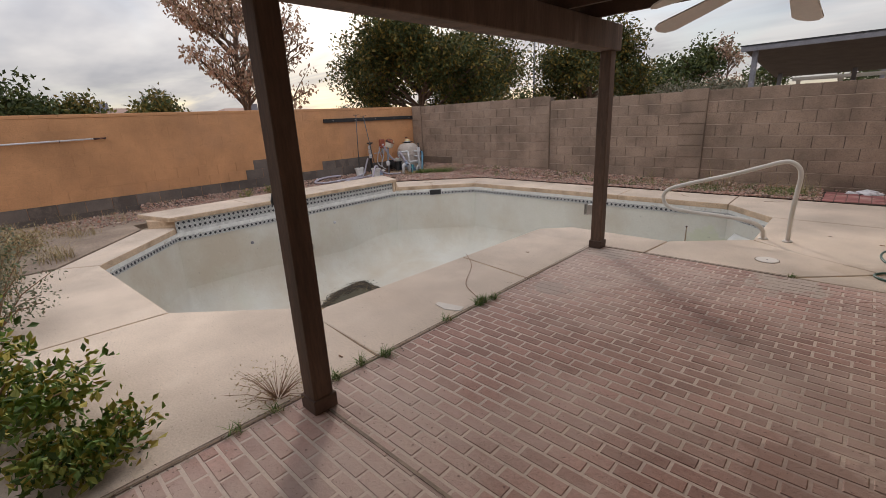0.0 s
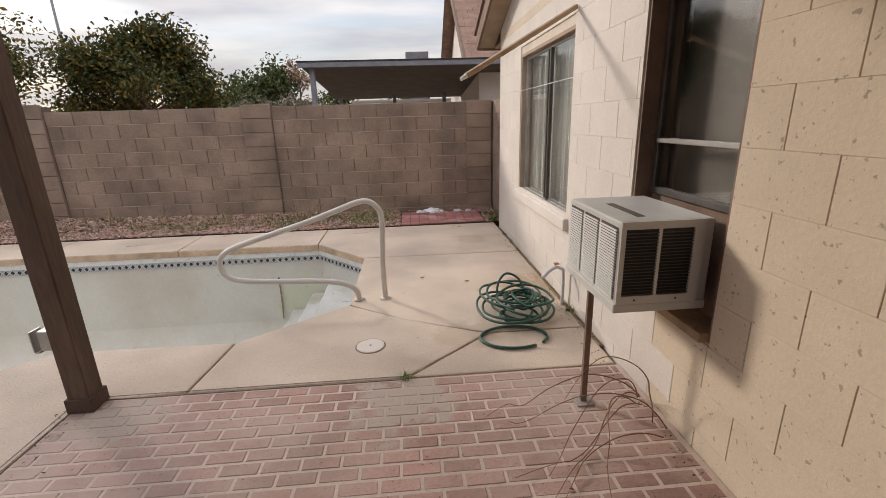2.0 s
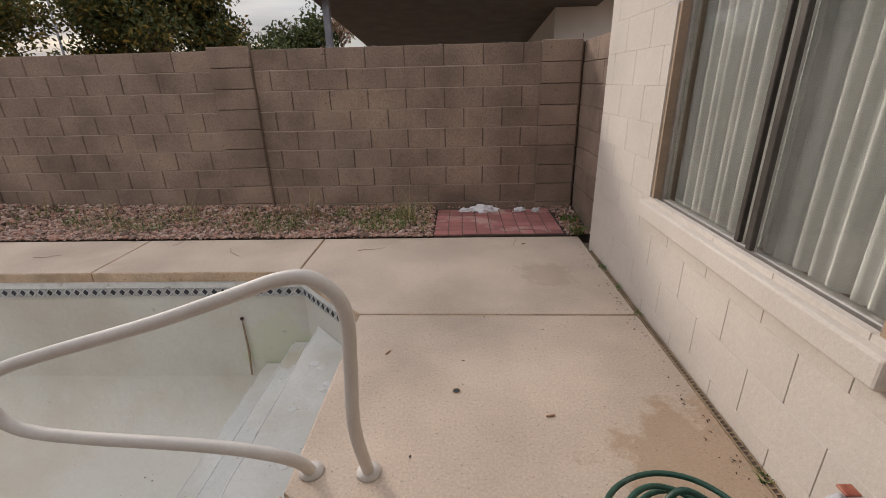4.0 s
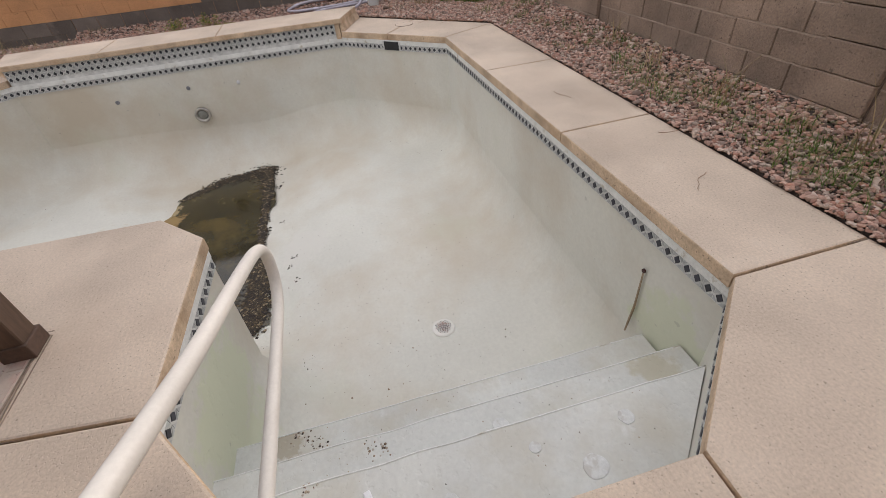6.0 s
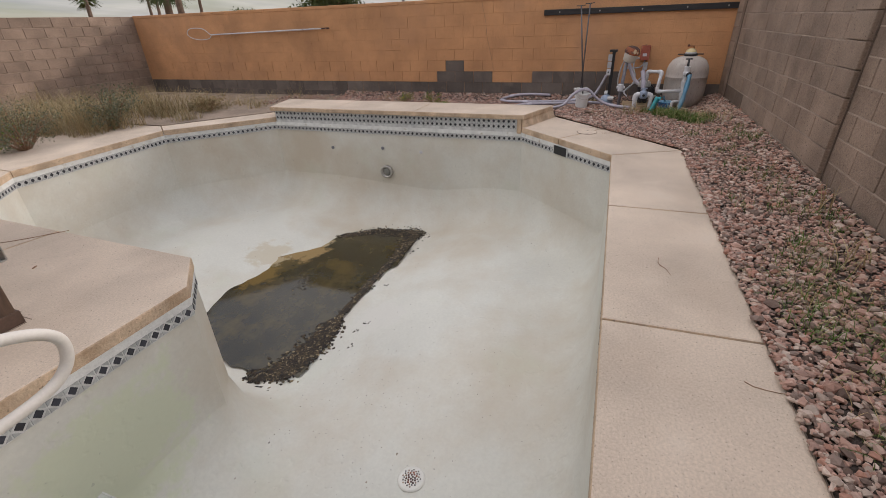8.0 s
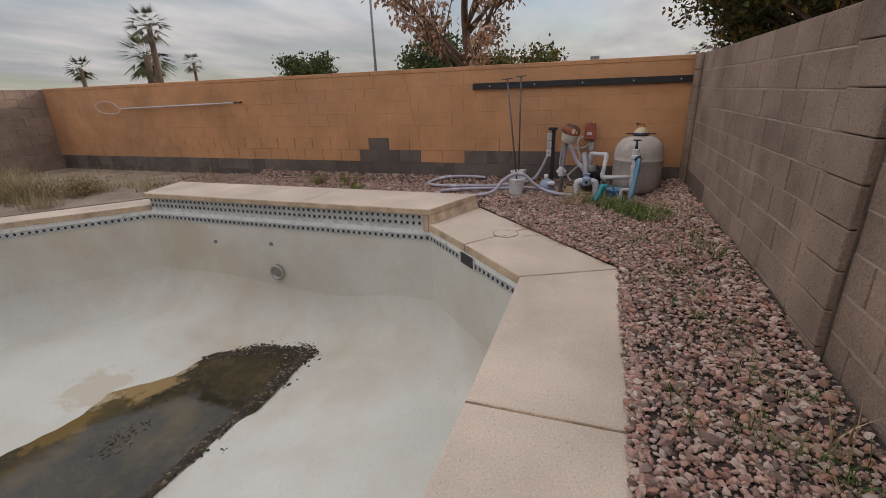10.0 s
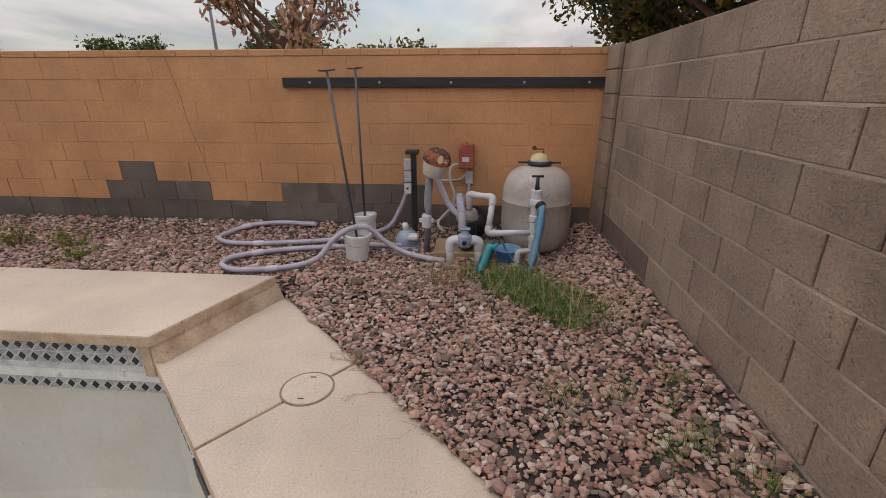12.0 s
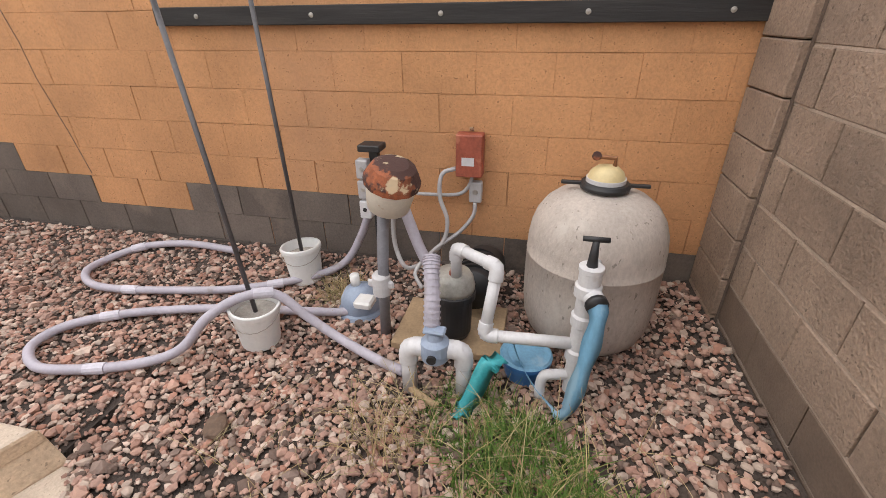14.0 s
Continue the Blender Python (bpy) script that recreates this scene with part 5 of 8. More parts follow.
def ceiling_fan():
    fan = thing("ceiling_fan", "cream five-bladed ceiling fan under the patio roof", "ceiling fan", at=(-0.40, 2.57, 0))
    part("rod", tube(bmesh.new(), [(0, 0, 2.28), (0, 0, 2.615)], 0.012), M_TRIM, fan)
    part("motor", lathe(bmesh.new(), [(0.03, 2.11), (0.10, 2.13), (0.12, 2.17), (0.12, 2.24), (0.07, 2.29), (0.02, 2.30)], 28), M_TRIM, fan, smooth=True)
    for k in range(5):
        a = radians(161 - 72 * k)
        bm = bmesh.new()
        pts = [(0.17, -0.045), (0.60, -0.068), (0.64, -0.045), (0.655, 0.0), (0.64, 0.045), (0.60, 0.068), (0.17, 0.045)]
        prism(bm, pts, -0.004, 0.004)
        bmesh.ops.transform(bm, matrix=pose(0, 0, 2.165, 0, 0, math.degrees(a)) @ pose(0, 0, 0, 10, 14), verts=bm.verts)
        part("blade", bm, M_WHITE, fan)
        bm = bmesh.new(); box(bm, 0.09, 0.22, -0.012, 0.012, -0.01, -0.004, m=pose(0, 0, 2.165, 0, 0, math.degrees(a)) @ pose(0, 0, 0, 0, 14))
        part("blade_arm", bm, M_TRIM, fan)


ceiling_fan()


def small_boxes():
    b = thing("outlet_box", "grey metal outlet box with an open cover on a post", "outlet box", at=(-2.345, 5.0, 0.46))
    part("box", boxes((-0.045, 0.022, -0.035, 0.035, -0.06, 0.06), bevel=0.005), M_METAL, b)
    part("cover", boxes((-0.075, -0.046, -0.04, 0.04, -0.07, -0.062), bevel=0.001), M_METAL, b)
    part("cover", boxes((-0.082, -0.074, -0.04, 0.04, -0.065, 0.06), bevel=0.001), M_METAL, b)
    c = thing("hanging_tag", "small black object hung on the post", "hook", at=(-2.255, 1.05, 1.25))
    part("hook", tube(bmesh.new(), smooth_path([(0.022, 0, 0.06), (0.0, 0, 0.075), (-0.012, 0, 0.05), (-0.012, 0, 0.03)], 4), 0.004, n=6), M_BLACK, c)
    part("bob", lathe(bmesh.new(), [(0.006, 0.035), (0.016, 0.02), (0.026, -0.02), (0.022, -0.04), (0.004, -0.045)], 12, Matrix.Translation((-0.012, 0, 0))), M_BLACK, c, smooth=True)
    t = thing("garden_tap", "brass and white garden tap on the house wall", "tap", at=(1.06, 6.05, 0.30))
    part("pipe", tube(bmesh.new(), smooth_path([(-0.05, 0.0, -0.30), (-0.05, 0.0, 0.0), (-0.08, -0.01, 0.04), (-0.13, -0.02, 0.06)], 5), 0.014, n=10), M_PVC, t, smooth=True)
    part("spout", tube(bmesh.new(), smooth_path([(-0.13, -0.02, 0.06), (-0.19, -0.03, 0.03), (-0.25, -0.05, -0.02)], 5), 0.018, n=10), M_PVC, t, smooth=True)
    part("handle", boxes((-0.145, -0.10, -0.04, 0.0, 0.085, 0.095), bevel=0.003), M_REDBOX, t)


small_boxes()


def garden_hose():
    h = thing("garden_hose", "tangled dark green garden hose coiled on the deck", "garden hose")
    r = random.Random(21)
    pts = []
    for k in range(170):
        a = k * 0.47
        loop = k / 13.4
        rad = 0.20 + 0.07 * math.sin(loop * 2.1) + 0.035 * math.sin(k * 0.31)
        cx, cy = 0.58 + 0.09 * math.sin(loop * 1.7), 5.90 + 0.13 * math.cos(loop * 1.3)
        z = 0.014 + 0.0135 * loop + 0.03 * abs(math.sin(k * 0.53 + loop))
        pts.append((cx + rad * math.cos(a) * 0.9, cy + rad * math.sin(a) * 1.1, z))
    part("coil", tube(bmesh.new(), smooth_path(pts, 4), 0.0105, n=8), M_GREENHOSE, h, smooth=True)
    big = [(0.45 + 0.25 * math.cos(a), 5.50 + 0.17 * math.sin(a), 0.014) for a in [k * 0.35 for k in range(-2, 16)]]
    part("loose_loop", tube(bmesh.new(), smooth_path(big, 4), 0.0115, n=8), M_GREENHOSE, h, smooth=True)
    stand = [(0.42, 5.98, 0.08), (0.44, 6.06, 0.22), (0.52, 6.1, 0.30), (0.62, 6.05, 0.26), (0.68, 5.98, 0.1)]
    part("upright_loop", tube(bmesh.new(), smooth_path(stand, 5), 0.0105, n=8), M_GREENHOSE, h, smooth=True)


garden_hose()


def dry_vine():
    v = thing("dry_vine", "bare dry reddish vine stems against the house wall", "vine")
    r = random.Random(31)
    for k in range(8):
        p = Vector((0.98 + r.uniform(-0.04, 0.03), 4.55 + r.uniform(-0.25, 0.15), 0.02))
        pts = [p]
        d = Vector((r.uniform(-0.9, -0.1), r.uniform(-1.0, 0.3), r.uniform(0.2, 0.9))).normalized()
        for j in range(9):
            p = p + d * r.uniform(0.09, 0.15)
            d = (d + Vector((r.uniform(-0.25, 0.2), r.uniform(-0.35, 0.2), -0.28))).normalized()
            if p.x > 1.03:
                p.x = 1.03
            if p.z < 0.012:
                p.z = 0.012; d.z = abs(d.z) * 0.2
            pts.append(p.copy())
        part("stem", tube(bmesh.new(), smooth_path(pts, 3), 0.0042, 0.0014, n=6), M_TWIG, v)


dry_vine()


# ---- west wall fittings ----
def wall_things():
    b = thing("wall_board", "charred black timber board bolted to the orange wall", "board", at=(ORANGE_X + 0.004, 6.92, 0))
    part("plank", boxes((0.0, 0.042, 0.0, 3.36, 1.615, 1.715), bevel=0.004), M_CHAR, b)
    for y in (0.30, 1.05, 1.80, 2.55, 3.2):
        part("bolt", lathe(bmesh.new(), [(0.014, 0.0), (0.013, 0.006), (0.002, 0.009)], 10, Matrix.Translation((0.042, y, 1.665)) @ Matrix.Rotation(radians(90), 4, "Y")), M_METAL, b)
    p = thing("skimmer_net", "white telescopic pole with a skimmer net on wall hooks", "pool net", at=(ORANGE_X + 0.06, 0, 0))
    part("pole", tube(bmesh.new(), [(0, -1.7, 1.47), (0, 1.9, 1.53)], 0.016, n=10), M_PVC, p, smooth=True)
    part("grip", tube(bmesh.new(), [(0, 1.72, 1.527), (0, 1.92, 1.53)], 0.018, n=10), M_RUST, p, smooth=True)
    loop = [(0, -1.7, 1.47), (0, -1.95, 1.62), (0, -2.35, 1.63), (0, -2.5, 1.53), (0, -2.4, 1.42), (0, -2.1, 1.36), (0, -1.8, 1.38), (0, -1.7, 1.45)]
    part("net_hoop", tube(bmesh.new(), smooth_path(loop, 5), 0.009, n=6), M_PVC, p)
    for y in (-1.0, 1.2):
        part("hook", tube(bmesh.new(), [(-0.055, y, 1.53), (0.0, y, 1.50 - 0.035 + 0.017 * y), (0.03, y, 1.53)], 0.004, n=6), M_BLACK, p)


wall_things()


# ---- pump corner ----
Z0 = 0.03


def bucket(x, y, lean, pole_top, group="cement buckets"):
    b = thing("cement_bucket", "white plastic bucket of cement holding a metal pole", "bucket", group, at=(x, y, Z0 + 0.01))
    tilt = pose(0, 0, 0, lean[0], lean[1]) @ Matrix.Scale(0.9, 4)
    part("pail", lathe(bmesh.new(), [(0.112, 0.0), (0.116, 0.006), (0.136, 0.235), (0.145, 0.24), (0.146, 0.27), (0.141, 0.285), (0.134, 0.285), (0.126, 0.20)], 32, tilt, cap=False), M_BUCKET, b, smooth=False)
    part("rim", lathe(bmesh.new(), [(0.146, 0.255), (0.150, 0.262), (0.150, 0.285), (0.146, 0.291), (0.136, 0.291)], 32, tilt, cap=False), M_BUCKET, b)
    part("cement", lathe(bmesh.new(), [(0.131, 0.215), (0.09, 0.225), (0.04, 0.215), (0.001, 0.235)], 24, tilt), M_CEMENT, b)
    h = [tilt @ Vector((0.148 * math.cos(a), 0.148 * math.sin(a), 0.255 - 0.075 * math.sin((a + 1.2) / 3.0 * math.pi))) for a in [-1.2 + 3.0 * k / 10 for k in range(11)]]
    part("bail", tube(bmesh.new(), h, 0.0025, n=6), M_METAL, b)
    top = Vector(pole_top) - Vector((x, y, Z0 + 0.01))
    foot = tilt @ Vector((0.0, 0.0, 0.225))
    part("pole", tube(bmesh.new(), [foot, top], 0.0125, n=10), M_POLE, b, smooth=True)
    d = (top - foot).normalized()
    s = Vector((0.25, 1, 0)).normalized()
    part("cross_bar", tube(bmesh.new(), [top - s * 0.085 + d * 0.004, top, top + s * 0.085 + d * 0.012], 0.007, n=6), M_BLACK, b)
    part("cross_bar", tube(bmesh.new(), [top - s.cross(d) * 0.05 + d * 0.01, top + s.cross(d) * 0.05], 0.006, n=6), M_BLACK, b)


bucket(-10.21, 7.86, (-5, 3), (-10.3, 7.68, 1.745))
bucket(-10.86, 7.80, (4, -3), (-10.8, 7.80, 1.785))


def vacuum_hose(name_pts, seed):
    h = thing("vacuum_hose", "lavender-grey ribbed pool vacuum hose lying on gravel", "pool hose", "pool hoses")
    pts = smooth_path([(x, y, z + (rise(x, y) if z < 0.12 else 0.0)) for x, y, z in name_pts], 8)
    part("tube", tube(bmesh.new(), pts, 0.026, n=12), M_HOSE_G, h, smooth=True)
    L_ = 0.0
    for a, b in zip(pts, pts[1:]):
        L_ += (b - a).length
        if L_ > 0.95:
            L_ = 0.0
            d = (b - a).normalized()
            part("cuff", tube(bmesh.new(), [a - d * 0.05, a - d * 0.047, a + d * 0.047, a + d * 0.05], 0.0305, n=12), M_CUFF, h)


zh = 0.072
vacuum_hose([(-10.10, 8.74, zh), (-10.18, 8.52, zh), (-10.26, 8.30, 0.10), (-10.28, 8.12, 0.20), (-10.26, 7.98, 0.33), (-10.16, 7.84, 0.355), (-10.05, 7.70, 0.28), (-9.96, 7.56, 0.12), (-9.86, 7.36, zh), (-9.76, 7.08, zh), (-9.74, 6.86, zh), (-9.86, 6.68, zh), (-10.05, 6.70, zh), (-10.22, 6.94, zh), (-10.34, 7.28, zh), (-10.42, 7.62, zh), (-10.44, 7.95, 0.09), (-10.50, 8.18, zh), (-10.56, 8.34, zh)], 1)
vacuum_hose([(-11.02, 8.24, 0.52), (-11.02, 8.16, 0.33), (-10.98, 8.06, 0.16), (-10.86, 7.94, 0.085), (-10.70, 7.66, zh + 0.01), (-10.58, 7.36, zh), (-10.50, 7.02, zh), (-10.44, 6.66, zh), (-10.46, 6.40, zh), (-10.60, 6.22, zh), (-10.80, 6.24, zh), (-10.94, 6.44, zh), (-11.0, 6.78, zh), (-10.98, 7.18, zh)], 2)


def sand_filter():
    f = thing("sand_filter", "weathered tan fibreglass sand filter tank", "pool filter", at=(-10.71, 9.63, 0.02))
    part("tank", lathe(bmesh.new(), [(0.20, 0.0), (0.27, 0.03), (0.315, 0.08), (0.338, 0.15), (0.347, 0.24), (0.350, 0.36), (0.350, 0.517), (0.3515, 0.519), (0.3515, 0.524), (0.3495, 0.526), (0.347, 0.60), (0.338, 0.665), (0.316, 0.73), (0.278, 0.787), (0.225, 0.83), (0.15, 0.857), (0.09, 0.868)], 48), M_TANK, f, smooth=True)
    part("foot", lathe(bmesh.new(), [(0.22, -0.02), (0.23, 0.0), (0.20, 0.06)], 32), M_BLACK, f)
    part("clamp_ring", lathe(bmesh.new(), [(0.10, 0.868), (0.118, 0.875), (0.122, 0.891), (0.112, 0.905), (0.095, 0.908)], 32), M_BLACK, f)
    for s in (-1, 1):
        bm = bmesh.new(); box(bm, -0.012, 0.012, 0.10, 0.21, 0.885, 0.901, bevel=0.003, m=pose(0, 0, 0, 0, 0, 0 if s > 0 else 180))
        part("clamp_lug", bm, M_BLACK, f)
    part("valve_dome", lathe(bmesh.new(), [(0.094, 0.888), (0.092, 0.923), (0.078, 0.958), (0.05, 0.981), (0.015, 0.989)], 28), surface("yellowed_plastic", (0.62, 0.50, 0.27), 0.5, 0.1, 8, 50, 0.1), f, smooth=True)
    part("label_band", lathe(bmesh.new(), [(0.0955, 0.898), (0.0945, 0.928)], 28), M_PVC, f)
    g = part("gauge_stem", tube(bmesh.new(), [(0, 0.03, 0.983), (0, 0.03, 1.023), (0, -0.05, 1.028)], 0.011, n=8), M_BRASS, f)
    part("gauge", lathe(bmesh.new(), [(0.020, -0.012), (0.022, 0.0), (0.019, 0.012), (0.004, 0.013)], 18, Matrix.Translation((0.01, -0.06, 1.033)) @ Matrix.Rotation(radians(70), 4, "Y")), M_RUST, f)


sand_filter()


def push_valve():
    v = thing("slide_valve", "white slide valve with black T handle and blue hose", "valve", at=(-10.14, 9.55, 0))
    part("body", lathe(bmesh.new(), [(0.045, 0.10), (0.045, 0.30), (0.058, 0.31), (0.058, 0.36), (0.045, 0.37), (0.045, 0.50), (0.056, 0.51), (0.056, 0.56), (0.045, 0.57), (0.045, 0.66), (0.06, 0.67), (0.06, 0.72), (0.05, 0.73), (0.05, 0.79), (0.055, 0.795), (0.055, 0.815), (0.01, 0.82)], 24), M_PVC, v, smooth=False)
    for z in (0.33, 0.53, 0.69):
        part("port", tube(bmesh.new(), [(0, 0, z), (-0.30, 0.06, z)], 0.036, n=14), M_PVC, v, smooth=True)
    part("outlet", tube(bmesh.new(), [(0.0, 0.01, 0.69), (0.075, 0.03, 0.68)], 0.045, n=14), M_PVC, v, smooth=True)
    part("outlet_seal", tube(bmesh.new(), [(0.075, 0.03, 0.68), (0.10, 0.037, 0.675)], 0.05, n=14), M_BLACK, v, smooth=True)
    part("handle_stem", tube(bmesh.new(), [(0, 0, 0.81), (0, 0, 0.86), (0, 0, 0.94)], 0.026, 0.014, n=12), M_BLACK, v, smooth=True)
    part("handle_bar", tube(bmesh.new(), [(0, -0.055, 0.945), (0, 0.055, 0.945)], 0.012, n=10), M_BLACK, v, smooth=True)
    # flat blue hose falling from the outlet
    bm = bmesh.new()
    path = smooth_path([(0.10, 0.035, 0.69), (0.135, 0.04, 0.63), (0.14, 0.03, 0.48), (0.14, 0.01, 0.30), (0.145, -0.015, 0.13), (0.12, -0.05, 0.045), (0.07, -0.11, 0.05), (0.01, -0.20, 0.11), (-0.04, -0.27, 0.20), (-0.06, -0.31, 0.29)], 6)
    rows = []
    for k, p in enumerate(path):
        t = (path[min(k + 1, len(path) - 1)] - path[max(0, k - 1)]).normalized()
        side = Vector((0.35, 0.9, 0)) if k < 26 else Vector((0.9, 0.3, 0.25))
        side = (side - t * side.dot(t)).normalized() * (0.039 + 0.005 * math.sin(k * 0.7))
        nrm = t.cross(side).normalized() * 0.004
        rows.append([bm.verts.new(p - side), bm.verts.new(p + nrm), bm.verts.new(p + side), bm.verts.new(p - nrm)])
    for a, b in zip(rows, rows[1:]):
        for j in range(4):
            bm.faces.new((a[j], a[(j + 1) % 4], b[(j + 1) % 4], b[j]))
    part("flat_hose", bm, M_BLUE, v, "sun-faded blue flat hose", smooth=True)
    v.matrix_basis = v.matrix_basis @ Matrix.Diagonal((0.92, 0.92, 0.93, 1))
    part("drain_elbow", tube(bmesh.new(), smooth_path([(-0.0, 0.0, 0.20), (0.02, -0.08, 0.20), (0.03, -0.14, 0.19), (0.03, -0.155, 0.13), (0.03, -0.155, 0.05)], 4), 0.027, n=12), M_PVC, v, smooth=True)


push_valve()


def elbow_pipe(name, parent, pts, r, material, n=14):
    """Straight runs with swollen joint sockets at each corner."""
    P = [Vector(p) for p in pts]
    for a, b in zip(P, P[1:]):
        part(name, tube(bmesh.new(), [a, b], r, n=n), material, parent, smooth=True)
    for k in range(1, len(P) - 1):
        a, b, c = P[k - 1], P[k], P[k + 1]
        u, w = (a - b).normalized(), (c - b).normalized()
        q = [b + u * r * 2.3, b + u * r * 2.2, b + u * r * 0.9, b + (u + w) * r * 0.25, b + w * r * 0.9, b + w * r * 2.2, b + w * r * 2.3]
        part("elbow", tube(bmesh.new(), q, r * 1.22, n=n), material, parent, smooth=True)


def pump():
    p = thing("pool_pump", "old black pool pump with a clouded strainer pot", "pool pump", at=(0, 0, 0))
    part("base_board", boxes((-10.75, -10.30, 8.60, 9.20, Z0, Z0 + 0.05), bevel=0.006), M_OLDWOOD, p, "grey weathered base board")
    part("motor", tube(bmesh.new(), [(-10.95, 9.03, 0.27), (-10.94, 9.03, 0.27), (-10.62, 9.0, 0.27), (-10.60, 9.0, 0.27)], 0.125, n=24), M_BLACK, p, smooth=True)
    for k in range(5):
        part("motor_fin", tube(bmesh.new(), [(-10.66 - k * 0.05, 9.0, 0.27), (-10.675 - k * 0.05, 9.0, 0.27)], 0.14, n=24), M_BLACK, p)
    part("pot", lathe(bmesh.new(), [(0.085, 0.07), (0.095, 0.10), (0.10, 0.30), (0.115, 0.31), (0.115, 0.345), (0.10, 0.36)], 28, Matrix.Translation((-10.42, 8.93, 0.04))), M_BLACK, p)
    part("pot_lid", lathe(bmesh.new(), [(0.108, 0.35), (0.112, 0.38), (0.10, 0.43), (0.085, 0.455), (0.001, 0.46)], 28, Matrix.Translation((-10.42, 8.93, 0.04))), surface("clouded_plastic", (0.34, 0.33, 0.30), 0.35, 0.2, 12, 50, 0.1), p, smooth=True)
    part("knob", boxes((-10.47, -10.37, 8.915, 8.945, 0.495, 0.525), bevel=0.006), M_REDBOX, p)
    w = thing("white_pipework", "white PVC pipework joining pump and filter", "pipework")
    elbow_pipe("pipe", w, [(-10.38, 8.95, 0.50), (-10.38, 8.95, 0.655), (-10.22, 9.17, 0.665), (-10.13, 9.13, 0.35), (-10.14, 9.52, 0.36)], 0.028, M_PVC)
    elbow_pipe("pipe", w, [(-10.04, 8.79, Z0), (-10.04, 8.79, 0.30), (-10.05, 8.92, 0.305), (-10.06, 9.05, 0.30), (-10.06, 9.05, Z0)], 0.037, M_PVC)
    part("diverter", lathe(bmesh.new(), [(0.045, 0.24), (0.065, 0.26), (0.07, 0.30), (0.065, 0.35), (0.04, 0.37), (0.03, 0.40), (0.001, 0.405)], 20, Matrix.Translation((-10.04, 8.92, 0))), M_BLUEGREY, w, "blue-grey diverter valve", smooth=False)
    part("diverter_handle", boxes((-10.07, -10.01, 8.87, 8.97, 0.402, 0.42), bevel=0.006), M_BLUEGREY, w)
    part("diverter_knob", tube(bmesh.new(), [(-9.985, 8.92, 0.30), (-9.96, 8.92, 0.30)], 0.022, n=12), M_BLACK, w)
    pts = smooth_path([(-10.06, 8.90, 0.38), (-10.12, 8.89, 0.50), (-10.20, 8.87, 0.62), (-10.25, 8.86, 0.67)], 10)
    bm = bmesh.new(); tube(bm, pts, 0.036, n=14)
    part("corrugated_pipe", bm, M_HOSE_G, w, "lavender corrugated stub", smooth=True)
    for k in range(1, len(pts) - 1, 2):
        d = (pts[k + 1] - pts[k - 1]).normalized()
        part("rib", tube(bmesh.new(), [pts[k] - d * 0.004, pts[k] + d * 0.004], 0.041, n=14), M_HOSE_G, w)
    part("grey_pipe", tube(bmesh.new(), smooth_path([(-10.62, 8.58, 0.86), (-10.58, 8.64, 0.72), (-10.52, 8.74, 0.52), (-10.46, 8.84, 0.43), (-10.40, 8.90, 0.43)], 5), 0.03, n=12), M_HOSE_G, w, smooth=True)


pump()


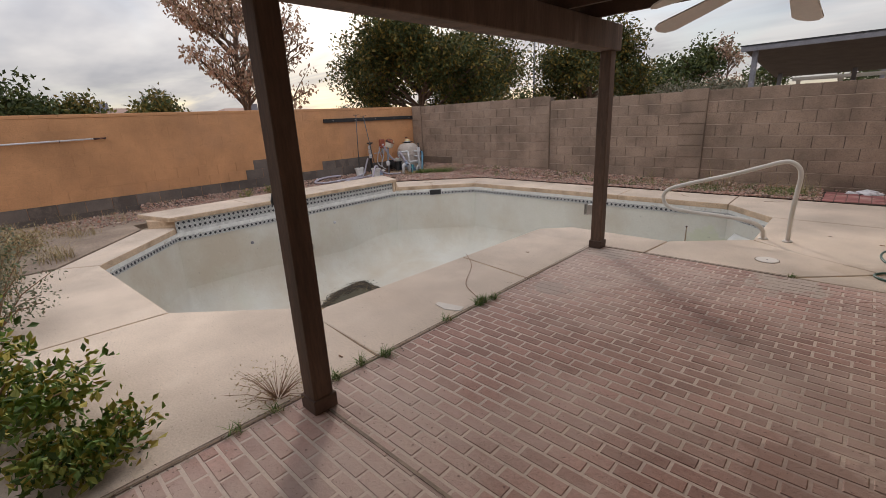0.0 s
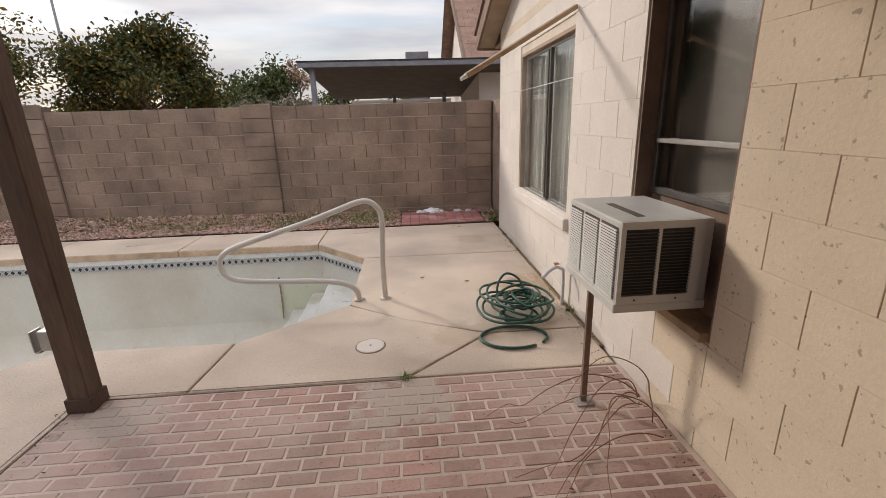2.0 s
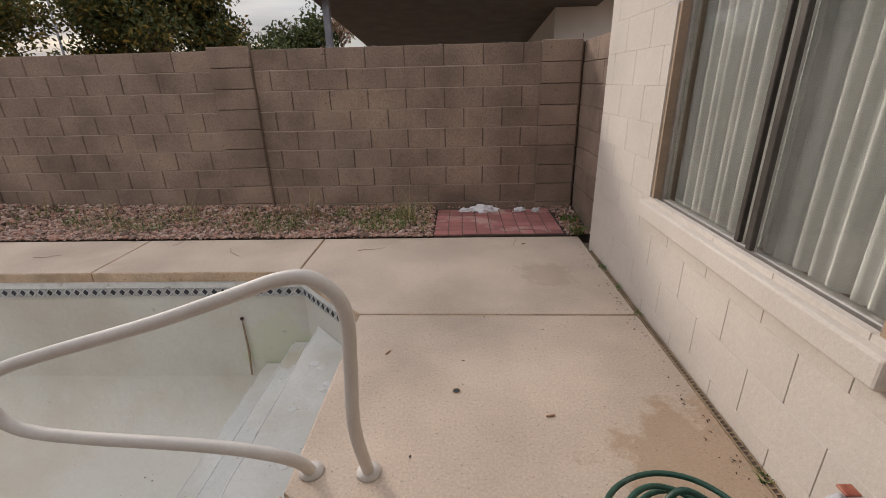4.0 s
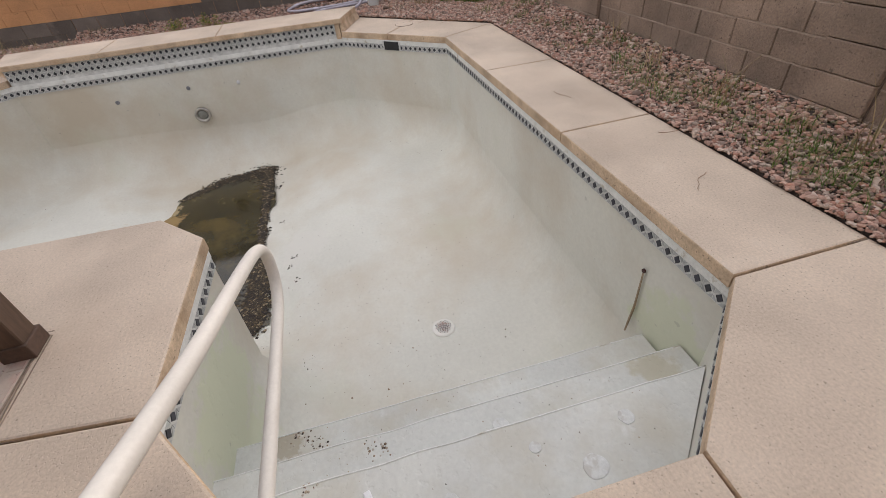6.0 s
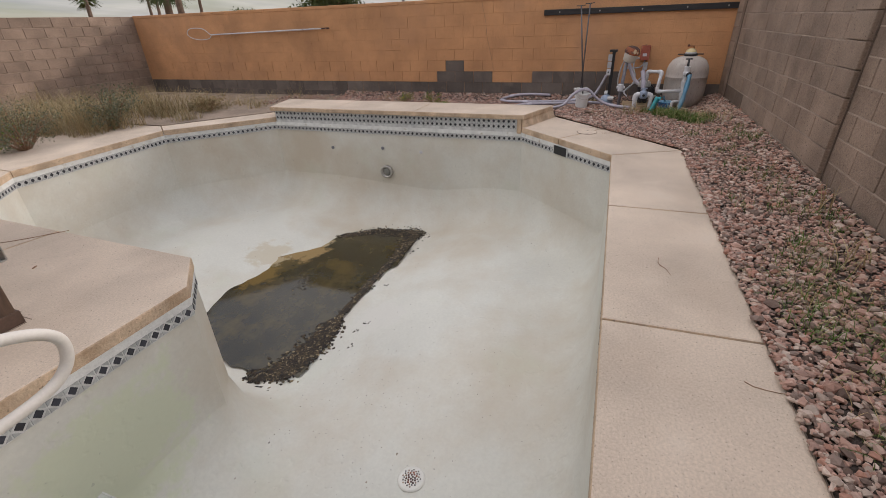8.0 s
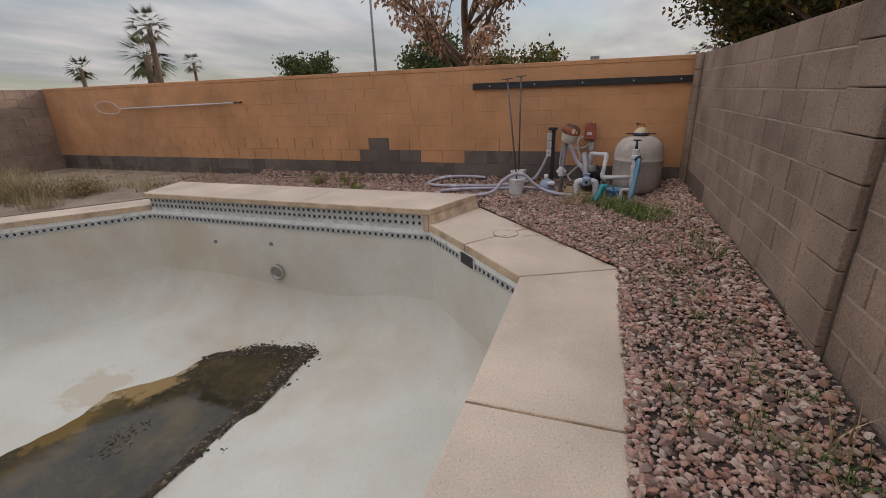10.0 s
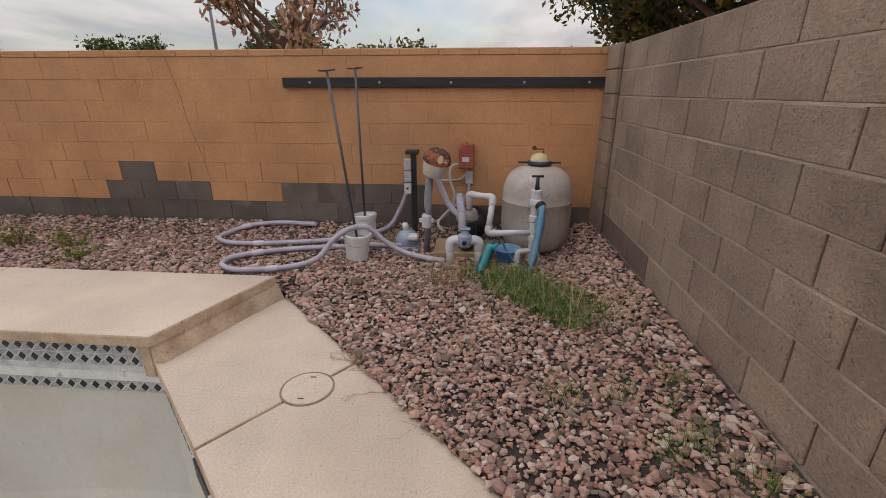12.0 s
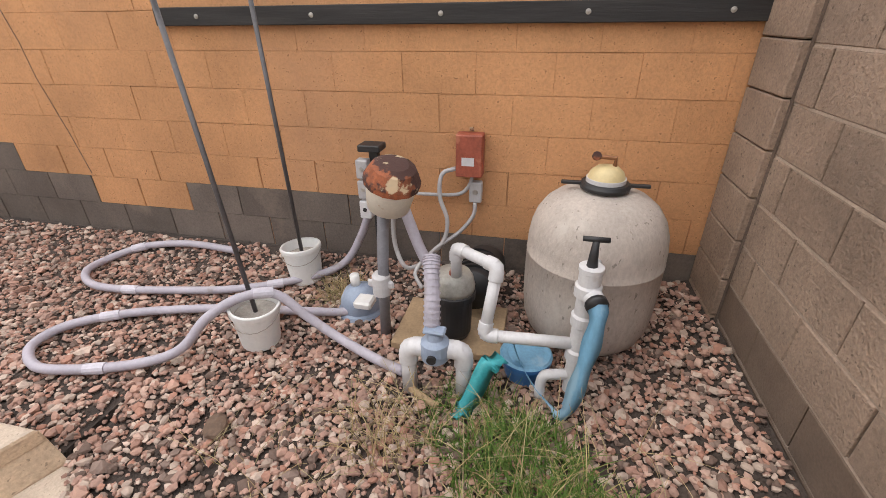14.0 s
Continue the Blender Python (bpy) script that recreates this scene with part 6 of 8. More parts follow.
def timer_post():
    t = thing("timer_post", "grey pipe post with a rust-capped white can on top", "timer", at=(-10.42, 8.53, 0))
    part("pipe", tube(bmesh.new(), [(0.0, 0.0, 0.02), (0.0, 0.015, 0.45), (0.0, 0.045, 0.88)], 0.03, n=14), M_GREYPIPE, t, smooth=True)
    part("collar", lathe(bmesh.new(), [(0.036, 0.30), (0.05, 0.31), (0.05, 0.42), (0.036, 0.44)], 18), M_PVC, t)
    part("collar_wing", boxes((0.0, 0.02, -0.075, 0.075, 0.35, 0.40), bevel=0.01), M_PVC, t)
    tilt = pose(0.0, 0.075, 0.85, 0, 0, 0) @ pose(0, 0, 0, -15, 12)
    part("can", lathe(bmesh.new(), [(0.085, -0.03), (0.105, -0.02), (0.122, 0.10), (0.125, 0.13)], 26, tilt), M_CUP, t, smooth=True)
    part("rusty_cap", lathe(bmesh.new(), [(0.132, 0.115), (0.138, 0.12), (0.136, 0.15), (0.105, 0.205), (0.07, 0.225), (0.001, 0.23)], 14, tilt), M_RUST, t, "flaking rusty cap", smooth=False)
    s = thing("switch_post", "black stake carrying three grey outlet boxes", "outlet post", at=(-10.93, 8.27, 0))
    part("stake", boxes((-0.06, -0.02, 0.03, 0.09, 0.0, 0.95), bevel=0.004), M_BLACK, s)
    part("cap", boxes((-0.09, 0.03, -0.02, 0.12, 0.95, 0.99), bevel=0.006), M_BLACK, s)
    for z, c in ((0.53, M_PVC), (0.66, M_CONDUIT), (0.79, M_CONDUIT)):
        bx = part("outlet", boxes((-0.02, 0.045, -0.035, 0.04, z, z + 0.115), bevel=0.006), c, s)
        part("socket", lathe(bmesh.new(), [(0.014, 0.0), (0.013, 0.003), (0.001, 0.003)], 10, Matrix.Translation((0.0455, 0.0, z + 0.06)) @ Matrix.Rotation(radians(90), 4, "Y")), M_BLACK if c is M_PVC else M_METAL, bx)
    r = thing("red_timer_box", "small rusted red time switch on the orange wall", "switch box", at=(ORANGE_X + 0.003, 8.81, 0))
    part("case", boxes((0.0, 0.085, 0.0, 0.165, 0.785, 1.045), bevel=0.01, seg=2), M_REDBOX, r)
    part("lid", boxes((0.086, 0.098, 0.005, 0.16, 0.79, 1.04), bevel=0.004), M_REDBOX, r)
    part("label", boxes((0.0985, 0.0995, 0.04, 0.115, 0.86, 0.91)), M_PVC, r, "faded white label")
    part("hanger", boxes((0.0, 0.006, 0.07, 0.095, 1.046, 1.07), bevel=0.002), M_RUST, r)
    o = thing("wall_outlet", "grey outdoor outlet with looping conduits", "outlet", at=(ORANGE_X + 0.003, 8.89, 0))
    part("cover", boxes((0.0, 0.05, 0.0, 0.08, 0.61, 0.745), bevel=0.006), M_CONDUIT, o)
    part("socket", lathe(bmesh.new(), [(0.018, 0.0), (0.016, 0.004), (0.001, 0.004)], 12, Matrix.Translation((0.0505, 0.04, 0.68)) @ Matrix.Rotation(radians(90), 4, "Y")), M_METAL, o)
    part("conduit", tube(bmesh.new(), smooth_path([(0.04, 0.02, 0.79), (0.04, 0.0, 0.72), (0.04, -0.06, 0.66), (0.04, -0.18, 0.645), (0.05, -0.34, 0.645)], 5), 0.012, n=8), M_CONDUIT, o, smooth=True)
    part("conduit", tube(bmesh.new(), smooth_path([(0.04, 0.04, 0.61), (0.05, 0.03, 0.52), (0.10, -0.05, 0.42), (0.20, -0.18, 0.34), (0.34, -0.28, 0.24), (0.42, -0.22, 0.17)], 6), 0.013, n=8), M_CONDUIT, o, smooth=True)
    part("conduit", tube(bmesh.new(), smooth_path([(0.06, -0.08, 0.83), (0.10, -0.16, 0.80), (0.12, -0.17, 0.66), (0.14, -0.12, 0.52), (0.16, -0.14, 0.38), (0.24, -0.24, 0.27), (0.34, -0.34, 0.26), (0.30, -0.42, 0.40), (0.34, -0.40, 0.66), (0.40, -0.36, 0.80)], 6), 0.014, n=8), M_CONDUIT, o, smooth=True)


timer_post()


def pump_clutter():
    c = thing("pool_cleaner", "blue-grey pool cleaner head with white wings", "pool cleaner", at=(-10.62, 8.30, Z0))
    part("body", lathe(bmesh.new(), [(0.11, 0.0), (0.125, 0.03), (0.12, 0.09), (0.09, 0.15), (0.04, 0.18), (0.001, 0.185)], 22), M_BLUEGREY, c, smooth=True)
    part("neck", tube(bmesh.new(), [(0, -0.02, 0.17), (0.01, -0.02, 0.25)], 0.03, n=12), M_BUCKET, c, smooth=True)
    part("wing", boxes((0.05, 0.16, 0.02, 0.13, 0.11, 0.16), bevel=0.012), M_BUCKET, c)
    part("skirt", lathe(bmesh.new(), [(0.15, 0.0), (0.14, 0.02), (0.12, 0.03)], 22), M_BLUEGREY, c)
    b = thing("blue_pail", "blue plastic pail behind the pipes", "pail", at=(-10.27, 9.33, Z0))
    part("pail", lathe(bmesh.new(), [(0.10, 0.0), (0.122, 0.10), (0.13, 0.105), (0.13, 0.125), (0.12, 0.125)], 28), surface("blue_plastic", (0.03, 0.13, 0.32), 0.4, 0.15, 8, 50, 0.1), b)
    part("lid", lathe(bmesh.new(), [(0.131, 0.126), (0.12, 0.136), (0.09, 0.132), (0.06, 0.14), (0.001, 0.14)], 28), M_BLUE, b)
    s = thing("teal_strip", "torn strip of teal flat hose on the grass", "hose scrap")
    bm = bmesh.new()
    path = smooth_path([(-10.10, 9.22, 0.26), (-10.04, 9.16, 0.24), (-9.99, 9.12, 0.14), (-9.95, 9.08, 0.06), (-9.90, 9.03, 0.05)], 6)
    rows = []
    for k, p in enumerate(path):
        t = (path[min(k + 1, len(path) - 1)] - path[max(0, k - 1)]).normalized()
        side = Vector((-0.5, 0.8, 0.15)); side = (side - t * side.dot(t)).normalized() * 0.05
        n_ = t.cross(side).normalized() * 0.006
        rows.append([bm.verts.new(p - side), bm.verts.new(p + n_), bm.verts.new(p + side), bm.verts.new(p - n_)])
    for a, b2 in zip(rows, rows[1:]):
        for j in range(4):
            bm.faces.new((a[j], a[(j + 1) % 4], b2[(j + 1) % 4], b2[j]))
    part("strip", bm, M_TEAL, s, smooth=True)
    r = random.Random(4)
    for x, y, sx, lab, mt in ((-7.71, 10.10, 0.085, "pale flat rock among the gravel", M_CEMENT), (-9.62, 8.02, 0.075, "dark flat stone among the gravel", M_BARK)):
        bm = bmesh.new()
        bmesh.ops.create_icosphere(bm, subdivisions=2, radius=1.0)
        for v in bm.verts:
            v.co *= 1 + 0.18 * noise.noise(v.co * 1.7 + Vector((x, y, 0)))
            v.co = Vector((v.co.x * sx, v.co.y * sx * 0.7, v.co.z * sx * 0.4))
        ob = part("rock", bm, mt, None)
        ob.matrix_basis = pose(x, y, 0.055, 0, 0, 35)
        tagged(ob, lab, "rock")
    bm = bmesh.new()
    box(bm, -0.11, 0.11, -0.014, 0.014, 0, 0.025, bevel=0.004, m=pose(-9.98, 8.86, 0.05, 0, 0, 60))
    tagged(part("wood_scrap", bm, M_OLDWOOD), "short weathered stick lying on gravel", "stick")
    # crumpled plastic bags on the pavers
    for k, (x, y, s) in enumerate(((0.12, 10.17, 0.10), (-0.10, 10.18, 0.05), (0.55, 10.17, 0.055), (0.74, 10.16, 0.045))):
        bm = bmesh.new()
        bmesh.ops.create_icosphere(bm, subdivisions=3, radius=1.0)
        for v in bm.verts:
            q = 1 + 0.5 * noise.noise(v.co * 2.3 + Vector((k * 7.0, 0, 0))) + 0.25 * noise.noise(v.co * 5.1)
            v.co = Vector((v.co.x * s * 1.6 * q, v.co.y * s * 0.8 * q, max(-0.0, v.co.z * s * 0.75 * q)))
        ob = part("plastic_bag", bm, M_PLASTICBAG, None)
        ob.matrix_basis = pose(x, y, 0.031, 0, 0, 15 * k)
        tagged(ob, "crumpled white plastic bag on the red pavers", "litter", "plastic litter")
    for k, (x, y, a) in enumerate(((-0.60, 7.27, 60), (0.26, 6.75, 10), (0.45, 9.1, 30), (-2.55, 1.48, 0), (-2.82, 4.33, 20))):
        bm = bmesh.new(); box(bm, -0.022, 0.022, -0.006, 0.006, 0, 0.008, bevel=0.003, m=pose(x, y, 0.001, 0, 0, a))
        tagged(part("dry_leaf", bm, M_TWIG), "small curled brown leaf on the deck", "leaf", "dry leaves")
    bm = bmesh.new(); prism(bm, [(-2.66, 2.60), (-2.40, 2.66), (-2.37, 2.58), (-2.5, 2.52), (-2.64, 2.55)], 0.001, 0.006)
    tagged(part("paper_scrap", bm, M_CREAM), "flat scrap of white paper on the deck", "litter")
    bm = tube(bmesh.new(), smooth_path([(-3.38, 3.85, 0.004), (-3.05, 3.55, 0.004), (-2.75, 3.1, 0.004), (-2.45, 2.9, 0.004)], 8), 0.003, n=5)
    tagged(part("cord", bm, M_TWIG), "thin dark cord lying across the deck", "cord")


pump_clutter()


def deck_twigs():
    r_ = random.Random(17)
    for x, y, a in ((-1.15, 8.95, 20), (-2.45, 9.05, -30), (0.35, 9.05, 65), (-4.3, 8.85, 10), (-3.1, 9.15, 40)):
        p, w = Vector((x, y, 0.004)), radians(a)
        pts = [p.copy()]
        for _ in range(6):
            w += r_.uniform(-0.5, 0.5)
            p = p + Vector((math.cos(w), math.sin(w), 0)) * r_.uniform(0.03, 0.06)
            pts.append(Vector((p.x, p.y, 0.003 + 0.006 * r_.random())))
        tagged(part("twig", tube(bmesh.new(), pts, 0.0024, 0.0012, n=5), M_TWIG), "thin dry twig lying on the pool deck", "twig", "fallen twigs")


deck_twigs()


# ---- grass, weeds and bushes ----
def blades(name, label, cat, spots, material, seed, seg=3):
    """spots: (x, y, z, radius, count, height, width, lean)"""
    g = np.random.default_rng(seed)
    vs, fs = [], []
    for x, y, z, rad, n, h, w, lean in spots:
        for _ in range(int(n)):
            a, q = g.uniform(0, 6.283), rad * math.sqrt(g.random())
            px, py = x + q * math.cos(a), y + q * math.sin(a)
            if -0.50 < px < 0.94 and 9.3 < py < 10.3:     # none on the paver pad
                continue
            d = g.uniform(0, 6.283)
            zz = z + (rise(px, py) if py > 9.4 or px < -10.5 else 0.0)
            hh, ll = h * g.uniform(0.45, 1.15), lean * g.uniform(0.2, 1.4)
            dx, dy = math.cos(d), math.sin(d)
            b = len(vs)
            for k in range(seg + 1):
                t = k / seg
                ww = w * (1 - t) * 0.5 + 0.0006
                ox, oy, oz = dx * ll * h * t * t, dy * ll * h * t * t, hh * (t - 0.25 * ll * t * t)
                vs.append((px + ox - dy * ww, py + oy + dx * ww, zz + oz))
                vs.append((px + ox + dy * ww, py + oy - dx * ww, zz + oz))
            for k in range(seg):
                fs.append((b + 2 * k, b + 2 * k + 1, b + 2 * k + 3, b + 2 * k + 2))
    tagged(raw(name, vs, fs, material), label, cat, kind="stuff")


def leaf_cloud(vs, fs, g, centres, n, spread, size, droop=0.0):
    """Folded leaves scattered round the given centres."""
    C_ = np.array(centres)
    idx = g.integers(0, len(C_), n)
    off = g.normal(0, 1, (n, 3))
    off *= (g.random((n, 1)) ** 0.45) * 1.7 / (np.linalg.norm(off, axis=1, keepdims=True) + 1e-9)
    P = C_[idx] + off * spread * np.array([1, 1, 0.8])
    for p in P:
        s = size * g.uniform(0.6, 1.3)
        u = g.normal(0, 1, 3); u[2] -= droop; u /= np.linalg.norm(u) + 1e-9
        w = np.cross(u, g.normal(0, 1, 3)); w /= np.linalg.norm(w) + 1e-9
        c = np.cross(u, w) * 0.12 * s
        b = len(vs)
        vs += [tuple(p), tuple(p + u * s * 0.5 + w * s * 0.26 + c), tuple(p + u * s), tuple(p + u * s * 0.5 - w * s * 0.26 + c)]
        fs.append((b, b + 1, b + 2)); fs.append((b, b + 2, b + 3))


def limbs(bm, base, height, spread, n_main, seed, r0, up=0.6, sub=4):
    """A tapered trunk with limbs and twigs; gives back the twig ends."""
    r = random.Random(seed)
    ends = []
    split = height * r.uniform(0.28, 0.4)
    top = Vector(base) + Vector((r.uniform(-0.1, 0.1), r.uniform(-0.1, 0.1), height * 0.85))
    pts = [Vector(base).lerp(top, t) + Vector((r.uniform(-0.06, 0.06), r.uniform(-0.06, 0.06), 0)) * (0 < t < 1) for t in (0, 0.15, 0.3, 0.45, 0.6, 0.8, 1)]
    tube(bm, smooth_path(pts, 3), r0, r0 * 0.18, n=8)
    ends.append(top)
    for k in range(n_main):
        t = r.uniform(0.22, 0.85)
        p = Vector(base).lerp(top, t)
        a = k * 2.4 + r.uniform(-0.4, 0.4)
        d = Vector((math.cos(a), math.sin(a), up * r.uniform(0.5, 1.3))).normalized()
        ln = spread * (1.1 - 0.6 * t) * r.uniform(0.75, 1.15)
        q = [p, p + d * ln * 0.35 + Vector((0, 0, 0.05)), p + d * ln * 0.7 + Vector((r.uniform(-0.1, 0.1), r.uniform(-0.1, 0.1), 0.12)) * ln * 0.4, p + d * ln]
        tube(bm, smooth_path(q, 3), r0 * 0.42 * (1.1 - t * 0.6), r0 * 0.06, n=6)
        ends.append(q[-1])
        for j in range(sub):
            s = r.uniform(0.35, 0.95)
            b0 = p + d * ln * s
            d2 = (d + Vector((r.uniform(-1, 1), r.uniform(-1, 1), r.uniform(-0.3, 0.8))) * 0.8).normalized()
            e = b0 + d2 * ln * r.uniform(0.25, 0.5)
            tube(bm, [b0, b0.lerp(e, 0.5) + Vector((0, 0, 0.04)), e], r0 * 0.12, r0 * 0.03, n=5)
            ends += [e, b0.lerp(e, 0.5)]
    return ends


def tree(label, x, y, height, spread, leaves, size, clump, material, seed, n_main=14, r0=0.14, up=0.6, sub=4, droop=0.0, squash=None):
    t = thing("tree", label, "tree", at=(x, y, 0))
    bm = bmesh.new()
    ends = limbs(bm, (0, 0, -0.05), height, spread, n_main, seed, r0, up, sub)
    part("trunk", bm, M_BARK, t, smooth=True)
    g = np.random.default_rng(seed)
    vs, fs = [], []
    leaf_cloud(vs, fs, g, [tuple(e) for e in ends], leaves, clump, size, droop)
    raw("crown", vs, fs, material, t)
    return t



# ---- planting ----
blades("grass_patch", "patch of fresh green grass by the pump", "grass", [(-9.66, 9.36, 0.02, 0.28, 950, 0.14, 0.006, 0.8), (-9.40, 9.60, 0.02, 0.28, 780, 0.13, 0.006, 0.9), (-9.88, 9.15, 0.02, 0.25, 420, 0.11, 0.006, 0.9), (-9.15, 9.75, 0.02, 0.22, 420, 0.11, 0.006, 0.9)], M_GRASS, 1)
blades("straw_tufts", "dry yellow grass stems round the pump", "weeds", [(-9.76, 8.80, 0.02, 0.20, 120, 0.26, 0.004, 1.0), (-9.45, 9.5, 0.02, 0.5, 85, 0.30, 0.004, 1.2), (-10.75, 8.12, 0.02, 0.14, 260, 0.13, 0.004, 1.3), (-9.0, 9.9, 0.02, 0.3, 50, 0.25, 0.004, 1.1), (-9.6, 8.4, 0.02, 0.35, 40, 0.18, 0.003, 1.2)], M_STRAW, 2)
r = random.Random(77)
wall_weeds = [(r.uniform(-8.8, 0.9), r.uniform(9.5, 10.15), 0.02, 0.10, r.randint(10, 34), r.uniform(0.06, 0.13), 0.005, 0.9) for _ in range(70)] + [(r.uniform(-4.2, 0.6), r.uniform(9.6, 10.1), 0.02, 0.3, r.randint(40, 90), r.uniform(0.05, 0.10), 0.005, 1.1) for _ in range(34)]
blades("wall_weeds", "low green weeds in the gravel by the grey wall", "weeds", wall_weeds + [(-1.0, 9.75, 0.02, 0.35, 500, 0.10, 0.006, 1.0), (-2.2, 9.7, 0.02, 0.35, 260, 0.09, 0.006, 1.0), (1.05, 9.75, 0.02, 0.10, 80, 0.10, 0.010, 0.9), (1.03, 9.35, 0.02, 0.07, 90, 0.12, 0.012, 0.9)], M_GRASS, 3)
tall = [(x, y, 0.02, 0.09, 11, h, 0.009, 0.7) for x, y, h in ((-3.3, 9.9, 0.45), (-2.2, 10.0, 0.5), (-1.9, 9.9, 0.62), (-1.2, 10.0, 0.4), (-0.75, 9.8, 0.45), (-4.4, 10.0, 0.3), (-5.3, 10.1, 0.3), (-0.5, 10.05, 0.35))]
blades("tall_stems", "tall dry weed stems against the grey wall", "weeds", tall + [(r.uniform(-4.5, 0.8), r.uniform(9.6, 10.15), 0.02, 0.25, 22, r.uniform(0.08, 0.20), 0.004, 1.2) for _ in range(40)], M_STRAW, 4, seg=5)
seam = [(PATIO_X + r.uniform(-0.03, 0.03), y + r.uniform(-0.05, 0.05), 0.0, 0.04, n, 0.07, 0.005, 1.2) for y, n in ((2.75, 60), (2.9, 90), (3.0, 60), (1.55, 50), (1.66, 60), (1.30, 40), (0.9, 30), (2.35, 30), (0.6, 30))]
blades("seam_weeds", "small weeds growing along the patio joint", "weeds", seam + [(-0.36, 5.07, 0, 0.04, 40, 0.04, 0.004, 1.2), (1.03, 5.9, 0.0, 0.04, 26, 0.06, 0.012, 1.0), (1.03, 6.4, 0.0, 0.03, 12, 0.04, 0.01, 1.0), (1.03, 7.72, 0, 0.03, 12, 0.04, 0.01, 1.0), (1.03, 8.5, 0, 0.04, 22, 0.05, 0.012, 1.0), (1.03, 8.1, 0, 0.03, 12, 0.04, 0.01, 1.0)], M_GRASS, 5)
south = [(r.uniform(-8.8, -5.0), r.uniform(-2.6, -0.1), 0.01, 0.30, 170, r.uniform(0.45, 0.8), 0.006, 0.7) for _ in range(40)]
south += [(r.uniform(-9.6, -7.6), r.uniform(-0.5, 1.2), 0.01, 0.22, 80, r.uniform(0.2, 0.38), 0.005, 0.9) for _ in range(14)]
south += [(r.uniform(-11.0, -9.8), r.uniform(-3.5, 4.2), 0.01, 0.18, 22, r.uniform(0.12, 0.3), 0.005, 0.9) for _ in range(26)]
blades("dry_grass", "tall dry straw-coloured grass beyond the pool", "dry grass", south, M_STRAW, 6)


def bush(label, x, y, h, rad, n, size, material, seed, twigs=26, thick=0.008):
    b = thing("bush", label, "bush", at=(x, y, 0))
    rr = random.Random(seed)
    bm = bmesh.new()
    ends = []
    for k in range(twigs):
        a = rr.uniform(0, 6.28)
        q = rad * math.sqrt(rr.random())
        e = Vector((q * math.cos(a), q * math.sin(a), h * rr.uniform(0.35, 1.0) * (1 - 0.35 * (q / rad) ** 2)))
        tube(bm, [(0.12 * q * math.cos(a), 0.12 * q * math.sin(a), 0.0), e * 0.55 + Vector((0, 0, 0.06 * h)), e], thick, thick * 0.35, n=5)
        ends += [tuple(e), tuple(e * 0.8), tuple(e * 0.6)]
    part("branching", bm, M_TWIG, b)
    g = np.random.default_rng(seed)
    vs, fs = [], []
    leaf_cloud(vs, fs, g, ends, n, rad * 0.16, size)
    raw("foliage", vs, fs, material, b)


bush("leafy green bush with yellowing tips beside the patio", -3.45, -0.34, 0.48, 0.6, 3000, 0.065, M_BUSH, 41, 34)
bush("low green bush creeping onto the patio edge", -2.72, 0.06, 0.20, 0.36, 1300, 0.055, M_BUSH, 42)
bush("grey-green wispy desert shrub by the pool", -5.35, -0.25, 0.75, 0.6, 2800, 0.035, M_SAGE, 43, 44)
bush("sage-green shrub among dry grass", -6.9, -0.35, 0.85, 0.6, 2600, 0.045, M_SAGE, 44, 34)
bush("small green shrub by the pool edge", -4.9, -0.75, 0.6, 0.65, 2400, 0.04, M_BUSH, 45, 34)
bush("rust-brown dry shrub by the orange wall", -8.7, 0.1, 0.40, 0.55, 1400, 0.04, M_STRAW, 46, 30)
for k, (x, y, h) in enumerate(((-10.3, 4.15, 0.26), (-10.35, 4.75, 0.28), (-10.0, 5.1, 0.16), (-8.95, 9.95, 0.14))):
    bush("small wiry green weed in the gravel", x, y, h, 0.2, 320, 0.03, M_SAGE if k == 3 else M_BUSH, 50 + k, 16)
bush("dry brown weed at the patio edge", -2.45, 0.95, 0.22, 0.30, 420, 0.016, M_STRAW, 60, 40, 0.0025)



def creeping_weed(x, y, way, seed):
    """Wiry bare stems lying over the deck's edge, forking again and again."""
    w = thing("creeping_weed", "wiry brown dried weed lying over the deck's edge", "weed", "creeping weeds", at=(x, y, 0))
    rr = random.Random(seed)

    def stem(p, a, ln, r, level):
        pts = [p]
        for k in range(5):
            a += rr.uniform(-0.3, 0.3)
            p = p + Vector((math.cos(a), math.sin(a), 0)) * ln / 5
            pts.append(Vector((p.x, p.y, 0.006 + 0.012 * rr.random())))
        bm = tube(bmesh.new(), pts, r, r * 0.5, n=5)
        part("stem", bm, M_TWIG, w)
        if level < 3:
            for k in range(3 if level else 4):
                q = pts[rr.randint(1, 5)]
                stem(q, a + rr.choice((-1, 1)) * rr.uniform(0.4, 0.9), ln * rr.uniform(0.4, 0.6), r * 0.7, level + 1)

    stem(Vector((0, 0, 0.03)), way, 0.42, 0.0022, 0)


creeping_weed(-7.75, 9.06, radians(-125), 71)
creeping_weed(-8.12, 8.66, radians(-140), 72)

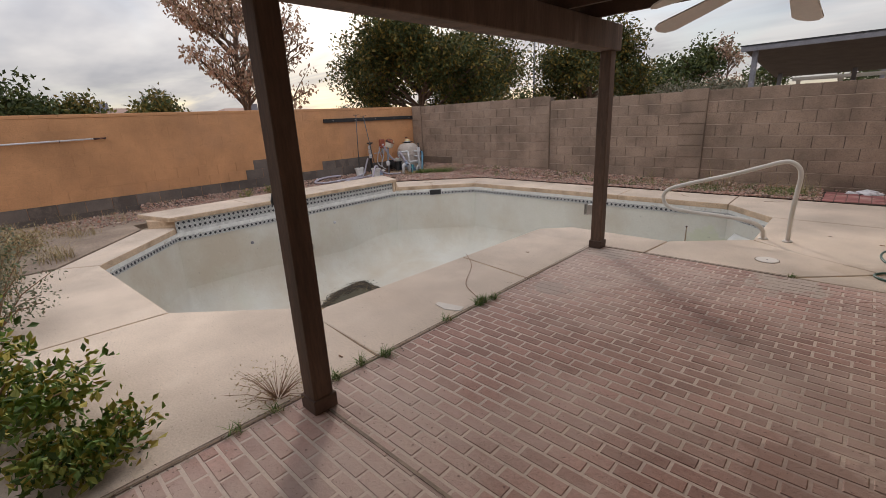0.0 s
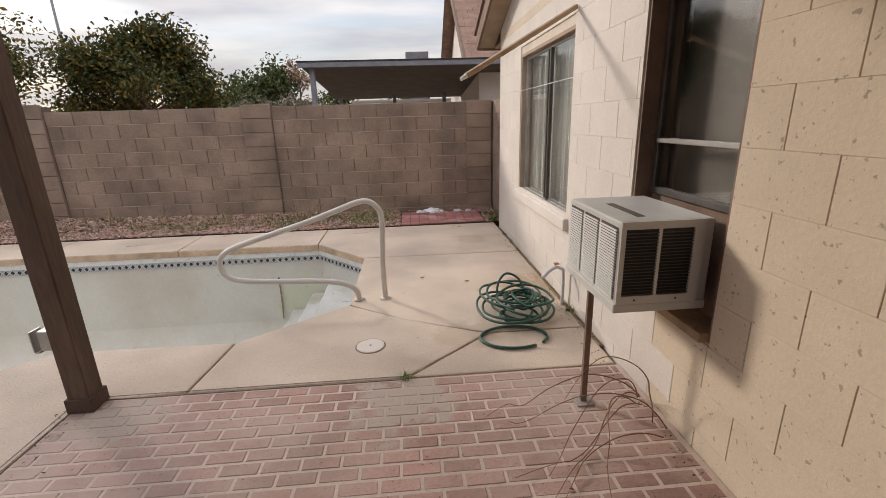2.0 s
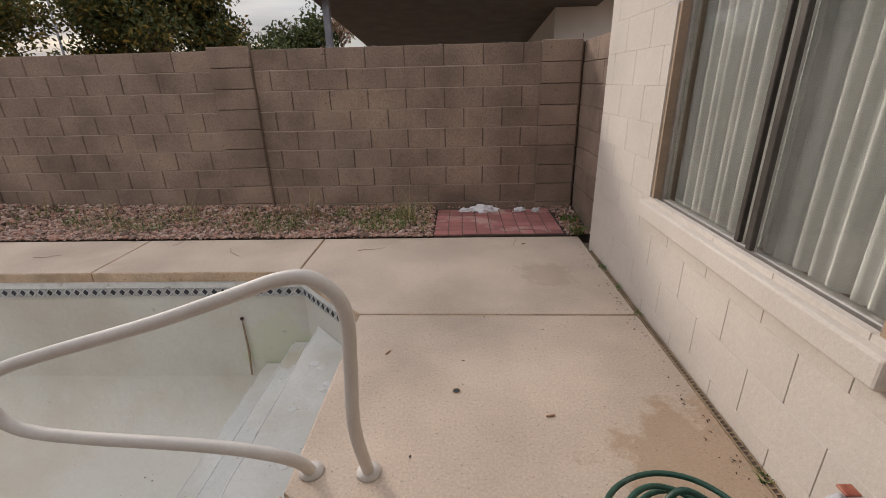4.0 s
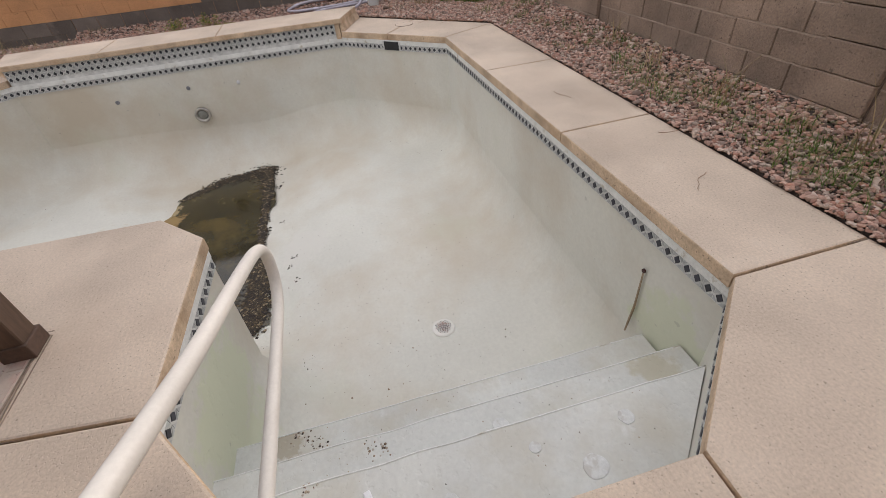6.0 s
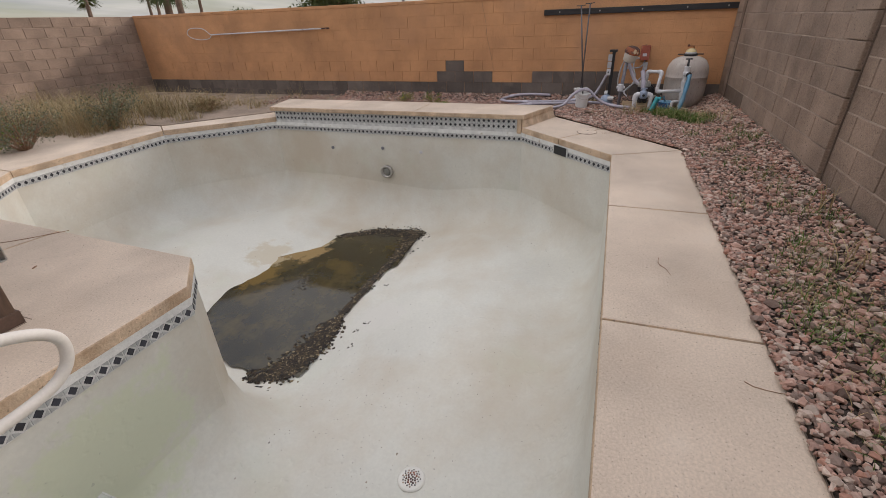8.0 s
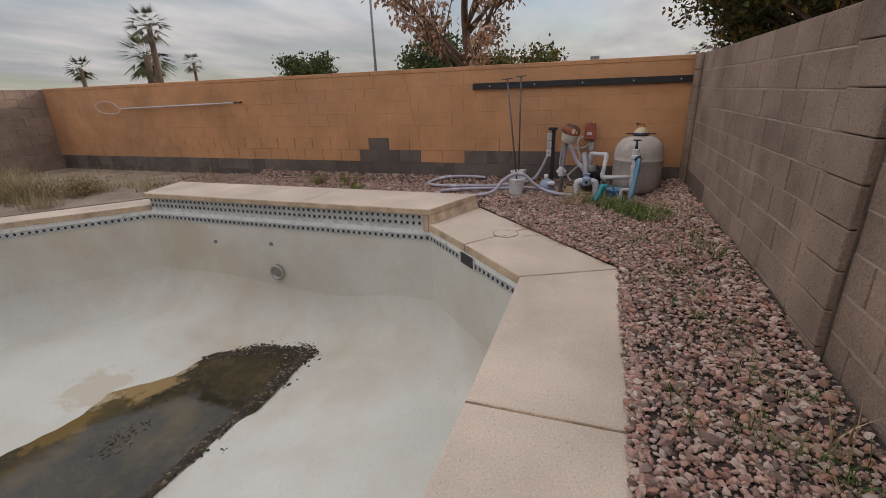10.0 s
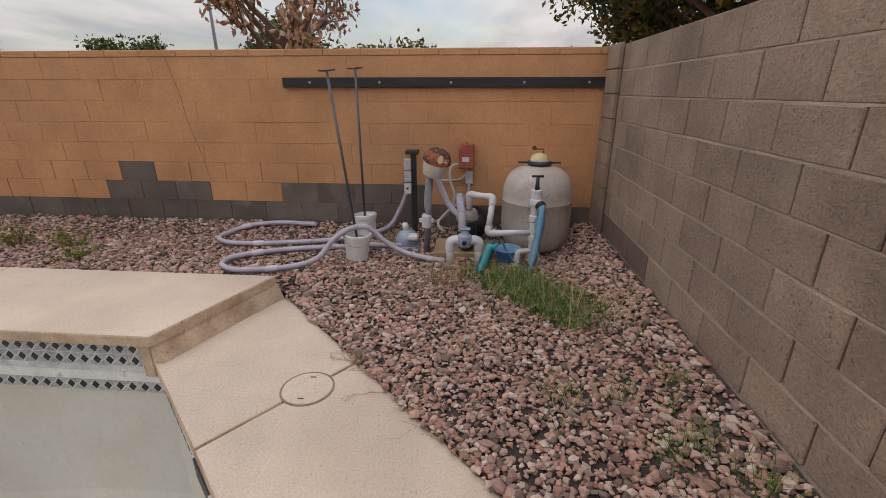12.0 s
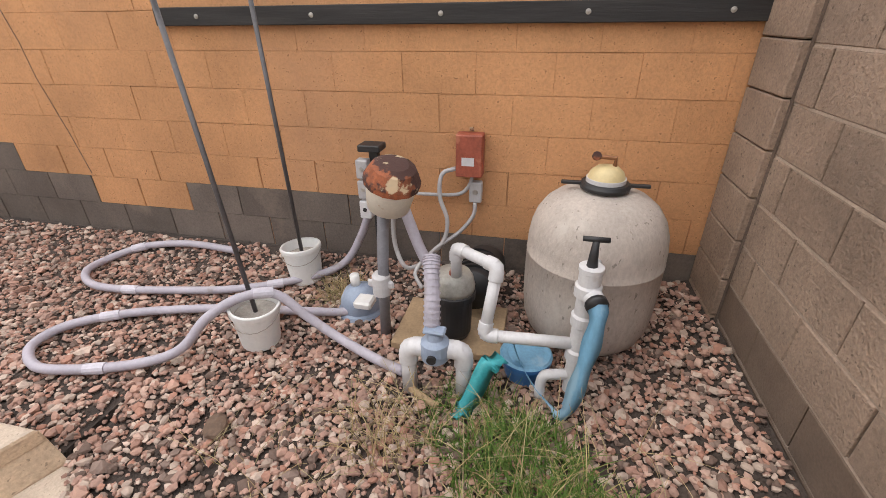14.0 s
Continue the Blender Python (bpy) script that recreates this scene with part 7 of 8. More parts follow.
M_LEAF_M = leafy("mixed_leaf", [(0.06, 0.072, 0.02), (0.10, 0.095, 0.026), (0.042, 0.055, 0.018), (0.22, 0.15, 0.03), (0.075, 0.08, 0.026), (0.05, 0.062, 0.02), (0.15, 0.115, 0.027), (0.055, 0.068, 0.02)])
def leaf_litter():
    g = np.random.default_rng(9)
    vs, fs = [], []
    spots = [(PATIO_X + 0.02, y, 0.05, 0.12) for y in np.linspace(0.2, 4.9, 30)] + [(0.98, y, 0.04, 0.15) for y in np.linspace(2.2, 8.8, 34)] + [(-0.9, 4.2, 1.1, 0.7), (-1.6, 2.2, 0.9, 0.7), (-0.3, 3.3, 0.9, 0.7), (0.2, 7.2, 0.6, 0.9), (-3.0, 2.6, 0.4, 0.9)]
    for x, y, sx, sy in spots:
        for _ in range(14):
            px, py = x + g.normal(0, sx), y + g.normal(0, sy)
            if px > 1.0 or inside(SHELL, px, py):
                continue
            s, a = g.uniform(0.004, 0.014), g.uniform(0, 6.28)
            b = len(vs)
            u, w = np.array([math.cos(a), math.sin(a), 0]), np.array([-math.sin(a), math.cos(a), 0])
            p = np.array([px, py, 0.004])
            vs += [tuple(p - u * s), tuple(p + w * s * 0.45 + (0, 0, 0.004)), tuple(p + u * s + (0, 0, 0.002)), tuple(p - w * s * 0.4 + (0, 0, 0.003))]
            fs += [(b, b + 1, b + 2), (b, b + 2, b + 3)]
    tagged(raw("leaf_litter", vs, fs, M_SPECK), "tiny dry leaf crumbs on patio and deck", "debris", kind="stuff")


leaf_litter()

# trees beyond the walls
tree("large green broadleaf tree with yellowing leaves behind the walls", -13.6, 13.1, 5.0, 4.0, 46000, 0.15, 0.33, M_LEAF_M, 101, 46, 0.20, 0.6, 6)
tree("yellow-green broadleaf tree behind the grey wall", -15.0, 18.5, 5.2, 2.9, 12000, 0.16, 0.35, M_LEAF_Y, 102, 26, 0.18, 0.6, 5)
tree("sparse russet-leaved tree behind the orange wall", -13.8, 6.0, 6.6, 2.6, 6200, 0.12, 0.16, M_LEAF_R, 103, 22, 0.17, 0.85, 8, 1.3)
tree("olive-green tree behind the grey wall", -9.9, 20.5, 5.4, 2.7, 20000, 0.17, 0.34, M_LEAF_M, 104, 34, 0.16, 0.6, 6)
tree("rounded dark green tree far behind the grey wall", -9.0, 31.5, 5.3, 2.8, 6000, 0.26, 0.5, M_LEAF, 105, 22, 0.2, 0.6, 4)
tree("thin leafless reddish tree behind the grey wall", -6.6, 31.0, 6.2, 1.4, 900, 0.16, 0.16, M_LEAF_R, 106, 26, 0.1, 1.4, 6)
for k, (x, y, h) in enumerate(((-8.2, 25.0, 2.9), (-6.4, 25.5, 3.0), (-5.2, 26, 2.8), (-11.5, 25, 3.0))):
    tree("low grey-green shrub behind the grey wall", x, y, h, 1.5, 2200, 0.16, 0.35, M_LEAF_G, 110 + k, 16, 0.08, 0.7, 4)
tree("dense dark green tree beyond the orange wall", -27.0, 1.2, 4.6, 2.6, 6500, 0.24, 0.42, M_LEAF, 120, 20, 0.16, 0.6, 4)
tree("yellowing tree beyond the orange wall", -27.5, 3.6, 3.6, 1.5, 4000, 0.22, 0.4, M_LEAF_Y, 121, 18, 0.14, 0.6, 4)
tree("dark green tree far beyond the orange wall", -33.0, -12.0, 5.0, 2.3, 4500, 0.26, 0.4, M_LEAF, 122, 18, 0.16, 0.6, 4)
tree("small yellow-green tree beyond the orange wall", -24.0, 6.4, 3.9, 1.5, 2400, 0.20, 0.35, M_LEAF_Y, 123, 14, 0.12, 0.6, 4)
for k, (x, y, h) in enumerate(((-62, -46, 4.2), (-70, -30, 3.6), (-66, -12, 3.0), (-72, 8, 3.0), (-70, 30, 3.4), (-60, 42, 4.2), (-44, 34, 4.0))):
    tree("distant grey-green tree on the skyline", x, y, h, 2.6, 1300, 0.36, 0.6, M_LEAF_G if k % 2 else M_LEAF, 130 + k, 12, 0.2, 0.6, 3)
for k in range(6):
    x, y = -34 + 8.5 * k, 52 + (k * 13 % 7)
    tree("distant green tree behind the houses", x, y, 4.6 + (k * 29 % 10) * 0.12, 3.2, 1500, 0.42, 0.7, M_LEAF, 150 + k, 12, 0.2, 0.6, 3)


def palm(x, y, h, crown, seed, fronds=34):
    p = thing("palm_tree", "tall fan palm beyond the orange wall", "palm tree", "palms", at=(x, y, 0))
    bm = bmesh.new()
    tube(bm, [(0, 0, -0.05), (0.05, 0, h * 0.5), (0, 0.05, h)], 0.24 * crown, 0.15 * crown, n=10)
    part("trunk", bm, M_BARK, p, smooth=True)
    r_ = random.Random(seed)
    vs, fs = [], []
    for k in range(fronds):
        a, e = r_.uniform(0, 6.28), r_.uniform(-0.9, 1.2)
        d = Vector((math.cos(a) * math.cos(e), math.sin(a) * math.cos(e), math.sin(e)))
        stem = Vector((0, 0, h)) + d * crown * 0.75
        side = d.cross(Vector((0, 0, 1))).normalized()
        for j in range(11):
            q = (j - 5) / 5
            tip = stem + (d * (1 - 0.35 * abs(q)) + side * q * 0.8 + Vector((0, 0, -0.25 * abs(q) - 0.15))) * crown * 0.8
            b = len(vs)
            w = side * 0.05 * crown
            vs += [tuple(stem - w), tuple(stem + w), tuple(tip)]
            fs.append((b, b + 1, b + 2))
        b = len(vs)
        vs += [(0, 0, h - 0.03), (0, 0, h + 0.03), tuple(stem)]
        fs.append((b, b + 1, b + 2))
    raw("fronds", vs, fs, M_LEAF_G if seed % 2 else M_LEAF, p)


palm(-31.5, -24.8, 7.2, 1.25, 1)
palm(-34.5, -29.5, 5.4, 1.7, 2, 46)
palm(-74, -77, 9.2, 1.5, 3)
palm(-78, -84, 8.6, 1.5, 4)
palm(-66, -58, 7.6, 1.4, 5)
palm(-50, -62, 6.4, 1.5, 6)
palm(-95, 26, 7.6, 1.6, 7)
palm(-92, 23, 6.4, 1.4, 8)


def street_lamp(x, y, h, arm, arm_z):
    s = thing("street_lamp", "grey steel street lamp beyond the garden wall", "street lamp", "street lamps", at=(x, y, 0))
    part("pole", tube(bmesh.new(), [(0, 0, 0), (0, 0, h)], 0.10, 0.06, n=10), M_GREYPIPE, s, smooth=True)
    if arm:
        part("arm", tube(bmesh.new(), smooth_path([(0, 0, arm_z - 0.5), (arm * 0.3, 0, arm_z - 0.1), (arm, 0, arm_z)], 5), 0.035, n=8), M_GREYPIPE, s, smooth=True)
        part("lantern", boxes((arm - 0.5 if arm < 0 else arm, arm if arm < 0 else arm + 0.5, -0.12, 0.12, arm_z - 0.06, arm_z + 0.06), bevel=0.03), M_GREYPIPE, s)


street_lamp(-20.5, 32.7, 11.0, 0, 0)
street_lamp(-26.5, 36.0, 7.6, -1.8, 7.4)
street_lamp(-29.9, -4.6, 9.5, 0, 0)


# ---- neighbour's house ----
def neighbour():
    n = thing("neighbour_patio", "neighbour's flat patio cover with white fascia", "patio roof")
    M_SOFF = surface("dark_soffit", (0.10, 0.08, 0.065), 0.85, 0.2, 3, 50, 0.2)
    bm = boxes((-2.42, 2.2, 12.5, 17.4, 2.74, 2.80))
    for v in bm.verts:
        v.co.z -= 0.09 * (v.co.y - 12.5)
    part("roof", bm, M_SOFF, n)
    part("fascia", boxes((-2.46, 2.2, 12.44, 12.5, 2.70, 2.80), bevel=0.004), M_GREYPIPE, n)
    part("drip_edge", boxes((-2.47, 2.2, 12.43, 12.5, 2.803, 2.83)), M_BLACK, n)
    for x, y in ((-2.2, 12.62), (-2.2, 16.6), (-0.6, 16.6), (0.9, 16.6)):
        part("post", boxes((x - 0.05, x + 0.05, y - 0.05, y + 0.05, -0.08, 2.74 if y < 13 else 2.36)), M_GREYPIPE, n)
    w = thing("white_railing", "white painted beam and posts beyond the patio", "railing")
    part("beam", boxes((-2.0, 1.2, 17.5, 17.6, 2.16, 2.26)), M_WHITE, w)
    for k in range(4):
        part("post", boxes((-1.9 + k * 0.95, -1.8 + k * 0.95, 17.52, 17.6, -0.08, 2.16)), M_WHITE, w)
    h = thing("neighbour_house", "neighbour's pale house with a brown shingled gable roof", "house")
    part("wall", boxes((1.5, 7.0, 13.6, 21.0, -0.08, 2.95)), M_CREAM, h)
    bm = bmesh.new()
    v = [bm.verts.new(c) for c in ((1.5, 13.62, 2.95), (1.5, 20.98, 2.95), (1.5, 17.3, 5.7))]
    f = bm.faces.new(v)
    e = bmesh.ops.extrude_face_region(bm, geom=[f])["geom"]
    bmesh.ops.translate(bm, vec=(5.4, 0, 0), verts=[q for q in e if isinstance(q, bmesh.types.BMVert)])
    part("gable", bm, M_CREAM, h)
    ang = math.atan2(2.75, 3.7)
    roof = part("roof", boxes((1.15, 7.2, 13.1, 13.12, 2.70, 2.86)), M_WHITE, h, "white painted eave board")
    row = 0
    s = 0.0
    slope = math.hypot(4.15, 4.15 * math.tan(ang))
    while s < slope:
        bm = bmesh.new()
        m = Matrix.Translation((0, 13.1, 2.84)) @ Matrix.Rotation(ang, 4, "X")
        x = 1.12 - (0.15 if row % 2 else 0)
        while x < 4.2:
            a, b = max(1.12, x), x + 0.3
            box(bm, a + 0.003, b - 0.003, s, s + 0.17, 0.004, 0.022 + 0.004 * ((row * 7 + int(x * 10)) % 3), m=m)
            x += 0.3
        box(bm, 4.2, 7.2, s, s + 0.17, 0.004, 0.024, m=m)
        part("shingle_course", bm, M_SHINGLE_I, h)
        s += 0.14
        row += 1
    bm = bmesh.new()
    box(bm, 1.08, 1.14, 0, slope, -0.16, 0.03, m=Matrix.Translation((0, 13.1, 2.84)) @ Matrix.Rotation(ang, 4, "X"))
    part("rake_board", bm, M_TRIM, h, "dark brown rake board")
    bm = bmesh.new()
    v = [bm.verts.new(c) for c in ((1.12, 17.25, 5.92), (7.2, 17.25, 5.92), (7.2, 21.5, 2.8), (1.12, 21.5, 2.8))]
    bm.faces.new(v)
    part("roof_back", bm, M_SHINGLE, h)
    c = thing("roof_cooler", "grey box cooler on the neighbour's roof", "cooler", at=(0.2, 19.5, 0))
    part("stand", boxes((-0.3, 0.3, -0.3, 0.3, -0.08, 3.3)), M_GREYPIPE, c)
    part("box", boxes((-0.4, 0.4, -0.4, 0.4, 3.3, 3.9), bevel=0.02), M_GREYPIPE, c)


M_SHINGLE_I = surface("shingle_course", (0.25, 0.155, 0.115), 0.95, 0.2, 4, 70, 0.6, rand="island", amount=0.28)
neighbour()


def far_roofs():
    for x, y, w, d, h in ((-46, 8, 9, 7, 3.6), (-44, -8, 10, 8, 3.3), (-50, 22, 9, 8, 3.6)):
        f = thing("far_house", "low tan house seen over the orange wall", "house", "far houses", at=(x, y, 0))
        part("wall", boxes((-w / 2, w / 2, -d / 2, d / 2, -0.08, h - 0.9)), M_CREAM, f)
        bm = bmesh.new()
        v = [bm.verts.new(c) for c in ((-w / 2 - 0.4, -d / 2 - 0.4, h - 0.92), (w / 2 + 0.4, -d / 2 - 0.4, h - 0.92), (w / 2 + 0.4, d / 2 + 0.4, h - 0.92), (-w / 2 - 0.4, d / 2 + 0.4, h - 0.92), (0, -d / 2 + 1.5, h), (0, d / 2 - 1.5, h))]
        for q in ((0, 1, 4), (1, 2, 5, 4), (2, 3, 5), (3, 0, 4, 5), (3, 2, 1, 0)):
            bm.faces.new([v[i] for i in q])
        part("roof", bm, M_SHINGLE, f)
        part("chimney", boxes((0.8, 1.5, -0.3, 0.4, h - 0.5, h + 0.35)), M_GREYPIPE, f)


far_roofs()

# ---- the blocks, bricks and tiles of walls and floors ----
rng = random.Random(5)
GREY_B, ORANGE_B, HOUSE_B = (0.438, 0.2225), (0.433, 0.2245), (0.433, 0.2245)
# (from, to, top, course height, block length, first joint)
for x0, x1, top, h, bl, first in ((ORANGE_X, STEP_X, 1.985, 0.2245, 0.44, 0.135), (STEP_X, 1.20, 1.885, 0.2225, 0.438, 0.432)):
    lay_blocks(wall_north, (x0, GREY_Y + 0.012), 0.0, x1 - x0, top, 0.0, lambda c, z, x0=x0: M_GREY_DARK if z < 0.42 and x0 + c < -9.3 else M_GREY, (bl, h), first, d=0.012, rng=rng, jz=0.0045, jx=0.005, s=0.005)
    z = top - h
    while z > 0:
        part("bed_joint", boxes((x0, x1, GREY_Y + 0.0035, GREY_Y + 0.0125, z - 0.0055, z + 0.0055)), M_MORTAR, wall_north)
        z -= h


def west_paint(c, z):
    y = SOUTH_Y + c
    if z < 0.35 or (z < 0.58 and (4.4 < y < 6.0 or 6.73 < y < 8.3)) or (z < 0.8 and 4.65 < y < 5.35):
        return M_BARE
    return M_ORANGE


lay_blocks(wall_west, (ORANGE_X - 0.012, SOUTH_Y), radians(90), GREY_Y - SOUTH_Y, 1.925, 0.03, west_paint, ORANGE_B, 0.318, d=0.010, rng=rng, jz=0.0008, jx=lambda z: 0.0005 if z > 0.78 else 0.0035, s=0.0021)
part("crack", tube(bmesh.new(), [(ORANGE_X + 0.001, 5.62, 1.95), (ORANGE_X + 0.001, 5.72, 1.52), (ORANGE_X + 0.001, 5.74, 1.3), (ORANGE_X + 0.001, 5.84, 0.9), (ORANGE_X + 0.001, 5.9, 0.60)], 0.0022, n=5), M_BARE, wall_west, "fine stepped crack")
x = SOUTH_Y
while x < GREY_Y - 0.05:
    L_ = min(0.406, GREY_Y - x)
    ob = part("cap_block", boxes((ORANGE_X - 0.20, ORANGE_X + 0.004, x + 0.002, x + L_ - 0.002, 1.927, 1.995), bevel=0.006), M_ORANGE, wall_west)
    x += 0.406
lay_blocks(wall_south, (ORANGE_X + 12.3, SOUTH_Y - 0.012), radians(180), 12.3, 1.985, 0.02, lambda c, z: M_GREY, GREY_B, 0.1, rng=rng)
lay_blocks(wall_return, (1.212, GREY_Y), radians(-90), GREY_Y - HOUSE_Y1, 1.885, 0.02, lambda c, z: M_GREY, GREY_B, 0.1, rng=rng)


# pilasters of the grey wall
def pilaster(x0, x1, top=2.0, deep=0.085, gap=0.009):
    z = top
    while z > 0.0:
        h = min(0.2235, z + 0.05)
        part("pilaster_block", boxes((x0, x1, GREY_Y - deep, GREY_Y - 0.002, z - h + 0.003, z - 0.003), bevel=0.006), M_GREY, wall_north)
        z -= 0.2235
    part("pilaster_gap", boxes((x1, x1 + gap, GREY_Y - 0.012, GREY_Y - 0.001, 0.0, 1.95)), M_VOID if gap < 0.02 else M_BLACK, wall_north, "dark open control joint")


pilaster(-2.96, -2.49, 1.92, 0.05)
pilaster(-6.42, -6.02, 2.0, 0.05)
pilaster(0.74, 1.17, 1.90, 0.05, 0.005)
pilaster(-11.12, -10.72, 2.0, 0.045, 0.006)


def house_skip(a, b, z0, z1):
    out = [(a, b)]
    for w in (W1, W2):
        lo, hi = w[0] - SOUTH_Y, w[1] - SOUTH_Y
        if (z0 + z1) / 2 < w[2] or (z0 + z1) / 2 > w[3]:
            continue
        nxt = []
        for s0, s1 in out:
            if s1 <= lo or s0 >= hi:
                nxt.append((s0, s1)); continue
            if s0 < lo:
                nxt.append((s0, lo))
            if s1 > hi:
                nxt.append((hi, s1))
        out = nxt
    return out


def flip_skip(a, b, z0, z1):
    n = HOUSE_Y1 - SOUTH_Y
    return [(n - s1, n - s0) for s0, s1 in house_skip(n - b, n - a, z0, z1)]


lay_blocks(house, (HOUSE_X + 0.012, HOUSE_Y1), radians(-90), HOUSE_Y1 - SOUTH_Y, 2.5715, 0.0, lambda c, z: M_CREAM if HOUSE_Y1 - c > 4.7 else M_BUTTER, HOUSE_B, 0.177, skip=flip_skip, jz=0.0003, jx=0.0017, s=0.0016)
part("top_course", boxes((HOUSE_X, HOUSE_X + 0.012, SOUTH_Y, HOUSE_Y1, 2.572, HOUSE_TOP)), M_BUTTER, house)


# patio bricks
def patio_bricks():
    patio = thing("brick_patio", "faded red brick patio, dusty with worn patches", "patio", kind="structure")
    w, h, g = 0.194, 0.0887, 0.0135
    cache = {}

    def brick(a, b):
        key = round(b - a, 3)
        if key not in cache:
            me = bpy.data.meshes.new("brick")
            q = [(-(b - a) / 2 + g / 2, -h / 2 + g / 2), ((b - a) / 2 - g / 2, -h / 2 + g / 2), ((b - a) / 2 - g / 2, h / 2 - g / 2), (-(b - a) / 2 + g / 2, h / 2 - g / 2)]
            s = 0.004
            vs = [(x, y, -0.004) for x, y in q] + [(x - math.copysign(s, x), y - math.copysign(s, y), 0.0) for x, y in q]
            me.from_pydata(vs, [], [(4, 5, 6, 7)] + [(k, (k + 1) % 4, 4 + (k + 1) % 4, 4 + k) for k in range(4)])
            me.materials.append(M_BRICK)
            cache[key] = me
        return cache[key]

    vs, fs = [], []
    r = random.Random(8)
    row, y = 0, PATIO_Y - h / 2 - 0.01
    while y > -2.4:
        x = PATIO_X + 0.01 - (w / 2 if row % 2 else 0)
        while x < HOUSE_X - 0.03:
            a, b = max(x, PATIO_X + 0.01), min(x + w, HOUSE_X - 0.03)
            x += w
            if b - a < 0.04:
                continue
            me = brick(a, b)
            m = pose((a + b) / 2, y + r.uniform(-0.001, 0.001), r.uniform(-0.0015, 0.0015))
            if 2.85 < y < 4.3:
                ob = new("brick", me)
                ob.parent = patio
                ob.matrix_basis = m
            else:
                base = len(vs)
                vs += [m @ v.co for v in me.vertices]
                fs += [tuple(base + i for i in p.vertices) for p in me.polygons]
        y -= h
        row += 1
    ob = raw("bricks", vs, fs, M_BRICK_I, patio)
    tagged(ob, kind="stuff")


patio_bricks()


# red paver pad by the grey wall
def paver_pad():
    pad = thing("paver_pad", "small pad of square red pavers by the wall", "paving", kind="structure")
    n, m = 9, 7
    x0, x1, y0, y1 = -0.44, 0.90, 9.339, 10.26
    dx, dy = (x1 - x0) / n, (y1 - y0) / m
    bm = bmesh.new(); box(bm, -dx / 2 + 0.004, dx / 2 - 0.004, -dy / 2 + 0.004, dy / 2 - 0.004, -0.05, 0.03, bevel=0.005)
    part("sand_bed", boxes((x0 + 0.004, x1 - 0.004, y0 + 0.004, y1 - 0.004, -0.05, 0.022)), M_VOID, pad)
    first = part("paver", bm, M_PAVER, pad)
    r = random.Random(3)
    for i in range(n):
        for k in range(m):
            ob = first if i == k == 0 else new("paver", first.data)
            ob.parent = pad
            ob.matrix_basis = pose(x0 + (i + 0.5) * dx, y0 + (k + 0.5) * dy, r.uniform(-0.003, 0.003), r.uniform(-0.6, 0.6), r.uniform(-0.6, 0.6))


paver_pad()


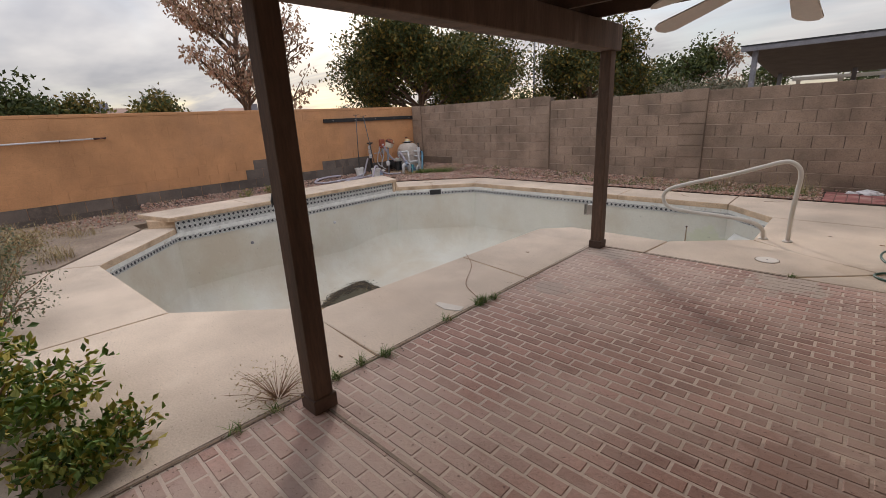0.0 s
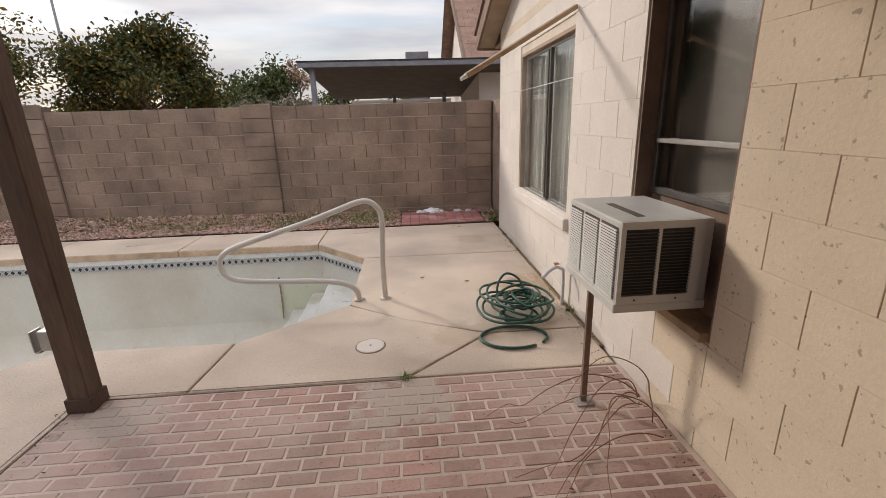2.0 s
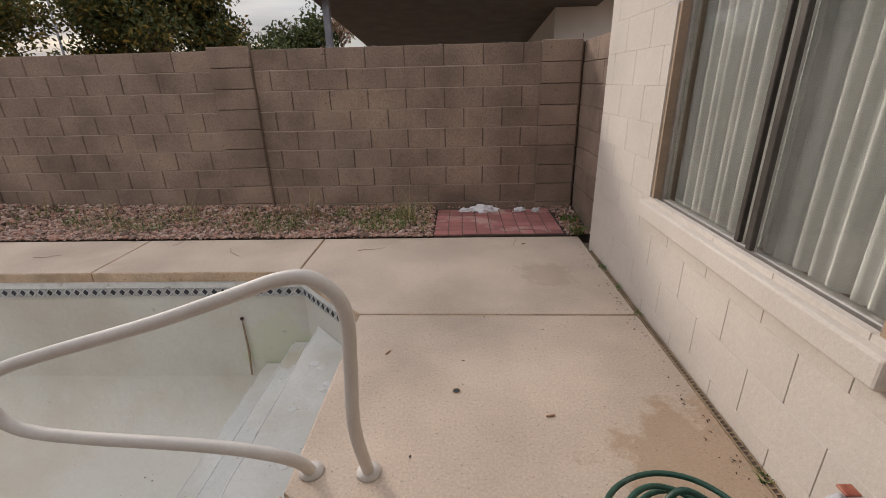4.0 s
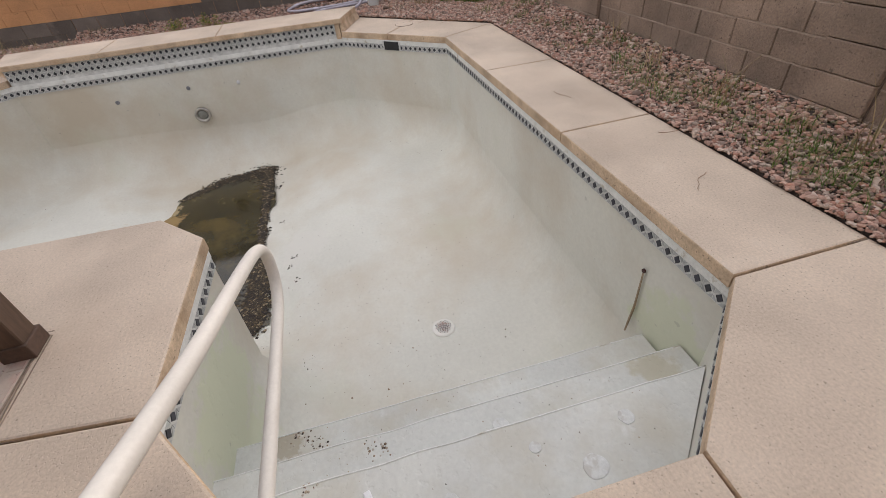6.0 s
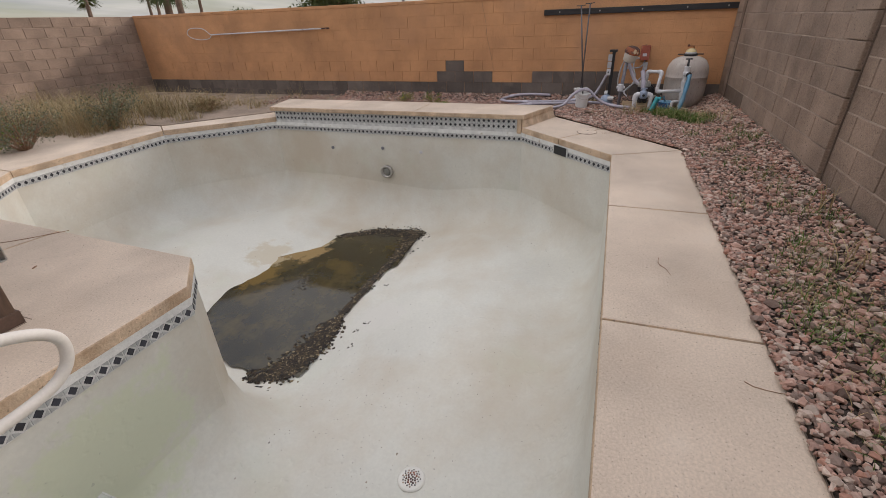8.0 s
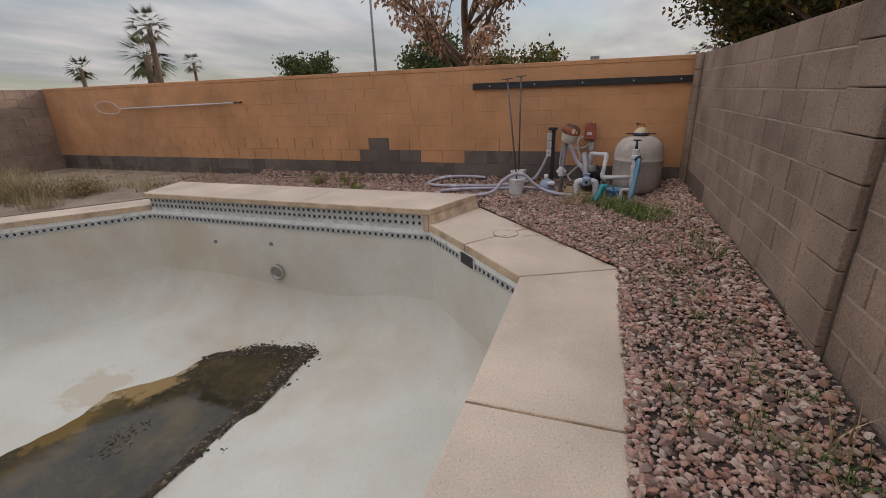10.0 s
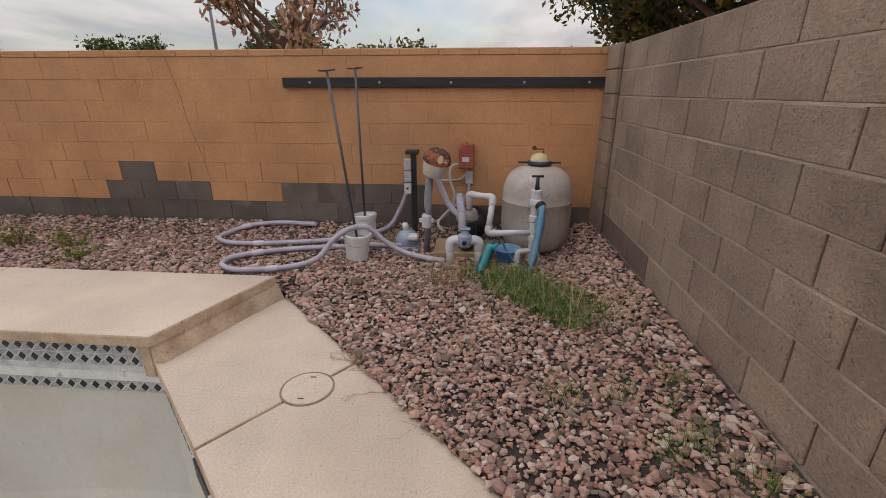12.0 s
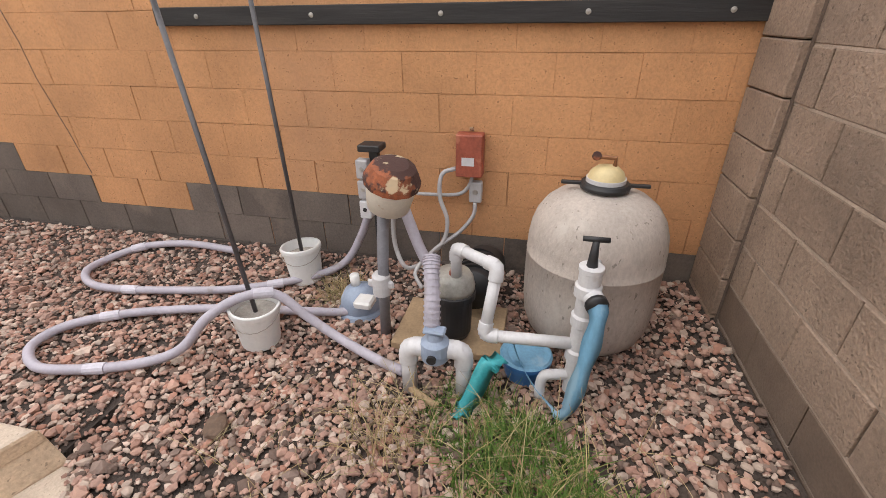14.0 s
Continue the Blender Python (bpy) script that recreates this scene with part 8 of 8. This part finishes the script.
# loose gravel
def gravel():
    g = np.random.default_rng(4)
    phi = (1 + 5 ** 0.5) / 2
    ico = np.array([(-1, phi, 0), (1, phi, 0), (-1, -phi, 0), (1, -phi, 0), (0, -1, phi), (0, 1, phi), (0, -1, -phi), (0, 1, -phi), (phi, 0, -1), (phi, 0, 1), (-phi, 0, -1), (-phi, 0, 1)]) / 1.9
    tri = np.array([(0, 11, 5), (0, 5, 1), (0, 1, 7), (0, 7, 10), (0, 10, 11), (1, 5, 9), (5, 11, 4), (11, 10, 2), (10, 7, 6), (7, 1, 8), (3, 9, 4), (3, 4, 2), (3, 2, 6), (3, 6, 8), (3, 8, 9), (4, 9, 5), (2, 4, 11), (6, 2, 10), (8, 6, 7), (9, 8, 1)])
    spots = []
    for poly, dens in ((GRAVEL_A, 2500), (GRAVEL_B, 2000), ([(GX, 2.19), (-9.6, 2.19), (-9.6, 0.6), (GX, 0.6)], 350)):
        xs, ys = [p[0] for p in poly], [p[1] for p in poly]
        n = int((max(xs) - min(xs)) * (max(ys) - min(ys)) * dens)
        for x, y in zip(g.uniform(min(xs) + 0.02, max(xs) - 0.02, n), g.uniform(min(ys) - 0.012, max(ys) - 0.02, n)):
            if (inside(poly, x, y) or inside(poly, x - 0.02, y + 0.024) or inside(poly, x, y + 0.032)) and not (-0.46 < x < 0.92 and 9.3 < y < 10.27) and not (GX < x < -10.72 and y > 10.25):
                spots.append((x, y))
    # a close row along the deck's edge
    for (ax, ay), (bx, by) in (((1.1, 9.335), (-7.47, 9.345)), ((-7.47, 9.345), (-9.40, 7.50)), ((-9.372, 7.40), (-9.372, 2.2))):
        ln = math.hypot(bx - ax, by - ay)
        nx, ny = (by - ay) / ln, -(bx - ax) / ln
        for f, d in zip(g.random(int(ln * 150)), g.uniform(-0.006, 0.05, int(ln * 150))):
            x, y = ax + (bx - ax) * f + nx * d, ay + (by - ay) * f + ny * d
            if not -0.46 < x < 0.92:
                spots.append((x, y))
    n = len(spots)
    P = np.array(spots)
    size = np.clip(g.lognormal(math.log(0.0132), 0.36, n), 0.007, 0.036)
    sc = np.stack([size * g.uniform(0.8, 1.35, n), size * g.uniform(0.7, 1.1, n), size * g.uniform(0.45, 0.8, n)], 1)
    V = ico[None] * (1 + g.uniform(-0.36, 0.30, (n, 12, 1))) * sc[:, None]
    a, t = g.uniform(0, 6.283, n), g.normal(0, 0.35, n)
    ct, st = np.cos(t)[:, None], np.sin(t)[:, None]
    y2, z2 = V[:, :, 1] * ct - V[:, :, 2] * st, V[:, :, 1] * st + V[:, :, 2] * ct
    ca, sa = np.cos(a)[:, None], np.sin(a)[:, None]
    x3, y3 = V[:, :, 0] * ca - y2 * sa, V[:, :, 0] * sa + y2 * ca
    lift = sc[:, 2] * 0.55 + g.uniform(0, 0.02, n) + np.array([rise(x, y) for x, y in spots])
    W = np.stack([x3 + P[:, :1], y3 + P[:, 1:], z2 + 0.012 + lift[:, None]], 2).reshape(-1, 3)
    T = (tri[None] + 12 * np.arange(n)[:, None, None]).reshape(-1, 3)
    ob = raw("gravel", W.tolist(), T.tolist(), M_GRAVEL)
    tagged(ob, "loose pink and grey crushed gravel between deck and walls", "gravel", kind="stuff")


gravel()

# from units of the plan to metres
for ob in scene.objects:
    if ob.parent is None and ob.type in ("MESH", "EMPTY"):
        ob.matrix_basis = Matrix.Scale(S, 4) @ ob.matrix_basis
